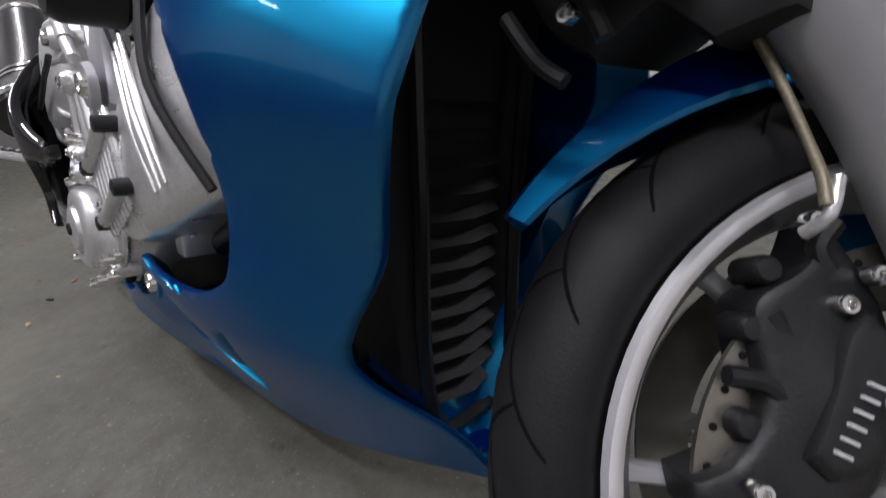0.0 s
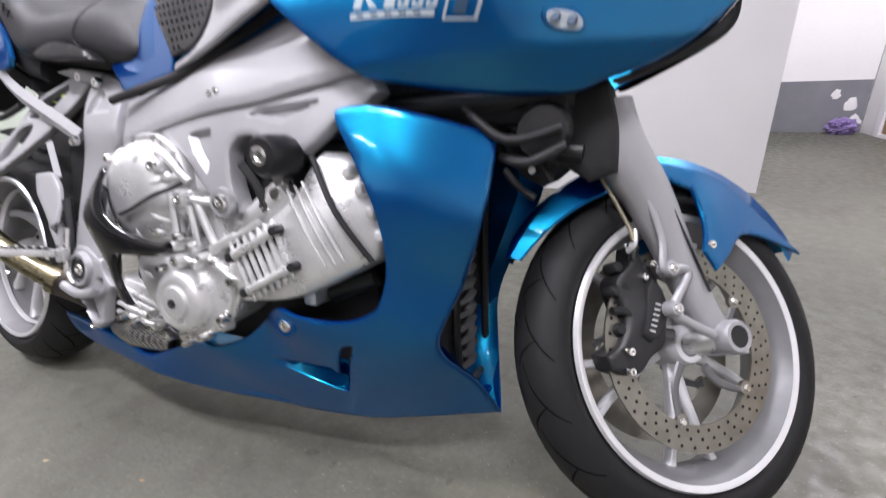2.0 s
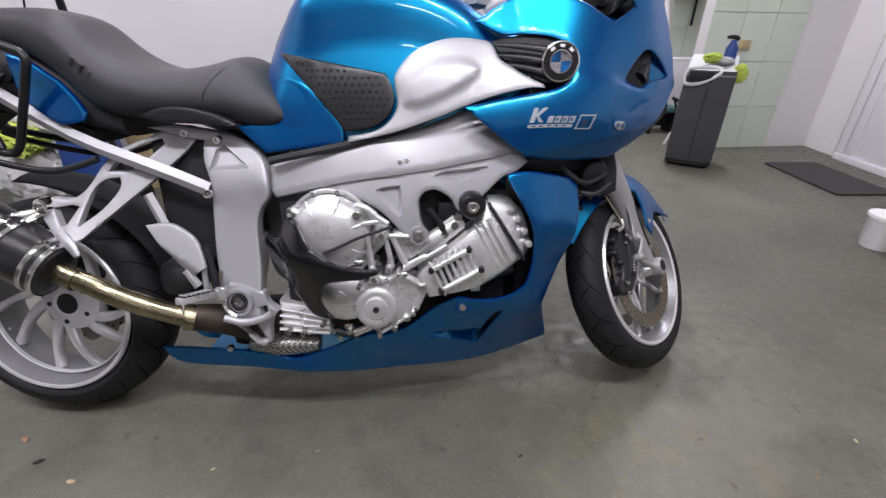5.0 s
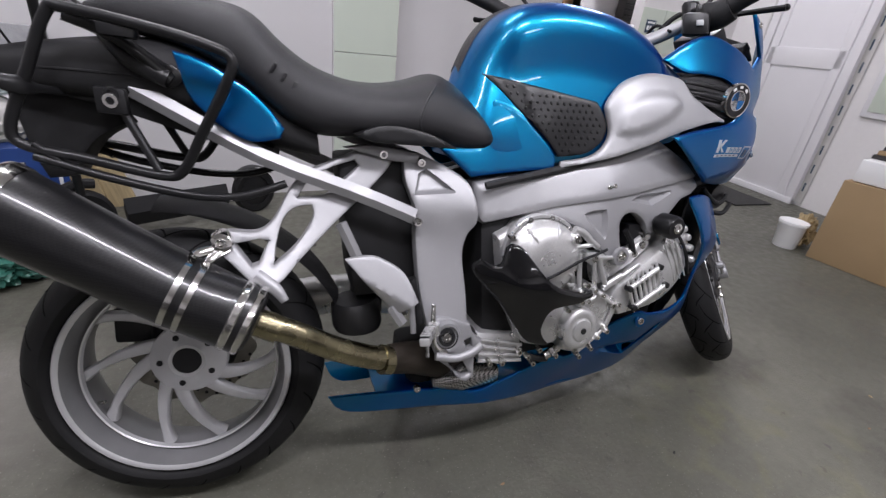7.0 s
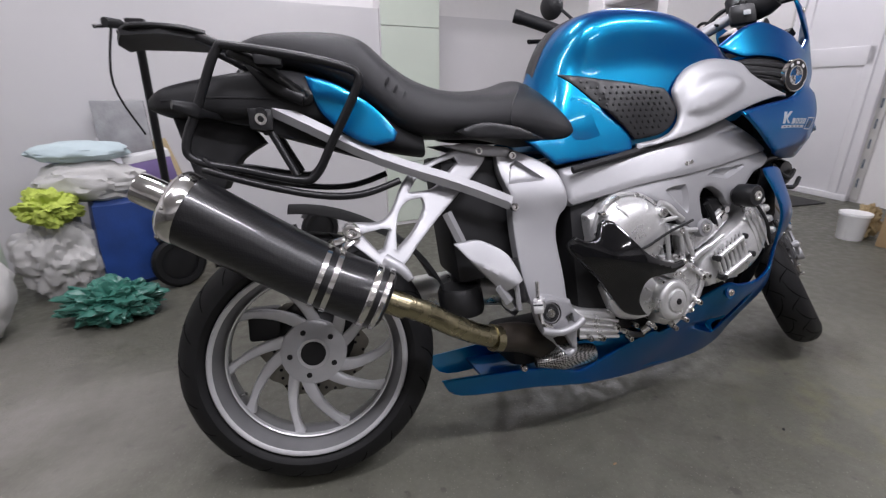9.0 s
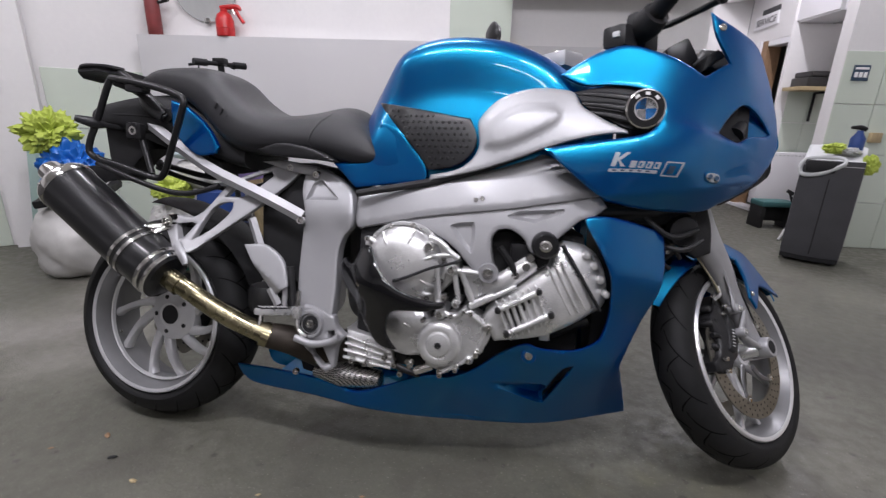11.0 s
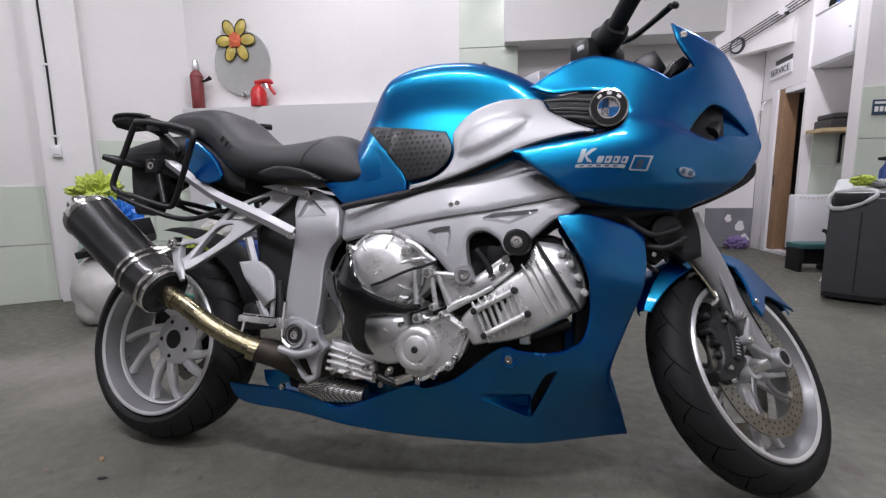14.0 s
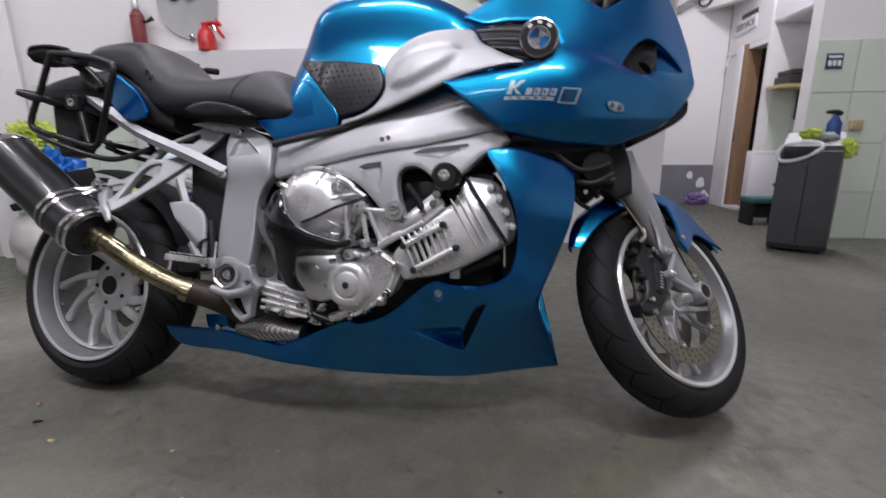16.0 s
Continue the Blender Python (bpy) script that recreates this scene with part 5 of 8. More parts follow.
# upper fairing
FA = field([(1.014, 0.755, -0.200), (1.126, 0.658, -0.190), (1.153, 0.640, -0.183), (1.05, 0.89, -0.150), (1.12, 0.93, -0.154), (1.176, 0.947, -0.156), (1.208, 0.83, -0.182), (1.257, 0.637, -0.158), (1.353, 0.635, -0.130), (1.351, 0.702, -0.142),
            (1.30, 0.78, -0.178), (1.33, 0.909, -0.152), (1.44, 0.78, -0.110), (1.464, 0.68, -0.065), (1.54, 0.79, -0.018), (1.503, 0.944, -0.035), (1.43, 0.95, -0.105), (1.364, 1.01, -0.130), (1.529, 0.872, -0.022), (1.25, 0.93, -0.162)])
FA0 = FA
(ea, eb), (ec, ed) = [(1.233, 0.669), (1.418, 0.694)]
(ga, gb_), (gc, gd) = [(1.246, 0.826), (1.395, 0.789)]


def FA(x, z):
    """The fairing's skin: it turns in below a low crease, and a hollow deepens towards the air inlet above a second one."""
    x, z = np.asarray(x, float), np.asarray(z, float)
    below = np.maximum(0, eb + (ed - eb) / (ec - ea) * (x - ea) - z)
    s = z - (gb_ + (gd - gb_) / (gc - ga) * (x - ga))
    along_ = np.clip((x - ga + 0.02) / (gc - ga + 0.02), 0, 1)
    fade = 1 - np.clip((x - gc) / 0.08, 0, 1)
    hollow = np.where(s < 0, np.clip(1 + s / 0.010, 0, 1), np.exp(-(s / 0.045) ** 2))
    swell = np.exp(-((z - 0.745) / 0.065) ** 2) * np.clip((1.42 - x) / 0.10, 0, 1)
    return FA0(x, z) + 0.55 * below - 0.012 * swell + 0.013 * along_ * fade * hollow


fair = [(1.015, 0.753), (1.075, 0.701), (1.126, 0.658), (1.154, 0.642), (1.255, 0.636), (1.358, 0.637), (1.402, 0.654), (1.455, 0.676), (1.507, 0.713), (1.552, 0.772), (1.553, 0.813), (1.538, 0.875), (1.507, 0.943), (1.469, 0.989), (1.417, 1.008), (1.372, 1.024), (1.345, 1.040), (1.353, 0.990), (1.384, 0.939), (1.331, 0.908), (1.280, 0.937), (1.237, 0.954), (1.180, 0.969), (1.121, 0.954), (1.048, 0.911), (1.097, 0.885), (1.144, 0.885), (1.199, 0.879), (1.235, 0.860), (1.242, 0.831), (1.226, 0.800), (1.186, 0.783), (1.097, 0.768)]
inlet = [(1.367, 0.799), (1.385, 0.825), (1.406, 0.847), (1.427, 0.858), (1.455, 0.852), (1.491, 0.832), (1.519, 0.809), (1.501, 0.801), (1.451, 0.795), (1.420, 0.782), (1.399, 0.786)]
nose = part("upper_fairing", mirror(sheet(fair, FA, 0.005, 0.005, 0.013, holes=[inlet])), BLUE, bike, "metallic blue half fairing")
ix0, ix1 = min(p[0] for p in inlet), max(p[0] for p in inlet)
part("inlet_ramp", mirror(sheet(inlet, lambda x, z: FA(x, z) + 0.006 + 0.055 * np.clip((ix1 - x) / (ix1 - ix0), 0, 1), 0.003, 0, 0.02)), BLUE, nose, "blue ramp inside the air inlet")
inl = [(1.369, 0.801), (1.385, 0.825), (1.406, 0.846), (1.425, 0.856), (1.425, 0.822), (1.420, 0.785), (1.399, 0.787)]
# black sheet closing the inlet, in place of its shaded depth
part("inlet_back", mirror(sheet(inl, lambda x, z: FA(x, z) + 0.030, 0.003, 0, 0.02)), DEEP, nose, "black sheet for the shade inside the air inlet")
part("inlet_tube", mirror(tube([(1.42, -0.085, 0.80), (1.44, -0.06, 0.83)], 0.02, 12, 1)), PLASTIC_SMOOTH, nose)
vent = [(1.079, 0.873), (1.144, 0.885), (1.201, 0.883), (1.215, 0.870), (1.214, 0.804), (1.184, 0.797), (1.144, 0.813), (1.103, 0.838)]
part("vent_panel", mirror(sheet(vent, lambda x, z: FA(x, z) + 0.010, 0.004, 0.003, 0.012)), PLASTIC, nose, "black vented panel")
for a, b in zip([(1.083, 0.864), (1.091, 0.845), (1.104, 0.829)], [(1.188, 0.856), (1.190, 0.834), (1.190, 0.813)]):
    part("vent_slat", mirror(tube([(a[0], -0.168, a[1]), ((a[0] + b[0]) / 2, -0.179, (a[1] + b[1]) / 2 + 0.002), (b[0], -0.188, b[1])], [0.003, 0.006, 0.007], 8, 4, flat=0.6)), PLASTIC_SMOOTH, nose)
rx, rz = [(1.205, 0.836)][0]
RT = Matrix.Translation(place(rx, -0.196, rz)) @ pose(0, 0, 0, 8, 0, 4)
badge = part("badge", lathe([(0.0255, -0.003), (0.0335, -0.003), (0.0335, 0.002), (0.0002, 0.002), (0.0002, -0.0015), (0.0255, -0.0015)], 48), PLASTIC_SMOOTH, nose, "round badge with black ring and blue and white quarters", loc=RT @ Matrix.Scale(1.07, 4))
part("badge_ring", lathe([(0.0335, -0.004), (0.0365, -0.003), (0.037, 0.006), (0.0335, 0.006)], 48, closed=True), CHROME, badge)
part("badge_ring", lathe([(0.0195, -0.0036), (0.0212, -0.0036), (0.0212, -0.0012), (0.0195, -0.0012)], 48, closed=True), CHROME, badge)
for k in range(4):
    part("badge_quarter", lathe([(0.0002, -0.0030), (0.0195, -0.0030), (0.0195, -0.0012), (0.0002, -0.0012)], 10, start=k * math.pi / 2 + 0.1, sweep=math.pi / 2), (WHITE, ROUNDEL_BLUE)[k % 2], badge)
for a in (50, 90, 130):
    part("ring_bar", box(-0.0042, 0.0042, -0.0042, -0.0028, 0.0250, 0.0305, 0, m=pose(0, 0, 0, 0, a - 90, 0)), WHITE, badge, smooth=False)
# the model's lettering as plain slanted bars and an outlined block


def slanted(x, z, wide, high, lean=0.35):
    return [(x + lean * high, z + high), (x + wide + lean * high, z + high), (x + wide, z), (x, z)]


def decal(loop, mat, holes=()):
    part("lettering_bar", sheet(loop, lambda x, z: FA(x, z) - 0.0012, 0.001, 0, 0.01, holes=holes), mat, nose, smooth=False)


decal(slanted(1.143, 0.722, 0.009, 0.028), DECAL)
decal([(1.156, 0.737), (1.172, 0.750), (1.181, 0.750), (1.161, 0.734), (1.171, 0.722), (1.162, 0.722)], DECAL)
for k in range(4):
    x = 1.178 + 0.0155 * k
    decal(slanted(x, 0.7205, 0.0115, 0.0135), DECAL, [slanted(x + 0.0035, 0.7240, 0.0045, 0.0065)] if k else ())
decal(slanted(1.240, 0.707, 0.036, 0.030), DECAL, [slanted(1.2435, 0.7095, 0.0295, 0.025)])
decal(slanted(1.252, 0.7125, 0.012, 0.016), DECAL_DARK)
decal(slanted(1.138, 0.711, 0.094, 0.0065), DECAL)
for k in range(5):
    decal(slanted(1.146 + 0.016 * k, 0.7128, 0.008, 0.003), DECAL_DARK)
tx, tz = [(1.356, 0.708)][0]
def oval_at(dx, dz, a, b):
    return [(tx + dx + a * math.copysign(abs(math.cos(t)) ** 0.75, math.cos(t)), tz + dz + b * math.sin(t) - 0.22 * a * math.cos(t)) for t in np.linspace(0, 2 * math.pi, 18, endpoint=False)]


part("signal_bezel", mirror(sheet(oval_at(0, 0, 0.021, 0.0125), lambda x, z: FA(x, z) - 0.0025, 0.003, 0.002, 0.008)), BLUE, nose)
part("turn_signal", mirror(sheet(oval_at(0.001, -0.001, 0.0175, 0.0095), lambda x, z: FA(x, z) - 0.004, 0.004, 0.002, 0.008)), GLASS_LAMP, nose, "clear turn signal lens")
for dx in (-0.008, 0.008):
    part("signal_insert", mirror(lathe([(0.0002, -0.003), (0.0048, -0.003), (0.006, 0.001)], 14, at=(tx + dx, float(FA(tx + dx, tz)) - 0.004, tz - 0.22 * dx))), DECAL_DARK, nose)
lx, lz = [(1.365, 1.007)][0]
part("fairing_screw", mirror(bolt((lx, float(FA(lx, lz)) - 0.001, lz), 0.0075, 0.004)), CHROME, nose)
# headlight, nose core and dash
part("headlight", lathe([(0.0002, 0.022), (0.03, 0.014), (0.045, 0.0), (0.04, -0.05)], 28, "x", at=(1.50, 0, 0.79)), GLASS_LAMP, nose, "clear headlight")
part("nose_core", box(1.20, 1.46, -0.085, 0.085, 0.68, 0.90, 0.03), DEEP, nose)
part("chin_spoiler", mirror(sheet([(1.405, 0.654), (1.459, 0.677), (1.509, 0.712), (1.542, 0.752), (1.537, 0.718), (1.501, 0.691), (1.421, 0.653)], lambda x, z: FA(x, z) + 0.012, 0.01, 0.003, 0.014)), PLASTIC, nose, "black plastic chin under the headlight")
dash = part("instrument_panel", box(1.265, 1.32, -0.065, 0.065, 0.930, 0.985, 0.008, m=Matrix.Translation((1.27, 0, 1.0)) @ pose(0, 0, 0, 0, -28, 0) @ Matrix.Translation((-1.27, 0, -1.0))), PLASTIC_SMOOTH, bike, "black instrument cluster")
part("dial_face", lathe([(0.0002, 0.002), (0.030, 0.002), (0.033, 0.006), (0.034, 0.0)], 28, "z", at=(1.255, -0.035, 0.962), turn=pose(0, 0, 0, 0, -28, 0)), DECAL, dash)
part("dash_shroud", sheet([(1.343, 0.930), (1.351, 0.961), (1.372, 0.974), (1.388, 0.960)], flat_lat(-0.10), 0.2, 0.004, 0.02), PLASTIC, bike)
part("screen", sheet([(1.335, 0.955), (1.365, 0.995), (1.47, 0.985), (1.50, 0.945), (1.44, 0.93)], flat_lat(-0.03), 0.06, 0.006, 0.02), PLASTIC_SMOOTH, bike, "dark flyscreen")

# handlebar, turned to the left with the wheel
STEER = Matrix.Translation((1.057, 0.055, 0.035)) @ pose(0, 0, 0, 0, 0, 45) @ Matrix.Translation((-1.21, 0, 0))


def steered(name, shape, mat, parent, label=""):
    """A steering part, or a pair of them, turned with the handlebar."""
    twin = shape.bm.copy() if isinstance(shape, Pair) else None
    first = shape.bm if twin else shape
    if twin:
        for v in twin.verts:
            v.co.y = -v.co.y
    out = []
    for bm in (first, twin):
        if bm:
            bmesh.ops.transform(bm, matrix=STEER, verts=bm.verts)
            out.append(part(name, bm, mat, parent, label))
    return out[0]


hb = steered("handlebar", mirror(tube([(1.210, -0.045, 0.917), (1.225, -0.11, 0.942), (1.225, -0.17, 0.967), (1.200, -0.24, 0.987)], [0.016, 0.015, 0.014, 0.013], 12, 5)), SILVER, bike, "silver raised handlebar")
steered("grip", mirror(tube([(1.195, -0.25, 0.989), (1.168, -0.315, 1.022), (1.142, -0.380, 1.052)], 0.0190, 14, 4)), PLASTIC, hb)
steered("bar_end", mirror(tube([(1.142, -0.380, 1.052), (1.132, -0.402, 1.062)], 0.0205, 14, 1)), PLASTIC, hb)
steered("switch_box", mirror(box(1.172, 1.218, -0.262, -0.205, 0.962, 1.010, 0.016)), PLASTIC, hb)
steered("brake_reservoir", mirror(lathe([(0.0002, 0.02), (0.018, 0.02), (0.022, 0.012), (0.020, -0.02), (0.0002, -0.02)], 20, "z", at=(1.250, -0.185, 1.002))), PLASTIC_SMOOTH, hb)
steered("brake_lever", mirror(tube([(1.225, -0.215, 0.987), (1.250, -0.25, 0.989), (1.235, -0.31, 0.992), (1.205, -0.385, 0.995)], [0.008, 0.007, 0.006, 0.007], 10, 5)), PLASTIC_SMOOTH, hb)
steered("throttle_housing", mirror(tube([(1.205, -0.215, 0.972), (1.196, -0.245, 0.984), (1.186, -0.270, 0.996)], [0.026, 0.031, 0.027], 16, 3)), PLASTIC, hb)
steered("switch_panel", mirror(box(1.150, 1.200, -0.225, -0.165, 0.935, 0.985, 0.014)), PLASTIC_SMOOTH, hb)
steered("lever_pivot", mirror(box(1.210, 1.262, -0.232, -0.185, 0.940, 0.990, 0.010)), PLASTIC, hb)
steered("switch_button", mirror(box(1.146, 1.152, -0.212, -0.196, 0.955, 0.967, 0.002)), BIN_LIGHT, hb)
steered("lever_tip", mirror(lathe([(0.0002, 0.008), (0.006, 0.006), (0.008, 0.0), (0.006, -0.006), (0.0002, -0.008)], 14, "x", at=(1.212, -0.388, 0.997))), PLASTIC_SMOOTH, hb)
steered("clamp", box(1.16, 1.23, -0.06, 0.06, 0.925, 0.965, 0.010), SILVER, bike, "silver handlebar clamp")
steered("cable", tube([(1.210, -0.20, 0.972), (1.280, -0.16, 1.002), (1.330, -0.10, 0.962), (1.320, -0.05, 0.892)], 0.005, 8, 6), PLASTIC, bike)
steered("cable", tube([(1.210, -0.14, 0.952), (1.260, -0.10, 0.972), (1.300, -0.06, 0.922), (1.280, -0.02, 0.872)], 0.004, 8, 6), PLASTIC, bike)

steered("mirror_stalk", mirror(tube([(1.205, -0.20, 0.985), (1.235, -0.235, 1.03), (1.245, -0.285, 1.085)], 0.005, 8, 5)), PLASTIC, hb)
steered("mirror_head", mirror(lathe([(0.0002, -0.010), (0.030, -0.008), (0.042, 0.0), (0.034, 0.014), (0.0002, 0.018)], 24, "x", at=(1.250, -0.315, 1.10), turn=pose(0, 0, 0, 0, 0, 12))), PLASTIC_SMOOTH, hb, "round black rear-view mirror")
steered("throttle_cable", tube([(1.19, -0.215, 0.975), (1.22, -0.20, 1.0), (1.265, -0.14, 0.985), (1.27, -0.09, 0.92)], 0.0045, 8, 6), PLASTIC, bike)
steered("lever_clamp", mirror(box(1.205, 1.250, -0.225, -0.195, 0.975, 1.010, 0.006)), PLASTIC_SMOOTH, hb)
steered("key_switch", lathe([(0.0002, 0.01), (0.016, 0.01), (0.018, 0.0), (0.018, -0.03)], 20, "z", at=(1.20, 0, 0.965)), CHROME, bike)
# seat and tail
def seat_ring(x, t, w, low, e=0.62):
    mid, up = (t + low) / 2 - 0.1 * (t - low), t - ((t + low) / 2 - 0.1 * (t - low))
    pts = []
    for k in range(19):
        c, q = math.cos(math.pi * k / 18), math.sin(math.pi * k / 18)
        rise = up if c > 0 else mid - low
        pts.append((w * q ** (e if c > 0 else 0.62), mid + rise * math.copysign(abs(c) ** 0.66, c)))
    pts[0], pts[-1] = (0, t), (0, low)
    return half_ring(x, pts)


SEATS = [(-0.060, 0.945, 0.045, 0.915, 0.62), (0.0, 0.966, 0.075, 0.905, 0.62), (0.09, 0.972, 0.100, 0.885, 0.62), (0.16, 0.969, 0.116, 0.850, 0.62), (0.205, 0.953, 0.126, 0.815, 0.62), (0.25, 0.912, 0.132, 0.778, 0.62), (0.30, 0.876, 0.140, 0.752, 0.64),
         (0.36, 0.850, 0.148, 0.742, 0.68), (0.42, 0.840, 0.150, 0.736, 0.72), (0.48, 0.843, 0.146, 0.728, 0.82), (0.545, 0.855, 0.136, 0.708, 1.0), (0.59, 0.838, 0.128, 0.697, 1.25), (0.628, 0.796, 0.124, 0.703, 1.3), (0.650, 0.752, 0.112, 0.722, 1.0)]
saddle = part("seat", loft([seat_ring(*s) for s in spline(SEATS, 4)]), SEAT, bike, "black vinyl stepped seat")


def seat_side(x, z):
    """The seat's half-width at a height."""
    ring = seat_ring(*[np.interp(x, [q[0] for q in SEATS], [q[k] for q in SEATS]) for k in range(5)])[:15]
    return float(np.interp(-z, [-p[2] for p in ring], [-p[1] for p in ring]))


part("seat_seam", mirror(tube([(x, -seat_side(x, z) - 0.0006, z) for x, z in ((0.552, 0.844), (0.530, 0.826), (0.508, 0.806), (0.492, 0.782), (0.486, 0.758), (0.496, 0.742))], 0.0024, 6, 5)), SEAT, saddle)
part("seat_seam", tube([(0.205, -0.115, 0.915), (0.19, -0.07, 0.945), (0.187, 0.0, 0.949), (0.19, 0.07, 0.945), (0.205, 0.115, 0.915)], 0.0025, 6, 5), SEAT, saddle)
for k in range(4):
    part("embossed_bar", box(-0.003, 0.003, -0.0015, 0.0015, -0.008, 0.008, 0.001, m=Matrix.Translation((0.235 + 0.016 * k, -0.1325, 0.868 - 0.014 * k)) @ pose(0, 0, 0, 8, 35, 0)), SEAT, saddle)
part("seat_base", mirror(sheet([(0.36, 0.755), (0.42, 0.765), (0.50, 0.745), (0.555, 0.715), (0.50, 0.72), (0.40, 0.735)], flat_lat(-0.152), 0.02, 0.006, 0.012)), PLASTIC_SMOOTH, bike, "black seat trim")
blue_t = [(0.073, 0.882), (0.124, 0.870), (0.177, 0.842), (0.195, 0.831), (0.223, 0.805), (0.245, 0.776), (0.236, 0.758), (0.187, 0.750), (0.141, 0.771), (0.107, 0.799), (0.094, 0.815), (0.084, 0.839), (0.078, 0.862)]
part("tail_panel", mirror(sheet(blue_t, field([(0.07, 0.86, -0.100), (0.17, 0.85, -0.118), (0.24, 0.76, -0.132), (0.13, 0.79, -0.122)]), 0.005, 0.005, 0.012)), BLUE, bike, "blue tail side panel")
TAIL = [(-0.235, 0.838, 0.030, 0.815), (-0.20, 0.860, 0.060, 0.802), (-0.11, 0.882, 0.082, 0.792), (-0.02, 0.897, 0.092, 0.788), (0.08, 0.898, 0.098, 0.782), (0.20, 0.855, 0.104, 0.738), (0.30, 0.78, 0.106, 0.71)]
part("tail_unit", loft([seat_ring(*s) for s in spline(TAIL, 4)]), PLASTIC, bike, "black plastic tail unit")
part("grab_mount", lathe([(0.0002, -0.006), (0.009, -0.006), (0.017, -0.002), (0.018, 0.01)], 20, at=(0.068, -0.102, 0.842)), PLASTIC_SMOOTH, bike)
part("plate_bracket", sheet([(-0.20, 0.81), (-0.06, 0.80), (-0.03, 0.755), (-0.085, 0.72), (-0.125, 0.66), (-0.165, 0.655), (-0.180, 0.70)], flat_lat(-0.03), 0.06, 0.01, 0.02), PLASTIC, bike, "black number plate bracket")
part("rear_signal", mirror(tube([(-0.10, -0.06, 0.80), (-0.12, -0.10, 0.802), (-0.135, -0.125, 0.805), (-0.165, -0.150, 0.812)], [0.006, 0.007, 0.015, 0.008], 10, 4, flat=0.6)), PLASTIC_SMOOTH, bike, "black stalk turn signal")
part("grab_arm", mirror(tube([(-0.030, -0.080, 0.905), (0.008, -0.100, 0.864), (0.066, -0.110, 0.836)], [0.013, 0.016, 0.014], 12, 5, flat=0.7)), PLASTIC_SMOOTH, bike, "black grab handle arm")
part("tail_seam", mirror(tube([(-0.205, -0.058, 0.829), (-0.10, -0.083, 0.835), (0.0, -0.093, 0.836), (0.08, -0.099, 0.832)], 0.0022, 6, 5)), DEEP, bike)
part("lock_bracket", mirror(box(-0.045, 0.0, -0.118, -0.098, 0.775, 0.815, 0.005)), PLASTIC_SMOOTH, bike)
part("lock_eye", mirror(lathe([(0.006, -0.121), (0.011, -0.121), (0.012, -0.117), (0.006, -0.117)], 18, closed=True, at=(-0.022, 0, 0.795))), CHROME, bike)
part("tail_underside", loft([half_ring(x, [(0, t), (w, t), (w * 0.9, t - 0.03), (0, t - 0.035)]) for x, t, w in ((-0.17, 0.835, 0.05), (-0.05, 0.815, 0.075), (0.10, 0.775, 0.085), (0.22, 0.735, 0.09))]), DEEP, bike, "black tail underside")
# luggage rack
rack_plate = part("luggage_plate", loft([half_ring(x, [(0, t), (w, t), (w, t - 0.012), (0, t - 0.012)]) for x, t, w in ((-0.265, 0.945, 0.03), (-0.25, 0.956, 0.060), (-0.18, 0.960, 0.074), (-0.11, 0.956, 0.060), (-0.09, 0.952, 0.03))]), PLASTIC, bike, "black luggage rack plate")
part("plate_rim", mirror(tube([(-0.255, -0.045, 0.952), (-0.225, -0.068, 0.961), (-0.15, -0.073, 0.961), (-0.105, -0.059, 0.956)], 0.005, 8, 4)), PLASTIC_SMOOTH, rack_plate)
part("plate_leg", mirror(tube([(-0.12, -0.055, 0.950), (-0.06, -0.075, 0.922), (0.06, -0.100, 0.850)], 0.010, 10, 4)), PLASTIC_SMOOTH, rack_plate)
loop = [(-0.080, -0.130, 0.911), (-0.122, -0.120, 0.830), (-0.163, -0.112, 0.745), (-0.150, -0.108, 0.715), (-0.073, -0.104, 0.700), (0.030, -0.112, 0.682), (0.068, -0.117, 0.692), (0.112, -0.137, 0.760), (0.165, -0.165, 0.845), (0.173, -0.170, 0.872), (0.150, -0.168, 0.886), (0.073, -0.156, 0.903), (-0.050, -0.138, 0.918)]
side_rack = part("pannier_rack", mirror(tube(loop, 0.0085, 10, 5, closed=True)), PLASTIC_SMOOTH, bike, "black tubular pannier rack")
part("rack_tube", mirror(tube([(-0.145, -0.106, 0.700), (-0.06, -0.104, 0.675), (0.06, -0.112, 0.652), (0.15, -0.120, 0.650), (0.235, -0.115, 0.672)], 0.0075, 10, 5)), PLASTIC_SMOOTH, side_rack)
part("rack_tube", mirror(tube([(-0.02, -0.10, 0.80), (0.005, -0.105, 0.745), (0.03, -0.112, 0.690)], 0.008, 10, 4)), PLASTIC_SMOOTH, side_rack)
part("rack_tube", mirror(tube([(0.07, -0.105, 0.835), (0.0, -0.112, 0.89), (-0.06, -0.132, 0.912)], 0.011, 10, 4)), PLASTIC_SMOOTH, side_rack)
part("rack_tube", mirror(tube([(-0.14, -0.112, 0.72), (-0.12, -0.106, 0.70), (-0.10, -0.10, 0.682)], 0.006, 10, 3)), PLASTIC_SMOOTH, side_rack)
part("top_bracket", mirror(box(-0.015, 0.035, -0.150, -0.118, 0.888, 0.906, 0.004)), PLASTIC_SMOOTH, side_rack)
part("rack_bolt", mirror(bolt((-0.02, -0.112, 0.805), 0.012, 0.008)), PLASTIC_SMOOTH, side_rack)

# ---- front wheel, fork and brakes (steered to the left) ----
FW = wheel_pose((1.5484, 0.2004, 0.2734), 46.24, 31.81, -8.07, 0.977)
FRONT = BIKE.inverted() @ FW
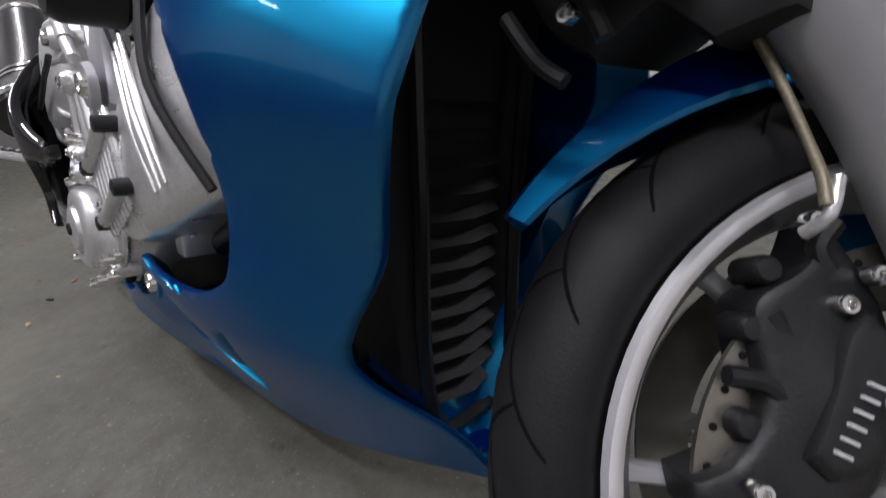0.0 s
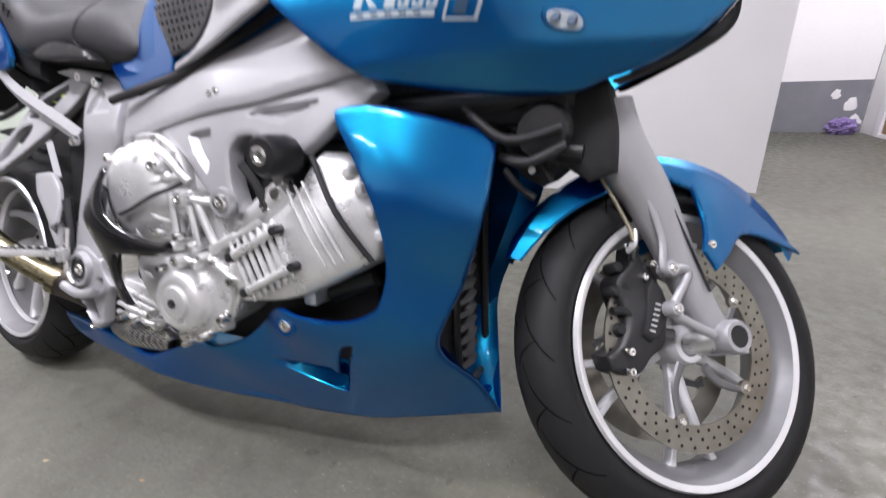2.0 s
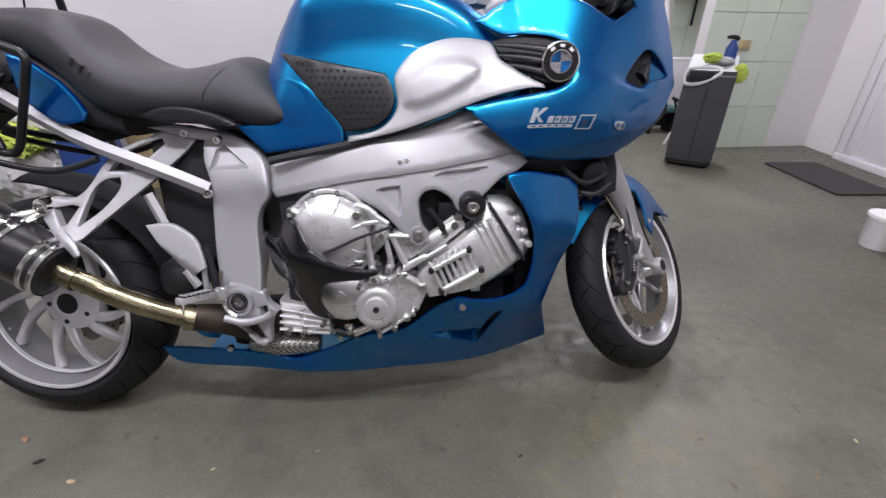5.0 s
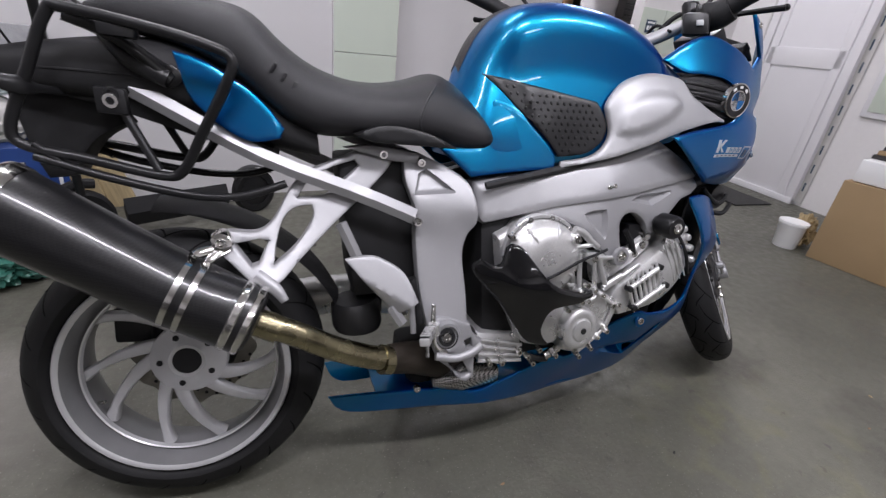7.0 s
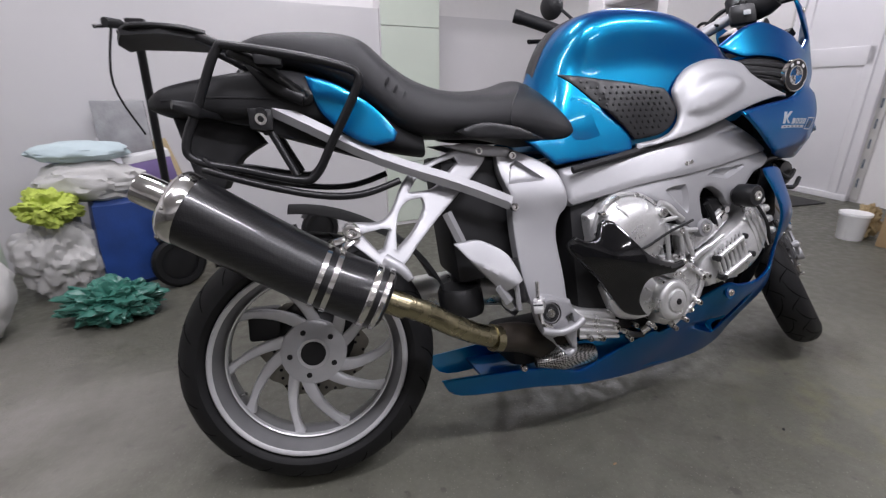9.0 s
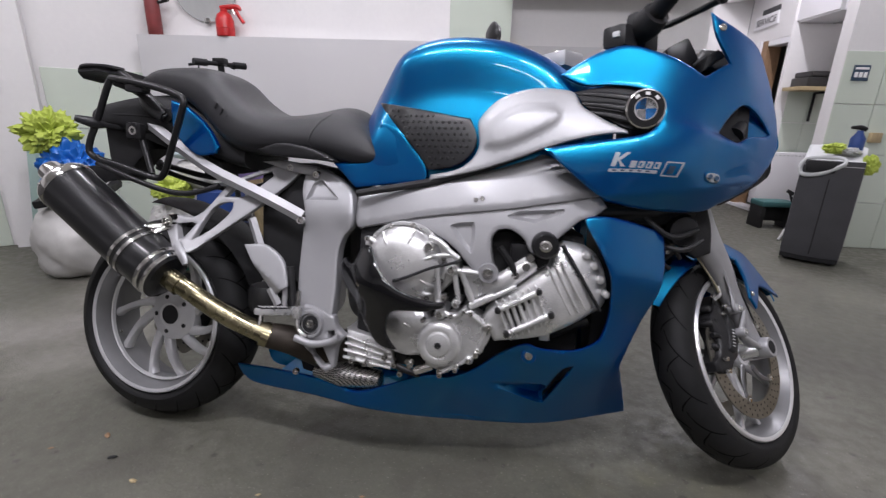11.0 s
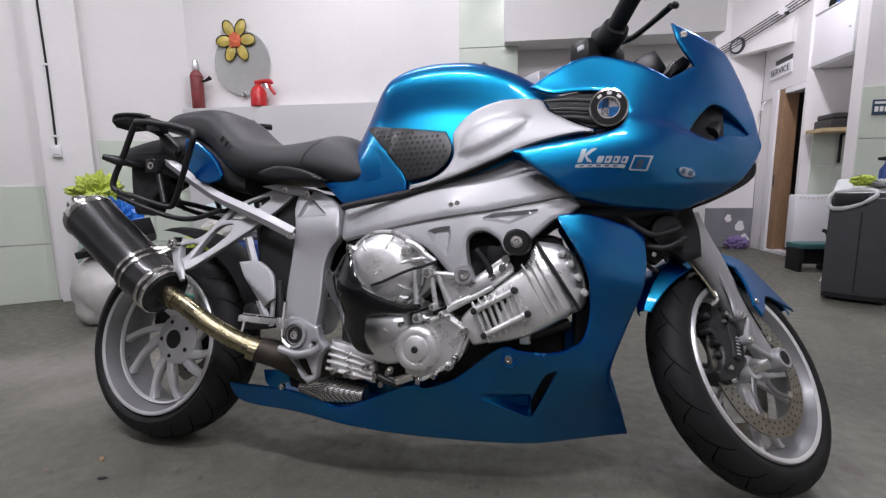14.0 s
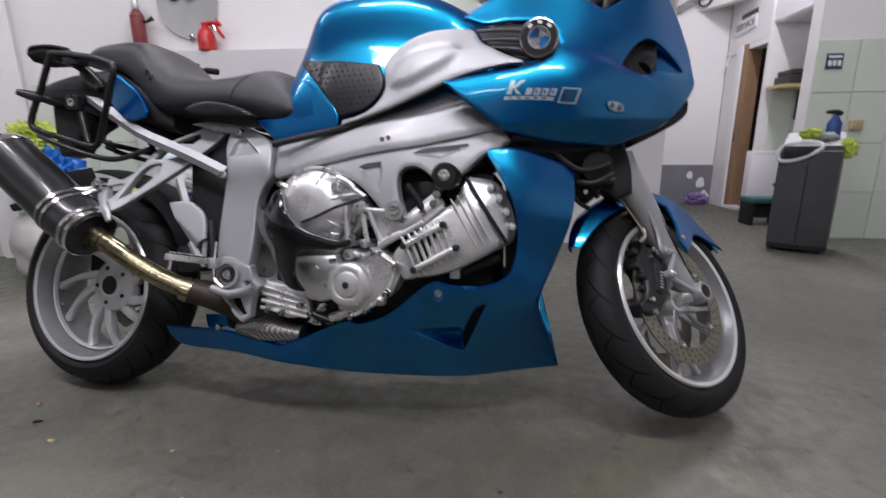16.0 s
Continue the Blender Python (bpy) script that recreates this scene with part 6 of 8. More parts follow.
front = part("front_wheel", lathe([(0.018, -0.040), (0.027, -0.040), (0.033, -0.028), (0.031, -0.018), (0.031, 0.018), (0.033, 0.028), (0.027, 0.040), (0.018, 0.040)], 36, closed=True), RIM, bike, "silver cast alloy front wheel turned to the left", loc=FRONT)
part("rim", wheel_rim(0.214, 0.094), RIM_SHADED, front, "silver rim barrel, coloured darker for the shade inside")
part("rim_edge", wheel_lip(0.214, 0.094), RIM_EDGE, front, "bright machined rim edge")
part("tyre", tyre_mesh(0.2785, 0.212, 0.054), RUBBER, front, "black front tyre with curved grooves")
tagged(part("tread_groove", tread(0.2785, 0.212, 0.054, 18, 0.34), GROOVE, front), kind="stuff")
fs = part("spoke", spoke_mesh(0.028, 0.196, 0.008, -0.004, -0.14, 0.022, 0.013, 0.018, power=1.0), RIM, front)
fs_twin = part("spoke", spoke_mesh(0.028, 0.196, 0.008, -0.004, 0.14, 0.022, 0.013, 0.018, power=1.0), RIM, front)
for i in range(5):
    for src, turn in ((fs, 5), (fs_twin, -5)):
        sp = src if i == 0 else new("spoke", src.data)
        sp.parent = front
        sp.matrix_basis = pose(0, 0, 0, 0, 72 * i + 20 + turn, 0)
for s in (-1, 1):
    y = 0.043 * s
    disc = part("brake_disc", lathe([(0.119, y - 0.0022), (0.159, y - 0.0022), (0.159, y + 0.0022), (0.119, y + 0.0022)], 64, closed=True), DISC, front, "drilled steel brake disc")
    holes = bmesh.new()
    for k in range(40):
        for r, off in ((0.127, 0), (0.139, 0.33), (0.151, 0.66)):
            a = 2 * math.pi * (k + off) / 40
            lathe([(0.0001, y + s * 0.0026), (0.0028, y + s * 0.0026)], 7, at=(r * math.cos(a), 0, r * math.sin(a)), bm=holes)
    tagged(part("drill_pattern", holes, DEEP, disc), kind="stuff")
    for k in range(5):
        a = 2 * math.pi * k / 5 + 0.55
        part("carrier_arm", tube([(0.038 * math.cos(a - 0.45), y * 1.04, 0.038 * math.sin(a - 0.45)), (0.072 * math.cos(a - 0.30), y * 1.02, 0.072 * math.sin(a - 0.30)), (0.104 * math.cos(a - 0.10), y, 0.104 * math.sin(a - 0.10)), (0.121 * math.cos(a), y, 0.121 * math.sin(a))], [0.009, 0.007, 0.0055, 0.007], 8, 4, flat=0.5), CARRIER, disc)
        part("disc_lug", lathe([(0.0002, y + s * 0.0030), (0.011, y + s * 0.0030), (0.012, y - s * 0.002)], 16, at=(0.117 * math.cos(a), 0, 0.117 * math.sin(a))), DISC, disc)
        part("carrier_bolt", lathe([(0.0002, y + s * 0.006), (0.004, y + s * 0.006), (0.0065, y + s * 0.004), (0.0065, y - s * 0.002)], 12, at=(0.118 * math.cos(a), 0, 0.118 * math.sin(a))), CHROME, disc)


def front_part(name, bm, mat, label="", smooth=True):
    return part(name, bm, mat, bike, label, smooth, loc=FRONT)


leg = [(-0.133, 0.372), (-0.116, 0.312), (-0.068, 0.242), (-0.028, 0.161), (0.003, 0.080), (0.042, 0.009)]
leg_y = [-0.098, -0.090, -0.078, -0.066, -0.060, -0.056]
fork = front_part("fork_leg", (tube([(x, y, z) for (x, z), y in zip(leg, leg_y)], [0.047, 0.048, 0.042, 0.035, 0.030, 0.024], 16, 6, flat=0.72)), SILVER, "silver cast telelever fork leg")
part("fork_seam", (tube([(x + 0.010, y - 0.0245, z) for (x, z), y in zip(leg[1:5], leg_y[1:5])], 0.0022, 6, 6)), GUNMETAL, fork)
ax, az = leg[-1]
part("axle_clamp", (lathe([(0.017, -0.094), (0.023, -0.094), (0.026, -0.089), (0.027, -0.045), (0.017, -0.045)], 28, closed=True, at=(ax, 0, az))), SILVER, fork)
part("axle_bore", lathe([(0.0002, -0.080), (0.018, -0.080), (0.018, -0.093)], 22, at=(ax, 0, az)), DEEP, fork)
part("axle", tube([(ax, -0.075, az), (0, -0.03, 0), (0, 0.08, 0)], 0.017, 14, 1), ALU, fork)
br = [(-0.122, 0.300), (-0.090, 0.240), (-0.066, 0.170), (-0.068, 0.123), (-0.055, 0.118), (-0.021, 0.111), (-0.061, 0.059), (-0.041, 0.040), (0.008, 0.015)]
link = front_part("caliper_bracket", tube([(x, y, z) for (x, z), y in zip(br, (-0.108, -0.098, -0.091, -0.087, -0.085, -0.085, -0.083, -0.083, -0.080))], [0.005, 0.0055, 0.006, 0.007, 0.008, 0.006, 0.008, 0.007, 0.008], 10, 5, flat=0.8), SILVER, "silver caliper bracket")
for k in (4, 6):
    part("bracket_boss", lathe([(0.006, -0.094), (0.010, -0.094), (0.012, -0.090), (0.012, -0.070)], 18, at=(br[k][0], 0, br[k][1])), SILVER, link)
    part("bracket_bolt", bolt((br[k][0], -0.093, br[k][1]), 0.0072, 0.004), CHROME, link)
cal = [(-0.090, 0.161), (-0.071, 0.134), (-0.054, 0.101), (-0.051, 0.052), (-0.069, 0.007), (-0.095, -0.008), (-0.116, -0.029), (-0.143, -0.029), (-0.159, -0.021), (-0.164, 0.000), (-0.139, 0.017), (-0.125, 0.051), (-0.131, 0.092), (-0.129, 0.112), (-0.102, 0.134)]
caliper = front_part("brake_caliper", sheet(cal, field([(-0.10, 0.14, -0.060), (-0.08, 0.06, -0.072), (-0.13, -0.01, -0.060), (-0.10, 0.0, -0.066), (-0.12, 0.06, -0.060), (-0.06, 0.06, -0.060)]), 0.035, 0.006, 0.010), GUNMETAL, "black four-piston brake caliper")
hump = [(-0.078, 0.109), (-0.062, 0.088), (-0.060, 0.054), (-0.076, 0.023), (-0.098, 0.013), (-0.110, 0.024), (-0.098, 0.060), (-0.090, 0.092)]
part("caliper_face", sheet(hump, flat_lat(-0.074), 0.012, 0.006, 0.010), GUNMETAL, caliper)
for (x, z) in [(-0.069, 0.129), (-0.087, 0.111), (-0.133, 0.004), (-0.137, -0.024), (-0.104, 0.158)]:
    part("caliper_bolt", bolt((x, -0.066, z), 0.0062, 0.005), CHROME, caliper)
for k in range(6):
    x, z = -0.096 + 0.0036 * k, 0.030 + 0.0075 * k
    part("lettering_bar", box(-0.0045, 0.0045, -0.0765, -0.0735, -0.0011, 0.0011, 0, m=Matrix.Translation((x, 0, z)) @ pose(0, 0, 0, 0, 20, 0)), BIN_LIGHT, caliper, smooth=False)
for p in ([(-0.121, 0.103), (-0.110, 0.089), (-0.101, 0.098)], [(-0.146, 0.064), (-0.125, 0.062), (-0.114, 0.053)], [(-0.084, 0.160), (-0.094, 0.144), (-0.088, 0.131)]):
    part("caliper_lug", tube([(x, -0.056, z) for x, z in p], 0.0065, 8, 3), GUNMETAL, caliper)
for x, z in [(-0.130, 0.093), (-0.133, 0.036), (-0.122, 0.129)]:
    part("piston_cap", lathe([(0.0002, -0.058), (0.007, -0.057), (0.0095, -0.053), (0.0095, -0.03)], 18, at=(x, 0, z)), GUNMETAL, caliper)
line = [(-0.111, -0.085, 0.163), (-0.112, -0.083, 0.180), (-0.117, -0.080, 0.200), (-0.126, -0.076, 0.230), (-0.138, -0.072, 0.262), (-0.152, -0.069, 0.290), (-0.168, -0.064, 0.318)]
front_part("brake_hose", tube(line, [0.0036, 0.0033, 0.0030, 0.0030, 0.0030, 0.0030, 0.0030], 10, 7), HOSE, "braided brake hose")
front_part("hose_fitting", tube([(-0.112, -0.070, 0.150), (-0.109, -0.084, 0.158), (-0.103, -0.083, 0.180)], [0.0042, 0.0038, 0.0036], 10, 3), ALU, "steel hose fitting")


def fender_shell(a0, a1, r, half, drop, n=26):
    """A curved mudguard over the tyre between two angles, with its sides turned down."""
    own = bmesh.new()
    rows = []
    for i in range(n + 1):
        t = i / n
        a = a0 + (a1 - a0) * t
        w = half * (0.62 + 0.38 * math.sin(math.pi * min(1, t * 1.25 + 0.12)) ** 0.7) if t < 0.72 else half * (1 - 0.72 * ((t - 0.72) / 0.28) ** 1.6)
        row = []
        for s in (-1, -0.93, -0.62, -0.4, 0, 0.4, 0.62, 0.93, 1):
            rr = r + 0.004 * (1 - abs(s)) - drop * (1 - 0.75 * max(0, (t - 0.70) / 0.30)) * max(0, abs(s) - 0.62) / 0.38
            row.append((Vector((rr * math.cos(a), w * s, rr * math.sin(a))), Vector(((rr - 0.004) * math.cos(a), w * s * 0.96, (rr - 0.004) * math.sin(a)))))
        rows.append(row)
    outer = [[own.verts.new(p) for p, _ in row] for row in rows]
    inner = [[own.verts.new(q) for _, q in row] for row in rows]
    for g, flip in ((outer, False), (inner, True)):
        for a, b in zip(g, g[1:]):
            for j in range(8):
                f = (a[j], a[j + 1], b[j + 1], b[j])
                own.faces.new(f[::-1] if flip else f)
    for i in range(n):
        for j in (0, 8):
            own.faces.new((outer[i][j], outer[i + 1][j], inner[i + 1][j], inner[i][j]))
    for i in (0, n):
        for j in range(8):
            own.faces.new((outer[i][j], outer[i][j + 1], inner[i][j + 1], inner[i][j]))
    return own


fender = front_part("front_fender", fender_shell(radians(27), radians(150), 0.318, 0.060, 0.044), BLUE, "metallic blue front mudguard")
stay = [(0.270, 0.133), (0.173, 0.161), (0.108, 0.166), (0.055, 0.131), (0.021, 0.110), (0.003, 0.140), (0.018, 0.184), (0.015, 0.243), (-0.041, 0.270), (-0.059, 0.295), (0.073, 0.274), (0.155, 0.223)]
part("fender_stay", mirror(sheet(stay, field([(0.25, 0.15, -0.055), (0.14, 0.17, -0.074), (0.05, 0.10, -0.096), (0.04, 0.25, -0.086), (0.01, 0.29, -0.076), (0.15, 0.27, -0.062)]), 0.004, 0.003, 0.012)), BLUE, fender)
fx, fz = [(0.019, 0.150)][0]
part("stay_screw", bolt((fx, -0.097, fz), 0.007, 0.005), CHROME, fender)
# steering parts above the wheel
part("wishbone", mirror(tube([(1.12, -0.07, 0.62), (1.24, -0.065, 0.63), (1.36, -0.045, 0.645)], [0.02, 0.018, 0.022], 12, 4)), GUNMETAL, bike)
part("steering_head", box(1.14, 1.36, -0.07, 0.07, 0.60, 0.70, 0.02), DEEP, bike)
part("oil_cooler_hose", tube([(1.29, -0.10, 0.565), (1.33, -0.12, 0.56), (1.37, -0.11, 0.58)], 0.006, 8, 5), PLASTIC, bike)
# added box that keeps the bright wall from showing through the gap
part("steering_gap_filler", box(1.20, 1.37, 0.03, 0.11, 0.56, 0.70, 0.02), PLASTIC, bike, "black box added to close the gap beside the steering head")
part("horn", lathe([(0.0002, -0.02), (0.03, -0.018), (0.036, 0.0), (0.030, 0.02), (0.0002, 0.02)], 24, at=(1.335, -0.075, 0.595)), PLASTIC_SMOOTH, bike)

# black filler plate, outlined from the camera's view of the dark steering gap
block = [(1.225, 0.670), (1.320, 0.666), (1.398, 0.660), (1.419, 0.600), (1.425, 0.543), (1.390, 0.529), (1.358, 0.549), (1.328, 0.521), (1.289, 0.542), (1.258, 0.591)]
steer = part("steering_filler", sheet(block, flat_lat(-0.03), 0.11, 0.012, 0.012), DEEP, bike, "black filler plate in place of the steering linkage under the fairing")
for q in ([(1.255, 0.632), (1.297, 0.595), (1.353, 0.553)], [(1.283, 0.545), (1.308, 0.521), (1.328, 0.510)], [(1.307, 0.579), (1.336, 0.547), (1.347, 0.532)]):
    part("hose", tube([(x, -0.055, z) for x, z in q], 0.005, 8, 5), PLASTIC, steer)
for x, z in [(1.339, 0.604), (1.346, 0.593), (1.319, 0.546)]:
    part("bolt", bolt((x, -0.046, z), 0.006, 0.006), CHROME, steer)
part("wishbone_arm", tube([(x, -0.04, z) for x, z in [(1.283, 0.585), (1.328, 0.575), (1.381, 0.570)]], 0.011, 10, 4), GUNMETAL, steer)
part("wiring_loom", tube([(1.24, -0.11, 0.62), (1.30, -0.12, 0.585), (1.36, -0.10, 0.60)], 0.006, 8, 5), PLASTIC, bike)


# ---- the garage ----
def wall(name, p0, p1, z0, z1, thick, mat, label="", shift=0.0, kind="structure", parent=None):
    """An upright slab from p0 to p1; its thickness lies to the left of the way."""
    a, b = Vector((*p0, 0)), Vector((*p1, 0))
    e = (b - a).normalized()
    n = Vector((-e.y, e.x, 0))
    own = bmesh.new()
    q = [a + n * shift, b + n * shift, b + n * (shift + thick), a + n * (shift + thick)]
    lo = [own.verts.new((p.x, p.y, z0)) for p in q]
    hi = [own.verts.new((p.x, p.y, z1)) for p in q]
    own.faces.new(lo[::-1])
    own.faces.new(hi)
    for i in range(4):
        own.faces.new((lo[i], lo[(i + 1) % 4], hi[(i + 1) % 4], hi[i]))
    if kind == "structure":
        return tagged(obj(name, own, mat, smooth=False), label, kind=kind)
    return obj(name, own, mat, parent, label, smooth=False)


def on_wall(p0, p1, s, z, out=0.0):
    """The pose of a thing on a wall, s metres along it, out from its face (the face looks to the right of the way)."""
    a, b = Vector((*p0, 0)), Vector((*p1, 0))
    e = (b - a).normalized()
    p = a + e * s + Vector((e.y, -e.x, 0)) * out
    return pose(p.x, p.y, z, 0, 0, math.degrees(math.atan2(e.y, e.x)))


def tiles(host, p0, p1, s0, s1, z0, z1, wide, high, out=0.008, gap=0.004, mat=TILE):
    """Single glazed tiles, each an object, on a wall's face."""
    cols, rows = max(1, round((s1 - s0) / wide)), max(1, round((z1 - z0) / high))
    w, h = (s1 - s0) / cols, (z1 - z0) / rows
    me = None
    for i in range(cols):
        for j in range(rows):
            if me is None:
                ob = obj("tile", box(gap / 2, w - gap / 2, -out, 0, gap / 2, h - gap / 2, 0.0015, segments=1), mat, host, smooth=False)
                me = ob.data
            else:
                ob = new("tile", me)
                ob.parent = host
            ob.matrix_basis = on_wall(p0, p1, s0 + i * w, z0 + j * h)


def blob(size, seed, rough=0.25, freq=2.2, sub=4, flat=0.0, sharp=False):
    """A lumpy, creased bag or heap of cloth, standing on z = 0."""
    own = bmesh.new()
    bmesh.ops.create_icosphere(own, subdivisions=sub, radius=1.0)
    off = Vector((seed * 3.1, seed * 1.7, seed * 0.9))
    for v in own.verts:
        n = v.co.normalized()
        d = noise.noise(n * freq + off) * rough + noise.noise(n * freq * 3.1 + off) * rough * 0.45
        d -= abs(noise.noise(n * freq * 2.0 - off)) * rough * (0.9 if sharp else 0.3)
        c = n * (1 + d)
        c.z = max(c.z, -0.82)
        v.co = Vector((c.x * size[0], c.y * size[1], (c.z + 0.82) * size[2] / 1.82))
    return own


floor_bm = bmesh.new()
bmesh.ops.create_grid(floor_bm, x_segments=60, y_segments=60, size=1)
for v in floor_bm.verts:
    v.co = Vector((v.co.x * 6 + 0.5, v.co.y * 6 + 1.5, 0))
tagged(obj("floor", floor_bm, CONCRETE, smooth=False), "bare stained concrete garage floor", kind="structure")
tagged(obj("ceiling", box(-5.6, 6.6, -4.6, 7.6, CEILING, CEILING + 0.15, 0), WALL, smooth=False), "white plastered ceiling", kind="structure")
SETTING = ROOM
K0, K1, K2 = (-2.9, 0.55), (-1.38, 1.79), (2.05, 2.16)
wall("wall_north", K1, K2, 0, CEILING, 0.2, WALL, "white limewashed wall")
wall("wall_return", K2, (1.99, 5.2), 0, CEILING, 0.2, WALL, "white wall return")
west = wall("wall_west", K0, K1, 0, CEILING, 0.2, WALL, "white limewashed wall")
# unseen walls closing the room, two-toned to shape what paint and mirror reflect
wall("wall_side", (-2.95, -4), K0, 1.35, CEILING, 0.2, WALL, "white limewashed wall")
wall("unseen_side_base", (-2.95, -4), K0, 0, 1.35, 0.2, UNSEEN_GREY, "unseen grey wall base, added to dim reflections")
wall("wall_south", (5, -3.8), (-3, -4), 1.30, CEILING, 0.2, WALL, "white limewashed wall")
wall("unseen_south_base", (5, -3.8), (-3, -4), 0, 1.30, 0.2, UNSEEN_GREY, "unseen grey wall base, added to dim reflections")
SETTING = HERE
D0, D1 = (4.10, 3.05), (4.15, -3.9)
wall("wall_east", D0, D1, 0, CEILING, 0.2, WALL, "white limewashed wall")
SETTING = ROOM
F0, F1 = (1.9, 4.32), (3.235, 4.36)
wall("wall_far", F0, F1, 0, CEILING, 0.2, WALL, "white limewashed far wall")
Q0, Q1 = (3.235, 4.35), (3.305, 3.71)
wall("wall_door_post", Q0, (3.258, 4.14), 0, CEILING, 0.12, WALL, "white wall beside the doorway")
wall("wall_door_lintel", (3.258, 4.14), Q1, 1.49, CEILING, 0.12, WALL, "white wall over the doorway")
wall("wall_passage", (4.4, 5.2), (4.3, 2.5), 0, CEILING, 0.2, WALL, "white limewashed wall")
P0, P1 = (3.00, 2.44), (4.4, 2.52)
pillar = wall("pillar", P0, P1, 0, CEILING, 0.10, WALL, "white pillar with pale green tiles")
R0, R1 = (3.31, 3.70), (4.4, 3.74)
recess = wall("wall_recess", R0, R1, 0, 1.58, 0.03, WALL, "white recess wall with pale tiles")

# dado and tiled pilasters
DADO = material("white_tiled_dado", (0.62, 0.61, 0.615), 0.4, stain=0.3, stain_scale=2.0, dark=0.85)
wall("dado_north", K1, (0.498, 1.993), 0, 1.18, 0.105, DADO, "greyish white wall base with a ledge", shift=-0.105)
wall("dado_east", (0.862, 2.032), K2, 0, 1.18, 0.012, DADO, "greyish white dado", shift=-0.012)
strip_n = wall("pilaster_north", (0.50, 1.993), (0.86, 2.032), 0, 2.2, 0.12, WALL, "tiled pilaster", shift=-0.12)
tiles(strip_n, (0.513, 1.874), (0.871, 1.913), 0.0, 0.36, 0.02, 2.18, 0.36, 0.36)
wall("beam_north", (0.80, 1.80), (2.02, 1.93), 1.46, 2.25, 0.20, WALL, "white boxed beam")
wall("pilaster_west", (-2.02, 1.262), (-1.83, 1.417), 0, CEILING, 0.07, WALL, "white pilaster", shift=-0.07)
WLEN = math.hypot(K1[0] - K0[0], K1[1] - K0[1])
tiles(west, K0, K1, 1.40, WLEN - 0.02, 0.0, 0.98, 0.27, 0.33)
tiles(west, K0, K1, 0.5, 1.10, 0.0, 0.70, 0.30, 0.35)
tiles(pillar, P0, P1, 0.0, 0.75, 0.0, 1.22, 0.25, 0.30)
tiles(recess, R0, R1, 0.08, 1.2, 0.0, 1.06, 0.18, 0.26)
# chipped dado at the far end
wall("dado_far", (2.0, 4.323), (3.23, 4.360), 0, 0.40, 0.008, GREY_DADO, "chipped grey painted dado", shift=-0.008)
for k, (s, z, r) in enumerate(((1.00, 0.29, 0.030), (1.12, 0.21, 0.040), (1.17, 0.07, 0.045))):
    chip = blob((r, 0.003, r * 2.4), 5 + k, 0.40, 1.9, 4)
    tagged(obj("plaster_chip", chip, WALL, loc=on_wall((2.0, 4.323), (3.23, 4.36), s, z - r, 0.010)), kind="structure")

# doorway at the far end
door_1 = tagged(obj("door_1", box(0.21, 0.28, -0.02, 0.12, 0, 1.49, 0.004), DOOR_WHITE, smooth=False, loc=on_wall(Q0, Q1, 0, 0)), "white painted door frame post", kind="structure")
part("door_jamb", box(0.28, 0.36, 0.0, 0.13, 0, 1.49, 0.004), WOOD, door_1, "bare wooden jamb", smooth=False)
part("door_head", box(0.36, 0.64, 0.0, 0.12, 1.44, 1.488, 0.004), DOOR_WHITE, door_1, smooth=False)
part("hinge", box(0.30, 0.315, -0.006, 0.004, 0.62, 0.72, 0.002), BIN, door_1, smooth=False)
part("threshold", box(0.28, 0.64, -0.015, 0.1, 0, 0.03, 0.004), DOOR_WHITE, door_1, smooth=False)
# slab behind the opening, coloured dark in place of an unlit room
tagged(obj("doorway_backing", box(3.60, 3.66, 3.75, 4.6, 0, 1.6, 0), DOORWAY_SHADE, smooth=False), "dark panel standing in for the unlit room behind the doorway", kind="structure")

# entrance door in the east wall
SETTING = HERE
door_2 = tagged(obj("door_2", box(0.68, 1.33, -0.035, 0.01, 0.03, 2.02, 0.006), DOOR_WHITE, loc=on_wall(D0, D1, 0, 0)), "closed white plastic entrance door", kind="structure")
for x0, x1 in ((0.61, 0.68), (1.33, 1.40)):
    part("door_frame", box(x0, x1, -0.05, 0.01, 0, 2.09, 0.006), DOOR_WHITE, door_2)
part("door_frame", box(0.61, 1.40, -0.05, 0.01, 2.02, 2.09, 0.006), DOOR_WHITE, door_2)
part("sill", box(0.61, 1.40, -0.055, 0.01, 0.0, 0.05, 0.006), DOOR_WHITE, door_2)
part("door_rail", box(0.70, 1.31, -0.048, -0.03, 1.02, 1.16, 0.008), DOOR_WHITE, door_2)
for x0, x1 in ((0.69, 0.76), (1.25, 1.32)):
    part("door_stile", box(x0, x1, -0.048, -0.03, 0.05, 2.0, 0.008), DOOR_WHITE, door_2)
for x0, x1, low in ((0.56, 0.61, 0.15), (1.40, 1.46, 0.12)):
    part("tape", box(x0, x1, -0.012, -0.004, 0.02, 2.05, 0.002), SACK, door_2, "printed white sealing tape")
    for k in range(12):
        part("print_bar", box(x0 + 0.02, x0 + 0.032, -0.0135, -0.0115, low + 0.15 * k, low + 0.07 + 0.15 * k, 0), DECAL_DARK, door_2, smooth=False)
win = tagged(obj("window_1", box(1.56, 2.6, -0.02, 0.01, 0.74, 1.9, 0.004), DOOR_WHITE, loc=on_wall(D0, D1, 0, 0)), "frosted greenish window beside the door", kind="structure")
part("pane", box(1.60, 2.56, -0.026, -0.018, 0.78, 1.86, 0.002), TILE, win, "greenish frosted pane")

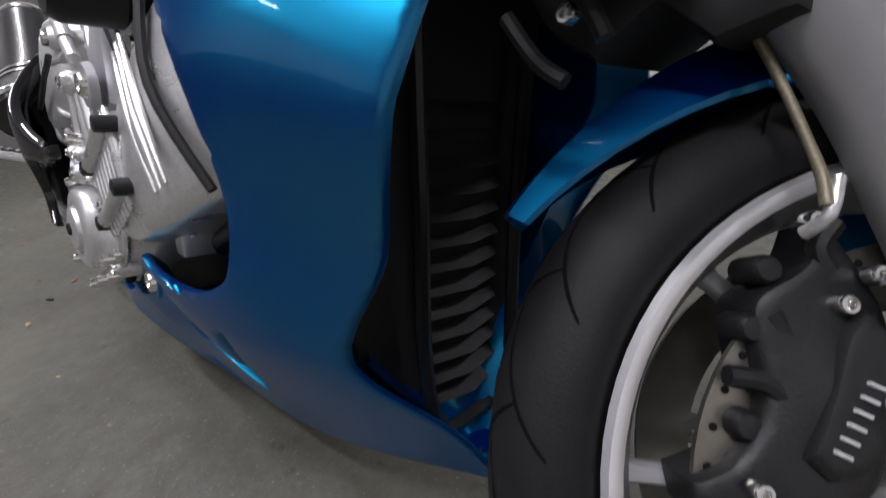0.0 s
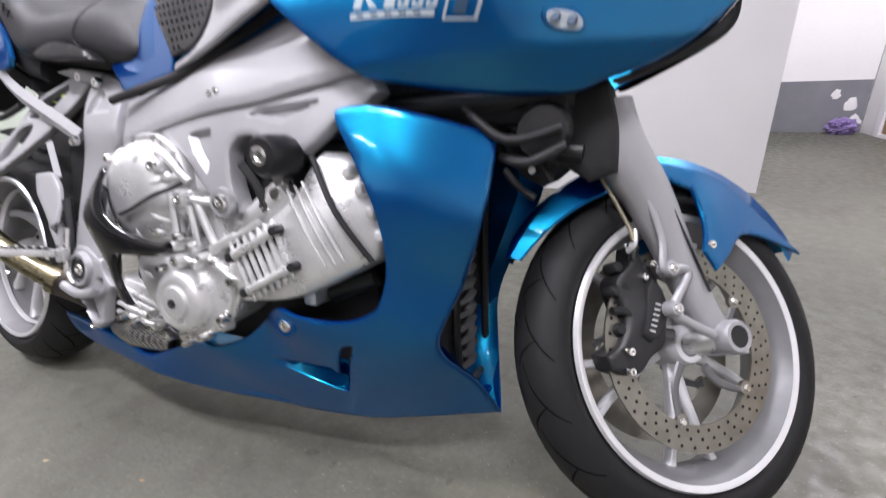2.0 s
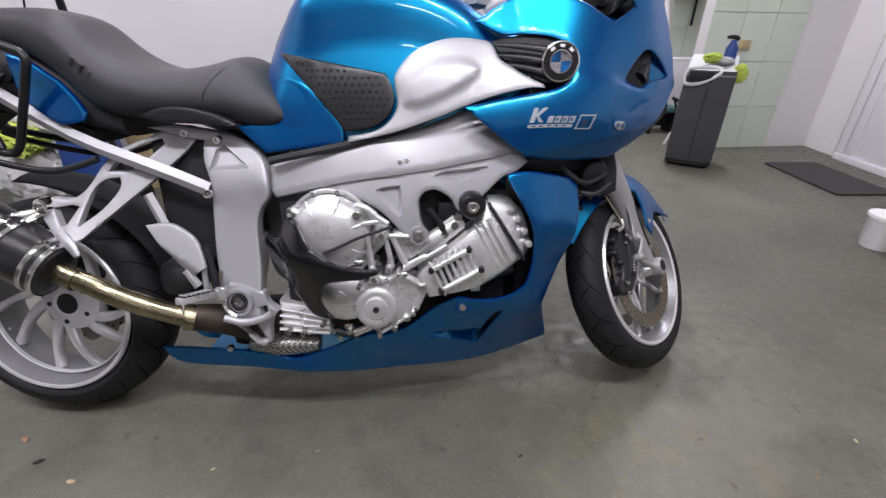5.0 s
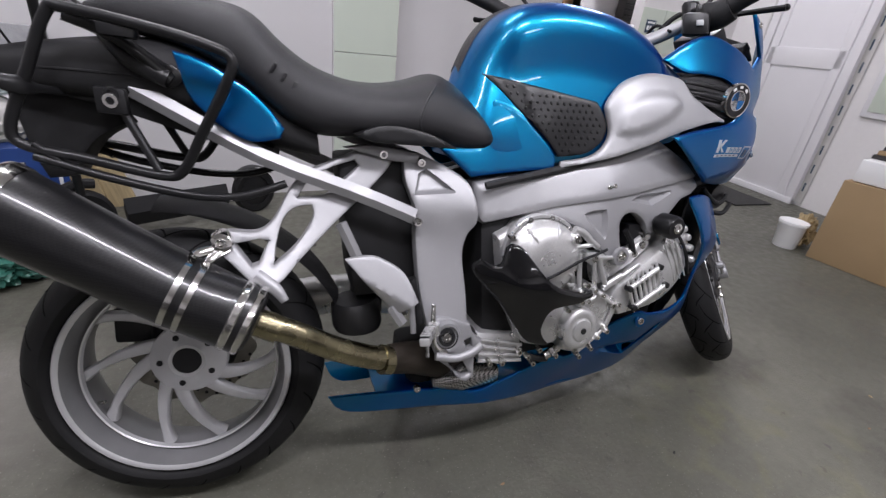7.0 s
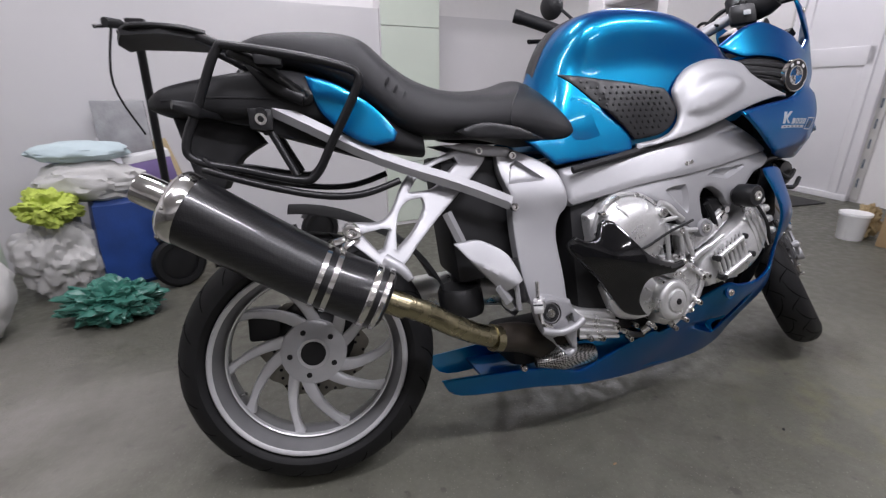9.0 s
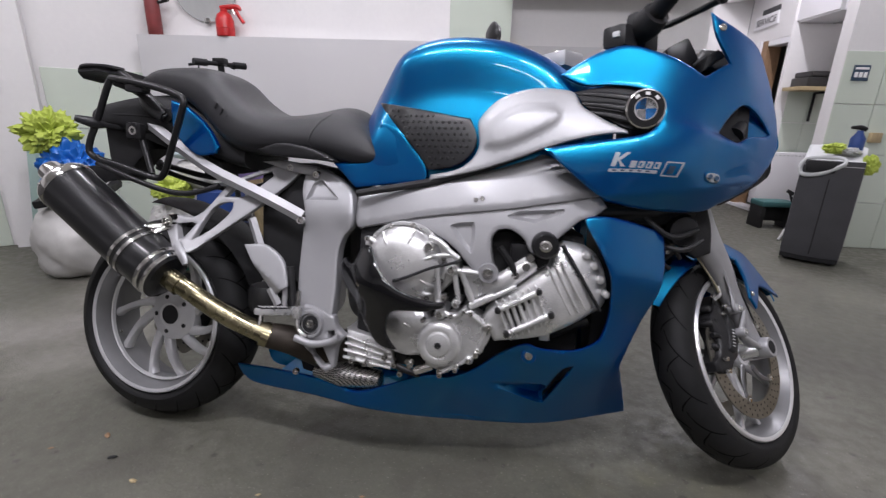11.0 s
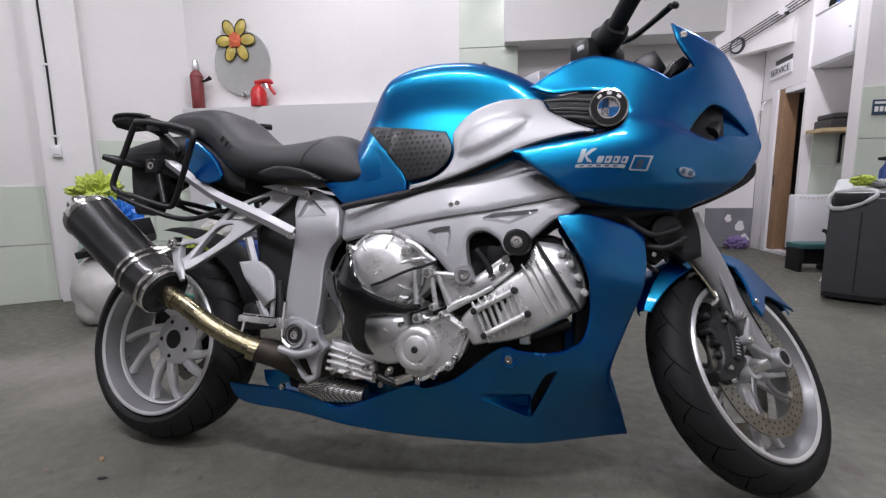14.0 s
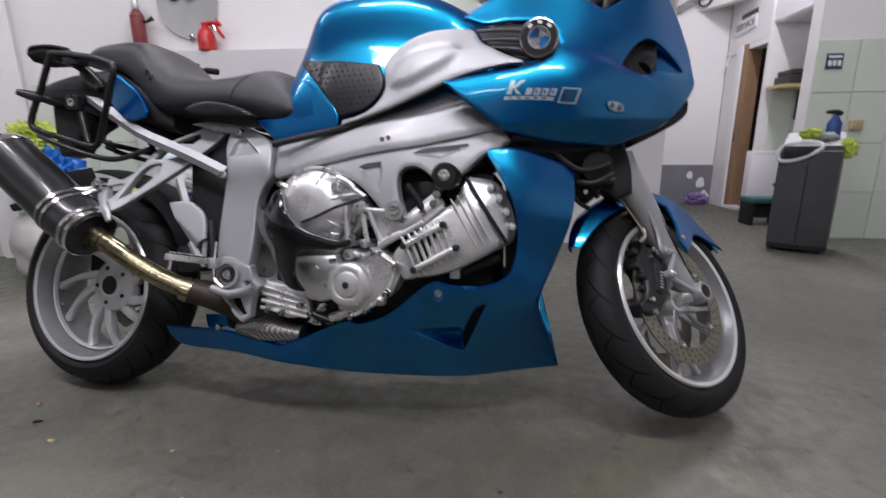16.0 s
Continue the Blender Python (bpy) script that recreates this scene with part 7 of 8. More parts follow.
for x, y, turn, watts in TUBES:
    lamp = thing("ceiling_light", "white twin fluorescent batten on the ceiling", "ceiling light", "ceiling lights", loc=pose(x, y, CEILING - 0.045, 0, 0, turn))
    part("housing", box(-0.62, 0.62, -0.06, 0.06, 0.0, 0.045, 0.006), DOOR_WHITE, lamp)
    for s in (-1, 1):
        part("tube", tube([(-0.59, 0.032 * s, -0.018), (0.59, 0.032 * s, -0.018)], 0.013, 10, 1), TUBE, lamp)
    li = bpy.data.lights.new("tube_light", "AREA")
    li.shape, li.size, li.size_y, li.energy, li.color = "RECTANGLE", 1.18, 0.11, watts, (0.985, 0.957, 1.065)
    lo = new("tube_light", li)
    lo.matrix_basis = pose(x, y, CEILING - 0.09, 0, 0, turn)

# ---- things on and by the walls ----
SETTING = ROOM


def hang(name, s, z, label, category, out=0.0):
    return thing(name, label, category, loc=on_wall(K1, K2, s, z, out))


ext = hang("fire_extinguisher", 0.10, 1.18, "faded red metal cylinder standing on the wall ledge", "extinguisher", 0.07)
part("body", lathe([(0.0002, 0), (0.036, 0), (0.040, 0.006), (0.040, 0.20), (0.034, 0.22), (0.020, 0.235), (0.018, 0.25)], 24, "z"), RED_OLD, ext)
part("cap", lathe([(0.020, 0.24), (0.024, 0.25), (0.022, 0.275), (0.016, 0.30), (0.0002, 0.305)], 20, "z"), ALU, ext)
part("nozzle", tube([(0.03, 0, 0.17), (0.065, 0, 0.175), (0.10, 0, 0.19)], [0.008, 0.008, 0.014], 10, 3), PLASTIC, ext)
part("band", lathe([(0.0405, 0.195), (0.043, 0.20), (0.0405, 0.206)], 24, "z"), RED_OLD, ext)
mir = hang("wall_mirror", 0.405, 1.465, "round frameless mirror on the wall", "mirror", 0.012)
part("glass", lathe([(0.0002, -0.008), (0.196, -0.008), (0.200, -0.004), (0.200, 0)], 56), MIRROR, mir)
part("clip", box(-0.015, 0.015, -0.014, 0, -0.21, -0.18, 0.003), CHROME, mir)
flower = hang("flower_ornament", 0.378, 1.60, "yellow six-petal glass flower ornament hung over the mirror", "ornament", 0.03)
for k in range(6):
    a = math.pi * k / 3 + 0.5
    pet = lathe([(0.0002, -0.006), (0.03, -0.005), (0.036, 0), (0.03, 0.004), (0.0002, 0.005)], 20)
    for v in pet.verts:
        v.co.z *= 1.5
    bmesh.ops.transform(pet, matrix=pose(0, 0, 0, 0, math.degrees(a), 0) @ Matrix.Translation((0, 0, 0.085)), verts=pet.verts)
    part("petal", pet, YELLOW, flower)
    rim = tube([(0.036 * math.cos(t), -0.004, 1.5 * 0.036 * math.sin(t)) for t in np.linspace(0, 2 * math.pi, 12, endpoint=False)], 0.003, 6, 2, closed=True)
    bmesh.ops.transform(rim, matrix=pose(0, 0, 0, 0, math.degrees(a), 0) @ Matrix.Translation((0, 0, 0.085)), verts=rim.verts)
    part("petal_rim", rim, DEEP, flower)
part("centre", blob((0.042, 0.015, 0.084), 9, 0.5, 4, 3), ORANGE, flower, loc=Matrix.Translation((0, -0.008, -0.042)))
can = hang("spray_can", 0.535, 1.18, "red metal spray gun can on the ledge", "spray can", 0.07)
part("body", lathe([(0.0002, 0), (0.048, 0), (0.052, 0.005), (0.052, 0.085), (0.040, 0.115), (0.020, 0.13), (0.020, 0.145)], 28, "z"), RED, can)
part("gun", tube([(-0.02, 0, 0.15), (0.03, 0, 0.155), (0.085, 0, 0.155), (0.10, 0, 0.14)], [0.012, 0.014, 0.014, 0.01], 10, 4), RED, can)
part("handle", tube([(0.07, 0, 0.15), (0.09, 0, 0.11), (0.115, 0, 0.075)], 0.010, 10, 3), RED, can)
part("trigger", tube([(0.055, 0, 0.145), (0.066, 0, 0.115)], 0.005, 8, 1), CHROME, can)
part("seam", lathe([(0.0522, 0.042), (0.0538, 0.045), (0.0522, 0.048)], 28, "z"), RED, can)

sw = thing("light_switch", "white plastic wall switch box below a surface cable", "switch", loc=on_wall(K0, K1, 1.205, 0.90, 0.07))
part("box", box(-0.025, 0.025, -0.032, 0, -0.035, 0.035, 0.004), DOOR_WHITE, sw)
part("rocker", box(-0.012, 0.012, -0.038, -0.03, -0.02, 0.02, 0.002), DOOR_WHITE, sw)
cab = thing("surface_cable", "dark cable clipped down the wall to a switch", "cable", loc=on_wall(K0, K1, 1.205, 0.93, 0.078))
part("wire", tube([(0, 0, 0), (0.004, 0, 0.4), (0.0, 0, 0.9), (0.012, 0, 1.4), (0.02, 0, 2.0)], 0.006, 8, 4), PLASTIC, cab)
for k in range(4):
    part("cable_clip", box(-0.012, 0.012, -0.010, 0.005, 0.05 + 0.4 * k, 0.062 + 0.4 * k, 0.002), DOOR_WHITE, cab)

# kick scooter behind the rear wheel
sc = thing("kick_scooter", "black folding electric kick scooter parked by the wall", "scooter")
A0, A1 = Vector((-0.54, 1.26, 0.20)), Vector((-0.50, 1.166, 0.982))
part("stem", tube([A0, A1], 0.015, 12, 1), PLASTIC_SMOOTH, sc)
bar_dir = Vector((0.50, 0.85, 0)).normalized()
hbar = part("handlebar", tube([A1 - bar_dir * 0.11, A1, A1 + bar_dir * 0.11], 0.010, 10, 1), PLASTIC_SMOOTH, sc)
for s in (-1, 1):
    part("grip", tube([A1 + bar_dir * s * 0.065, A1 + bar_dir * s * 0.125], 0.015, 12, 1), PLASTIC, hbar)
    part("lever", tube([A1 + bar_dir * s * 0.05 + Vector((-0.02, 0, 0)), A1 + bar_dir * s * 0.11 + Vector((-0.045, 0, -0.012))], 0.006, 8, 1), PLASTIC_SMOOTH, hbar)
part("display", box(-0.03, 0.03, -0.02, 0.02, -0.005, 0.025, 0.006), PLASTIC_SMOOTH, sc, loc=Matrix.Translation(A1))
part("brake_cable", tube([A1 - bar_dir * 0.1, A1 - bar_dir * 0.08 + Vector((-0.05, 0, -0.18)), A1 + Vector((-0.05, 0.02, -0.35))], 0.004, 6, 5), PLASTIC, sc)
deck_way = (Vector((0.075, 1.58, 0)) - Vector((-0.55, 1.27, 0))).normalized()
for at, nm in ((Vector((-0.55, 1.27, 0.108)), "front_wheel"), (Vector((0.075, 1.58, 0.108)), "back_wheel")):
    turn = Matrix((deck_way, Vector((0, 0, 1)).cross(deck_way), Vector((0, 0, 1)))).transposed().to_4x4()
    wh = part(nm, lathe([(0.0002, -0.018), (0.035, -0.020), (0.072, -0.010), (0.072, 0.010), (0.035, 0.020), (0.0002, 0.018)], 28), PLASTIC_SMOOTH, sc, loc=Matrix.Translation(at) @ turn)
    part("tyre", lathe([(0.072, -0.020), (0.095, -0.022), (0.108, -0.010), (0.108, 0.010), (0.095, 0.022), (0.072, 0.020)], 36, closed=True), RUBBER, wh)
part("deck", tube([(-0.425, 1.334, 0.10), (-0.045, 1.521, 0.10)], 0.06, 4, 1, flat=0.4), PLASTIC, sc)
part("rear_fender", lathe([(0.118, -0.026), (0.122, 0), (0.118, 0.026)], 14, start=0.6, sweep=1.9), PLASTIC_SMOOTH, sc, loc=Matrix.Translation((0.075, 1.58, 0.108)) @ turn)
part("front_fender", tube([(-0.50, 1.295, 0.235), (-0.55, 1.27, 0.240), (-0.61, 1.24, 0.215)], 0.02, 8, 4), PLASTIC_SMOOTH, sc)

# boards against the wall
for k, (x, y, w, h, mat, lab, tl) in enumerate(((-0.74, 1.64, 0.10, 0.60, DOOR_WHITE, "white laminated board leaning on the wall", -9), (-0.63, 1.68, 0.10, 0.66, PINE, "pale pine board leaning on the wall", -12), (-0.52, 1.70, 0.11, 0.58, PINE, "pale pine board leaning on the wall", -14))):
    b = thing("leaning_board", lab, "board", "boards by the wall", loc=pose(x, y, 0.002, -8, tl, 6))
    part("plank", box(-w / 2, w / 2, -0.01, 0.01, 0, h, 0.003), mat, b)
gb = thing("green_bottle", "green plastic bottle on the floor", "bottle", loc=pose(-0.78, 1.58, 0))
part("body", lathe([(0.0002, 0), (0.045, 0), (0.048, 0.01), (0.048, 0.26), (0.03, 0.32), (0.016, 0.34), (0.016, 0.37)], 20, "z"), GREEN, gb)
part("cap", lathe([(0.018, 0.36), (0.018, 0.385), (0.0002, 0.387)], 16, "z"), WHITE, gb)

# the heap in the corner
def heap(name, at, size, mat, seed, label, category, rough=0.25, turn=0, sharp=False, tilt=0, freq=2.2):
    ob = obj(name, blob(size, seed, rough, freq, 5 if sharp else 4, sharp=sharp), mat, loc=pose(*at, tilt, 0, turn))
    return tagged(ob, label, category)


heap("white_sack", (-1.22, 0.95, 0), (0.22, 0.18, 0.36), SACK, 3, "white woven sack standing on the floor", "sack", 0.13, 20, freq=1.9)
tray = thing("tool_tray", "open black plastic socket set tray lying on a sack", "tool tray", loc=pose(-1.17, 0.93, 0.375, 6, -10, 25))
part("base", box(-0.16, 0.16, -0.09, 0.09, 0, 0.035, 0.008), PLASTIC, tray)
for k in range(9):
    part("socket", tube([(-0.13 + 0.032 * k, -0.06, 0.04), (-0.13 + 0.032 * k, 0.06 - 0.008 * (k % 3), 0.04)], 0.008 + 0.003 * (k % 2), 8, 1), CHROME, tray)
part("lid", box(-0.16, 0.16, 0.092, 0.10, 0.01, 0.12, 0.004), PLASTIC, tray)
heap("blue_bag", (-1.37, 1.10, 0.36), (0.15, 0.13, 0.26), BAG_BRIGHT, 7, "crumpled bright blue plastic bag", "bag", 0.3, 15, True)
heap("hi_vis_vest", (-1.45, 1.09, 0.56), (0.12, 0.12, 0.20), HIVIS, 11, "crumpled yellow-green hi-vis vest", "vest", 0.42, 0, True, freq=3.0)
heap("support_sack", (-1.44, 1.17, 0), (0.20, 0.16, 0.42), SACK, 13, "grey-white sack under the bags", "sack", 0.15, 30)
pane = thing("glass_sheet", "greenish glass sheet leaning in the corner", "glass sheet", loc=pose(-1.72, 1.22, 0.0, -8, 5, 39))
part("sheet", box(-0.10, 0.10, -0.004, 0.004, 0, 0.55, 0.001), material("greenish_glass", (0.45, 0.60, 0.55), 0.08, coat=1.0, transmission=0.4), pane)
heap("green_net_bag", (-0.74, 1.02, 0), (0.16, 0.12, 0.15), TEAL_FOAM, 17, "crumpled translucent green plastic bag on the floor", "bag", 0.4, 0, True, freq=3)
cooler = thing("cooler_bag", "dark blue cooler bag with white lettering marks", "bag", loc=pose(-0.76, 1.43, 0, 0, 0, 24))
part("body", loft([[(s * w, t * d, z) for s, t in ((-1, -1), (0, -1.12), (1, -1), (1.06, 0), (1, 1), (0, 1.1), (-1, 1), (-1.06, 0))] for z, w, d in ((0, 0.11, 0.07), (0.02, 0.125, 0.085), (0.2, 0.125, 0.085), (0.35, 0.115, 0.07), (0.37, 0.10, 0.05))]), BLUE_BAG, cooler)
for k in range(4):
    part("lettering_bar", box(0.09, 0.102, -0.105, -0.095, 0.10 + 0.05 * k, 0.135 + 0.05 * k, 0), WHITE, cooler, smooth=False)
heap("linen_bag", (-0.86, 1.43, 0.365), (0.19, 0.13, 0.16), SACK, 21, "soft off-white cloth bag lying on a cooler bag", "bag", 0.2)
heap("folded_sheet", (-0.88, 1.46, 0.515), (0.18, 0.12, 0.08), material("pale_blue_cloth", (0.50, 0.60, 0.62), 0.8, stain=0.2, stain_scale=9), 23, "folded pale blue cloth on top of the heap", "cloth", 0.12)
heap("cloth_vest", (-0.97, 1.30, 0.30), (0.10, 0.10, 0.14), HIVIS, 27, "yellow-green cloth stuffed in the heap", "cloth", 0.4, 0, True)
pb = thing("purple_carton", "purple and white carton lying on the heap", "carton", loc=pose(-0.65, 1.56, 0.40, 0, -8, 20))
part("box", box(-0.09, 0.09, -0.05, 0.05, 0, 0.13, 0.003), PURPLE, pb)
part("white_band", box(-0.091, 0.091, -0.052, 0.052, 0.10, 0.131, 0.003), WHITE, pb)
heap("sack_base", (-1.0, 1.36, 0), (0.16, 0.12, 0.34), SACK, 31, "grey-white rubbish sack on the floor", "sack", 0.25, 0, True)
wrap = thing("bubble_wrap", "sheet of grey bubble wrap standing by the wall", "packaging", loc=on_wall(K1, K2, 0.60, 0.50, 0.15))
part("sheet", box(-0.11, 0.10, -0.015, 0.015, 0, 0.24, 0.006), material("grey_bubble_wrap", (0.42, 0.42, 0.43), 0.25, bump=0.9, bump_scale=160, stain=0.5, stain_scale=14), wrap)

# heater by the pillar
ht = thing("portable_heater", "dark grey wheeled portable gas heater by the tiled pillar", "heater", loc=pose(2.87, 2.08, 0, 0, 0, -33))
sec = [(-0.145, -0.115), (-0.06, -0.140), (0.06, -0.140), (0.145, -0.115), (0.152, 0.0), (0.145, 0.13), (-0.145, 0.13), (-0.152, 0.0)]
part("body", loft([[(x * k, y * k, z) for x, y in sec] for z, k in ((0.04, 0.96), (0.06, 1.0), (0.30, 1.0), (0.54, 0.985), (0.60, 0.97))]), BIN, ht)
part("base", loft([[(x * 0.98, y * 0.98, z) for x, y in sec] for z in (0.02, 0.045)]), PLASTIC, ht)
part("hood", loft([[(x * k, y * k, z + (0.05 if y > 0 else -0.02)) for x, y in sec] for z, k in ((0.59, 0.98), (0.62, 0.95), (0.625, 0.80))]), BIN_LIGHT, ht)
part("opening", box(-0.125, 0.02, -0.155, -0.08, 0.53, 0.60, 0.02, m=pose(0, 0, 0)), DEEP, ht)
part("opening_rim", tube([(-0.14, -0.128, 0.52), (-0.05, -0.145, 0.525), (0.05, -0.140, 0.585), (0.02, -0.10, 0.615), (-0.13, -0.105, 0.60)], 0.012, 8, 3, closed=True), BIN_LIGHT, ht)
part("panel_gap", box(-0.003, 0.003, -0.143, -0.135, 0.06, 0.50, 0), DEEP, ht)
for x in (-0.11, 0.11):
    for y in (-0.08, 0.1):
        part("castor", lathe([(0.0002, -0.01), (0.018, -0.01), (0.02, -0.006), (0.02, 0.006), (0.018, 0.01), (0.0002, 0.01)], 14, at=(x, y, 0.02)), PLASTIC_SMOOTH, ht)
heap("work_glove", (2.84, 2.06, 0.635), (0.075, 0.05, 0.06), HIVIS, 41, "yellow-green work glove on the heater", "glove", 0.4, 20, True, freq=3)
heap("hanging_glove", (2.985, 1.965, 0.53), (0.045, 0.04, 0.11), HIVIS, 43, "yellow-green glove hanging over the heater edge", "glove", 0.35, 0, True, freq=3)
bt = thing("spray_bottle", "dark blue trigger spray bottle on the heater", "spray bottle", loc=pose(2.95, 2.06, 0.63))
part("body", lathe([(0.0002, 0), (0.034, 0), (0.036, 0.006), (0.036, 0.09), (0.018, 0.12), (0.014, 0.135)], 20, "z"), BLUE_BAG, bt)
part("trigger_head", tube([(-0.05, 0, 0.15), (0.0, 0, 0.15), (0.03, 0, 0.14)], [0.008, 0.014, 0.012], 10, 3), PLASTIC_SMOOTH, bt)
heap("plastic_wrap", (2.91, 2.03, 0.63), (0.05, 0.04, 0.04), BIN_LIGHT, 47, "crumpled grey rag on the heater", "rag", 0.45, 0, True, freq=4)
sg = thing("wall_sign", "small printed notice on the tiled pillar", "sign", loc=on_wall(P0, P1, 0.06, 1.05, 0.010))
part("plate", box(0, 0.10, -0.004, 0, 0, 0.09, 0.001), DECAL_DARK, sg)
for k in range(3):
    part("print_bar", box(0.012 + 0.028 * k, 0.032 + 0.028 * k, -0.006, -0.003, 0.02, 0.05, 0), WHITE, sg, smooth=False)
part("print_bar", box(0.01, 0.09, -0.006, -0.003, 0.065, 0.078, 0), WHITE, sg, smooth=False)
ob_ = thing("outlet_box", "yellowed plastic outlet on the wall by the door", "outlet", loc=on_wall(P0, P1, 0.30, 0.72, 0.010))
part("box", box(-0.035, 0.035, -0.03, 0, -0.03, 0.03, 0.005), PINE, ob_)

# passage: stool, folding stand, white chest, shelf and cabinet
st = thing("step_stool", "teal plastic step stool on the floor", "stool", loc=pose(3.11, 3.02, 0, 0, 0, 4))
part("top", box(-0.13, 0.15, -0.09, 0.09, 0.17, 0.21, 0.01), material("teal_plastic", (0.035, 0.12, 0.12), 0.5, stain=0.3, stain_scale=9), st)
for x in (-0.11, 0.12):
    part("leg", box(x - 0.015, x + 0.015, -0.085, 0.085, 0, 0.175, 0.006), PLASTIC, st)
part("brace", box(-0.10, 0.11, -0.01, 0.01, 0.05, 0.16, 0.006), PLASTIC, st)
fs_ = thing("folding_stand", "folded metal stand with a red grip leaning by the stool", "folding stand", loc=pose(3.02, 2.60, 0))
part("leg", tube([(-0.08, -0.06, 0.005), (0.06, 0.02, 0.22)], 0.009, 8, 1), ALU, fs_)
part("leg", tube([(0.10, -0.04, 0.005), (-0.03, 0.03, 0.33)], 0.009, 8, 1), PLASTIC, fs_)
part("grip", tube([(0.04, 0.0, 0.30), (0.09, 0.02, 0.33)], 0.016, 10, 1), RED, fs_)
part("arm", tube([(-0.05, 0.03, 0.34), (0.06, 0.0, 0.29)], 0.012, 8, 1), PLASTIC, fs_)
ch = thing("white_chest", "white metal panel radiator standing in the passage", "radiator", loc=pose(3.21, 3.56, 0, 0, 0, 3))
part("panel", box(0, 0.60, -0.05, 0.05, 0.10, 0.55, 0.008), DOOR_WHITE, ch)
for k in range(16):
    part("vent_slot", box(0.03 + 0.034 * k, 0.045 + 0.034 * k, -0.052, -0.045, 0.52, 0.53, 0), BIN_LIGHT, ch, smooth=False)
for x in (0.1, 0.5):
    part("foot", box(x - 0.015, x + 0.015, -0.03, 0.03, 0, 0.125, 0.003), DOOR_WHITE, ch)
sh = thing("wall_shelf", "wooden shelf on black brackets with dark cases", "shelf", loc=pose(3.30, 3.68, 1.05, 0, 0, 2))
part("board", box(0.02, 0.95, -0.24, 0, 0, 0.03, 0.004), PINE, sh)
for x in (0.30, 0.8):
    part("bracket", tube([(x, -0.20, -0.005), (x, -0.008, -0.01), (x, -0.008, -0.24)], 0.012, 8, 1), PLASTIC, sh)
case = thing("tool_case", "black plastic tool case lying on the shelf", "case", loc=pose(3.40, 3.60, 1.08, 0, 0, 4))
part("body", box(0, 0.46, -0.11, 0.11, 0, 0.075, 0.012), SHELF_DARK, case)
part("lid", box(0.02, 0.44, -0.11, 0.11, 0.078, 0.12, 0.012), SHELF_DARK, case)
case2 = thing("tool_case", "black plastic case standing upright on the shelf", "case", loc=pose(3.73, 3.60, 1.20, 0, 0, 4))
part("body", box(0, 0.16, -0.06, 0.06, 0, 0.27, 0.012), SHELF_DARK, case2)
for k in range(5):
    part("rib", box(0.01, 0.15, -0.066, -0.058, 0.03 + 0.05 * k, 0.045 + 0.05 * k, 0.002), PLASTIC_SMOOTH, case2)
cbt = thing("wall_cabinet", "white wall cabinet hung high in the passage", "cabinet", loc=pose(3.318, 4.20, 1.585, 0, 0, -87.1))
part("body", box(0, 1.0, 0.004, 0.30, 0, 0.42, 0.006), DOOR_WHITE, cbt)
part("cabinet_door", box(0.012, 0.985, -0.016, 0.002, 0.012, 0.408, 0.004), DOOR_WHITE, cbt)
part("frame_edge", box(0, 1.0, -0.02, 0.01, 0.412, 0.426, 0.002), BIN_LIGHT, cbt)
part("frame_edge", box(0.988, 1.0, -0.02, 0.01, 0, 0.412, 0.002), BIN_LIGHT, cbt)
part("knob", lathe([(0.0002, -0.036), (0.010, -0.034), (0.010, -0.016)], 12, at=(0.10, 0, 0.10)), DEEP, cbt)
part("knob", lathe([(0.0002, -0.030), (0.007, -0.028), (0.007, -0.016)], 12, at=(0.94, 0, 0.20)), BIN_LIGHT, cbt)
for nm, mat, at, size, lab, cat in (("blue_box", BAG_BRIGHT, 0.66, (0.09, 0.07), "small blue plastic box on the cabinet", "box"), ("green_pack", GREEN, 0.34, (0.10, 0.04), "flat green packet on the cabinet", "packet"), ("red_pack", RED_OLD, 0.10, (0.08, 0.035), "faded red packet on the cabinet", "packet"), ("white_pack", DOOR_WHITE, 0.20, (0.06, 0.05), "white carton on the cabinet", "carton")):
    top = thing(nm, lab, cat, loc=pose(3.318, 4.20, 2.0115, 0, 0, -87.1) @ Matrix.Translation((at, 0.03, 0)))
    part("body", box(0, size[0], 0, 0.07, 0, size[1], 0.008), mat, top)
    part("lid", box(0.004, size[0] - 0.004, 0.004, 0.066, size[1], size[1] + 0.010, 0.003), mat, top)
B0, B1 = (2.90, 4.35), (3.24, 3.88)
wall("beam_passage", B0, B1, 1.86, 2.35, 0.10, WALL, "white boxed beam over the passage")
ck = thing("wall_clock", "small round white wall clock", "clock", loc=on_wall(B0, B1, 0.08, 1.95, 0.0))
part("rim", lathe([(0.058, -0.022), (0.072, -0.022), (0.075, 0), (0.058, 0)], 32, closed=True), BIN, ck)
part("face", lathe([(0.0002, -0.016), (0.059, -0.016), (0.0595, -0.002), (0.0002, -0.002)], 32), WHITE, ck)
part("hour_pointer", box(-0.003, 0.003, -0.019, -0.0165, 0, 0.035, 0), DEEP, ck, smooth=False)
sg2 = thing("lettered_sign", "white sign with dark lettering over the doorway", "sign", loc=on_wall(Q0, Q1, 0.27, 1.66, 0.003) @ pose(0, 0, 0, 0, -3, 0))
part("plate", box(-0.16, 0.17, -0.012, 0, -0.055, 0.055, 0.002), DOOR_WHITE, sg2)
part("dark_panel", box(-0.07, 0.17, -0.010, -0.002, 0.055, 0.10, 0.002), BIN, sg2)
word = bpy.data.curves.new("word", "FONT")
word.body, word.size, word.extrude, word.align_x = "SERVICE", 0.078, 0.001, "CENTER"
tmp_ob = bpy.data.objects.new("word", word)
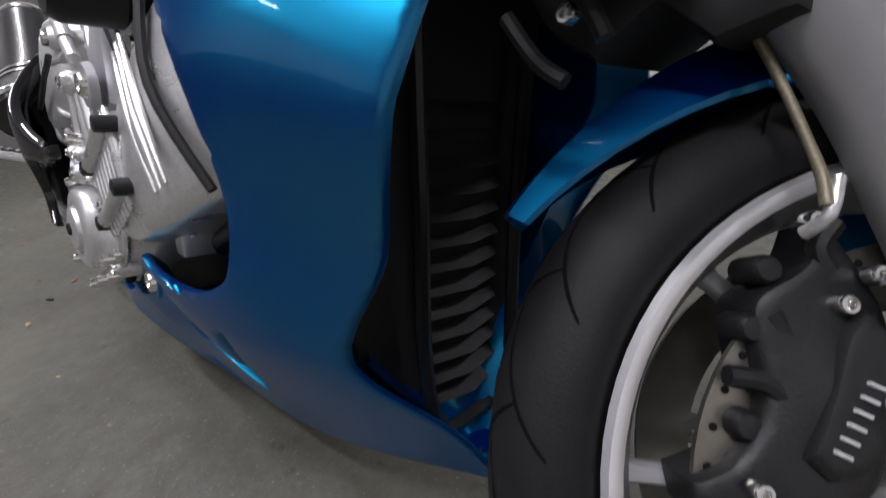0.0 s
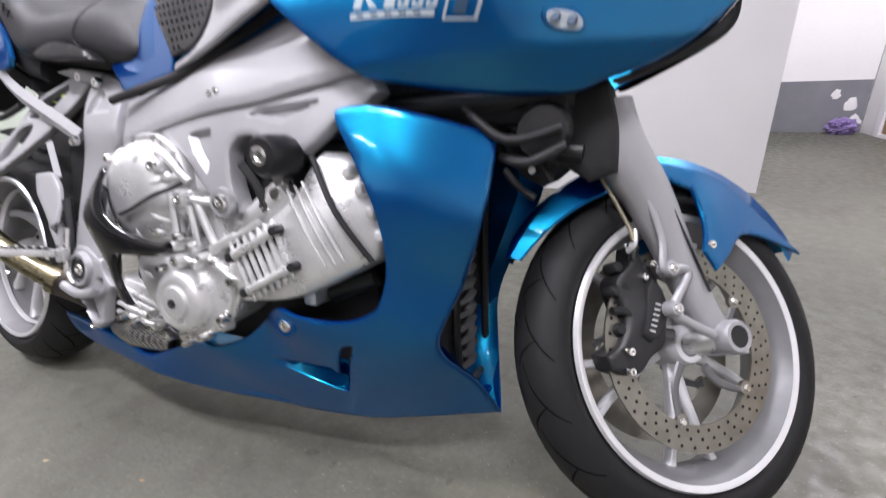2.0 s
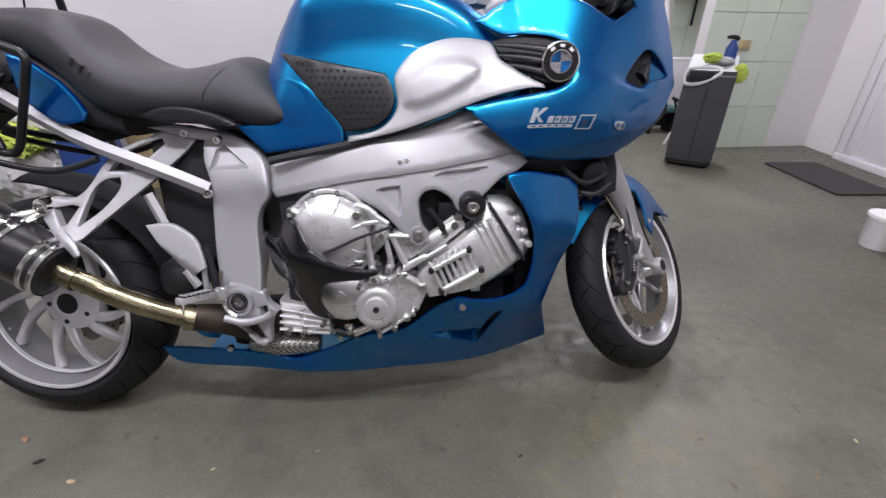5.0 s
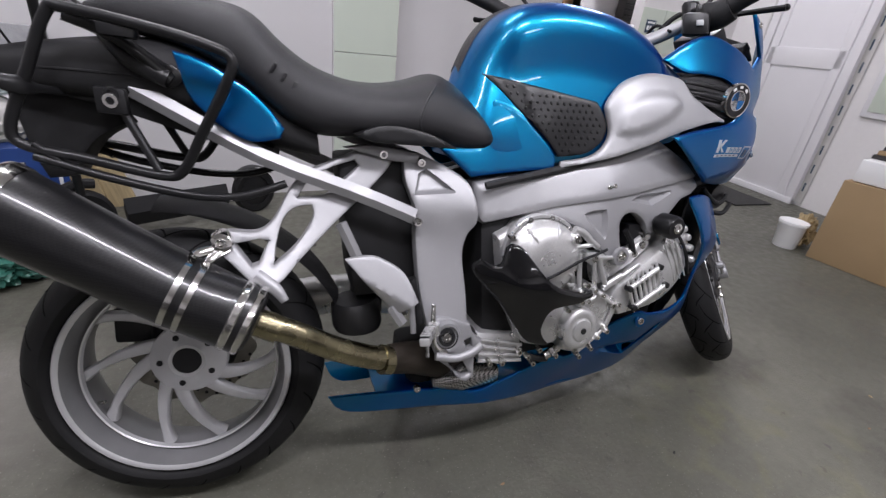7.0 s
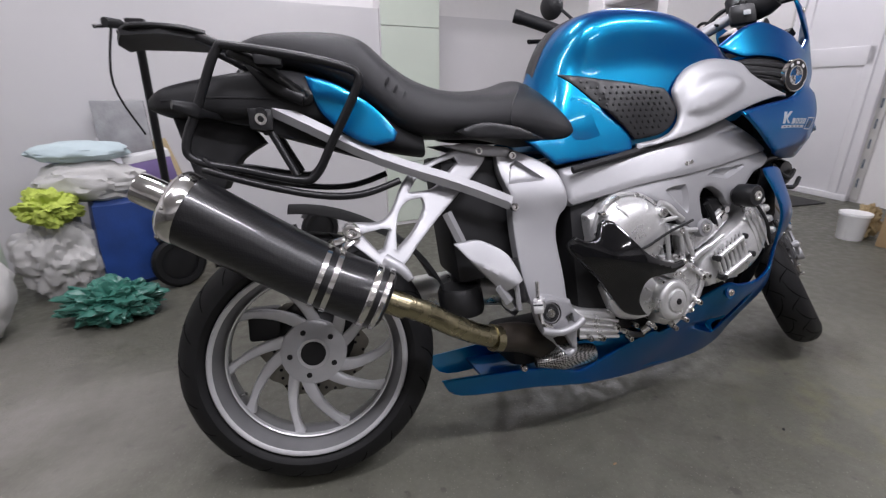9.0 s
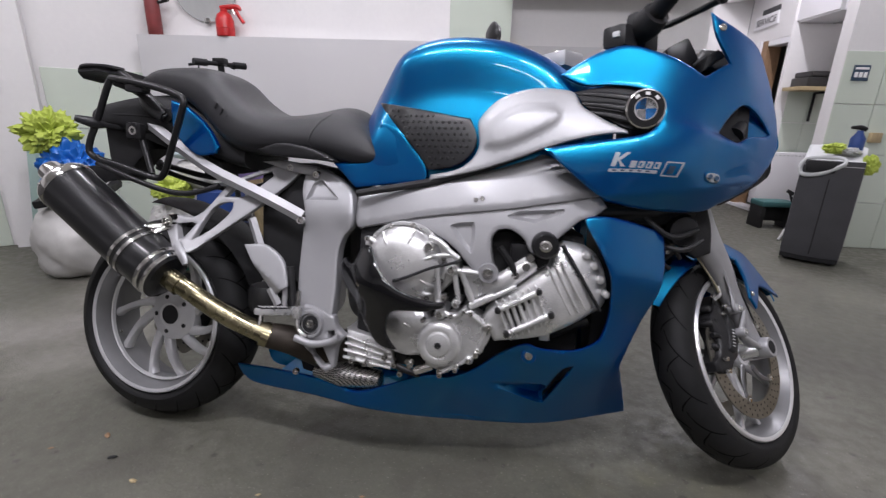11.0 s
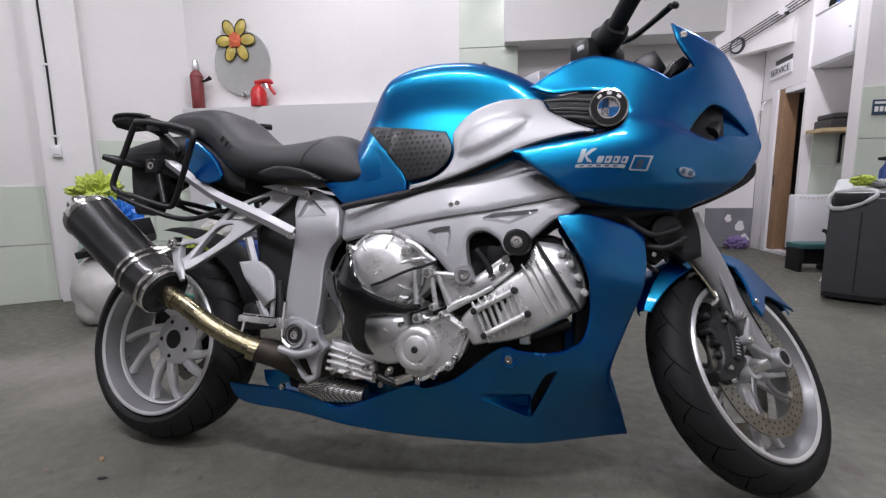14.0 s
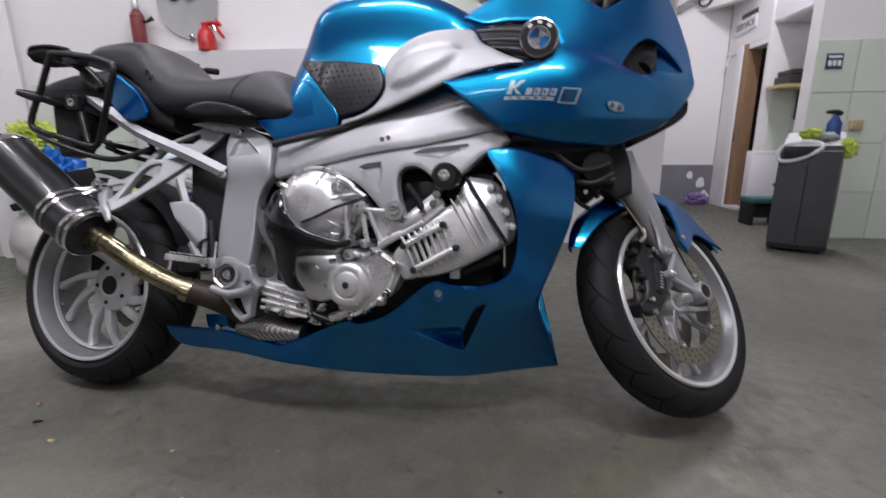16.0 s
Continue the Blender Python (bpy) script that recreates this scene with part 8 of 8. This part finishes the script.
word_mesh = bpy.data.meshes.new_from_object(tmp_ob)
bpy.data.objects.remove(tmp_ob)
word_mesh.materials.append(SHELF_DARK)
letters = new("lettering", word_mesh)
letters.parent = sg2
letters.matrix_basis = pose(0.005, -0.0145, -0.028, 90, 0, 0)
hk = thing("wall_hook", "white plastic hook rail beside the doorway", "hook", loc=on_wall(Q0, Q1, 0.02, 1.36, 0.0))
part("rail", box(-0.02, 0.14, -0.012, 0, 0.06, 0.075, 0.002), BIN_LIGHT, hk)
part("hook", tube([(0.06, -0.01, 0.06), (0.06, -0.04, 0.02), (0.06, -0.03, -0.02), (0.06, -0.05, -0.01)], 0.008, 8, 4), DOOR_WHITE, hk)
for k in range(4):
    wr = thing("ceiling_cable", "grey cable strung above the passage", "cable", "cables above the passage")
    part("wire", tube([(2.62, 4.30, 1.80 + 0.018 * k), (2.88, 4.28, 1.92 + 0.024 * k), (3.15, 3.92, 2.06 + 0.026 * k), (3.46, 3.55, 2.24 + 0.03 * k)], 0.005, 6, 5), BIN, wr)
jb = thing("junction_box", "round white junction box where cables meet", "junction box", loc=pose(3.16, 3.90, 2.115, 0, 0, -54))
part("box", lathe([(0.0002, -0.03), (0.028, -0.03), (0.032, -0.026), (0.032, 0.0)], 20), DOOR_WHITE, jb)
part("gland", tube([(0.02, -0.015, -0.02), (0.05, -0.015, -0.035)], 0.012, 10, 1), PLASTIC, jb)
heap("purple_bag", (3.06, 4.24, 0), (0.11, 0.08, 0.12), PURPLE, 53, "crumpled purple bag on the floor by the far wall", "bag", 0.35, 0, True, freq=3)

# by the entrance door
SETTING = HERE
tagged(obj("doormat", box(-0.20, 0.20, -0.33, 0.33, 0, 0.012, 0.004), MAT_RUBBER, loc=pose(3.62, 1.95, 0.001, 0, 0, 2)), "dark grey rubber doormat on the floor", "doormat")
bk = thing("paint_bucket", "small white plastic paint bucket with a lid", "bucket", loc=pose(3.08, 0.94, 0))
part("body", lathe([(0.0002, 0), (0.060, 0), (0.063, 0.004), (0.072, 0.14), (0.076, 0.145), (0.076, 0.155)], 28, "z"), WHITE, bk)
part("lid", lathe([(0.078, 0.148), (0.080, 0.155), (0.078, 0.165), (0.070, 0.163), (0.0002, 0.163)], 28, "z"), WHITE, bk)
heap("paint_rag", (3.22, 0.96, 0), (0.07, 0.06, 0.20), PINE, 59, "crumpled stained paint rag behind the bucket", "rag", 0.4, 0, True, freq=3)
cbx = thing("cardboard_box", "plain brown cardboard box standing on the floor", "box", loc=pose(3.08, 0.80, 0, 0, 0, -78))
part("carton", box(0, 0.62, 0.0, 0.36, 0, 0.47, 0.004), CARD, cbx)
part("flap_seam", box(0.02, 0.60, 0.17, 0.178, 0.4695, 0.472, 0), CARD, cbx, smooth=False)
foam = thing("foam_block", "white polystyrene packing block on the cardboard box", "packing", loc=pose(3.10, 0.78, 0.473, 0, 0, -78))
part("block", box(0, 0.58, 0.0, 0.32, 0, 0.12, 0.012), WHITE, foam)
for k in range(4):
    bo = thing("magazine", "dark worn magazine stacked on the packing block", "magazine", "stack of magazines", loc=pose(3.20 + 0.01 * k, 0.80 - 0.012 * k, 0.594 + 0.024 * k, 0, 0, -78 + 4 * (k % 3)))
    part("cover", box(0, 0.30, 0, 0.21, 0, 0.022, 0.003), (SHELF_DARK, CARD, BIN, SHELF_DARK)[k], bo)

# crumbs and dry bits on the floor
for k in range(30):
    x, y = random.uniform(-0.9, 2.4), random.uniform(-0.75, -0.12) if k < 22 else random.uniform(0.4, 1.4)
    s = random.uniform(0.002, 0.006)
    bit = obj("leaf_crumb", blob((s * random.uniform(1, 2.4), s, s * 0.8), 60 + k, 0.5, 3, 2), (WOOD, PINE, DEEP)[k % 3], loc=pose(x, y, 0, 0, 0, random.uniform(0, 360)))
    tagged(bit, "small dry crumb of dirt on the concrete", "debris", "floor crumbs")
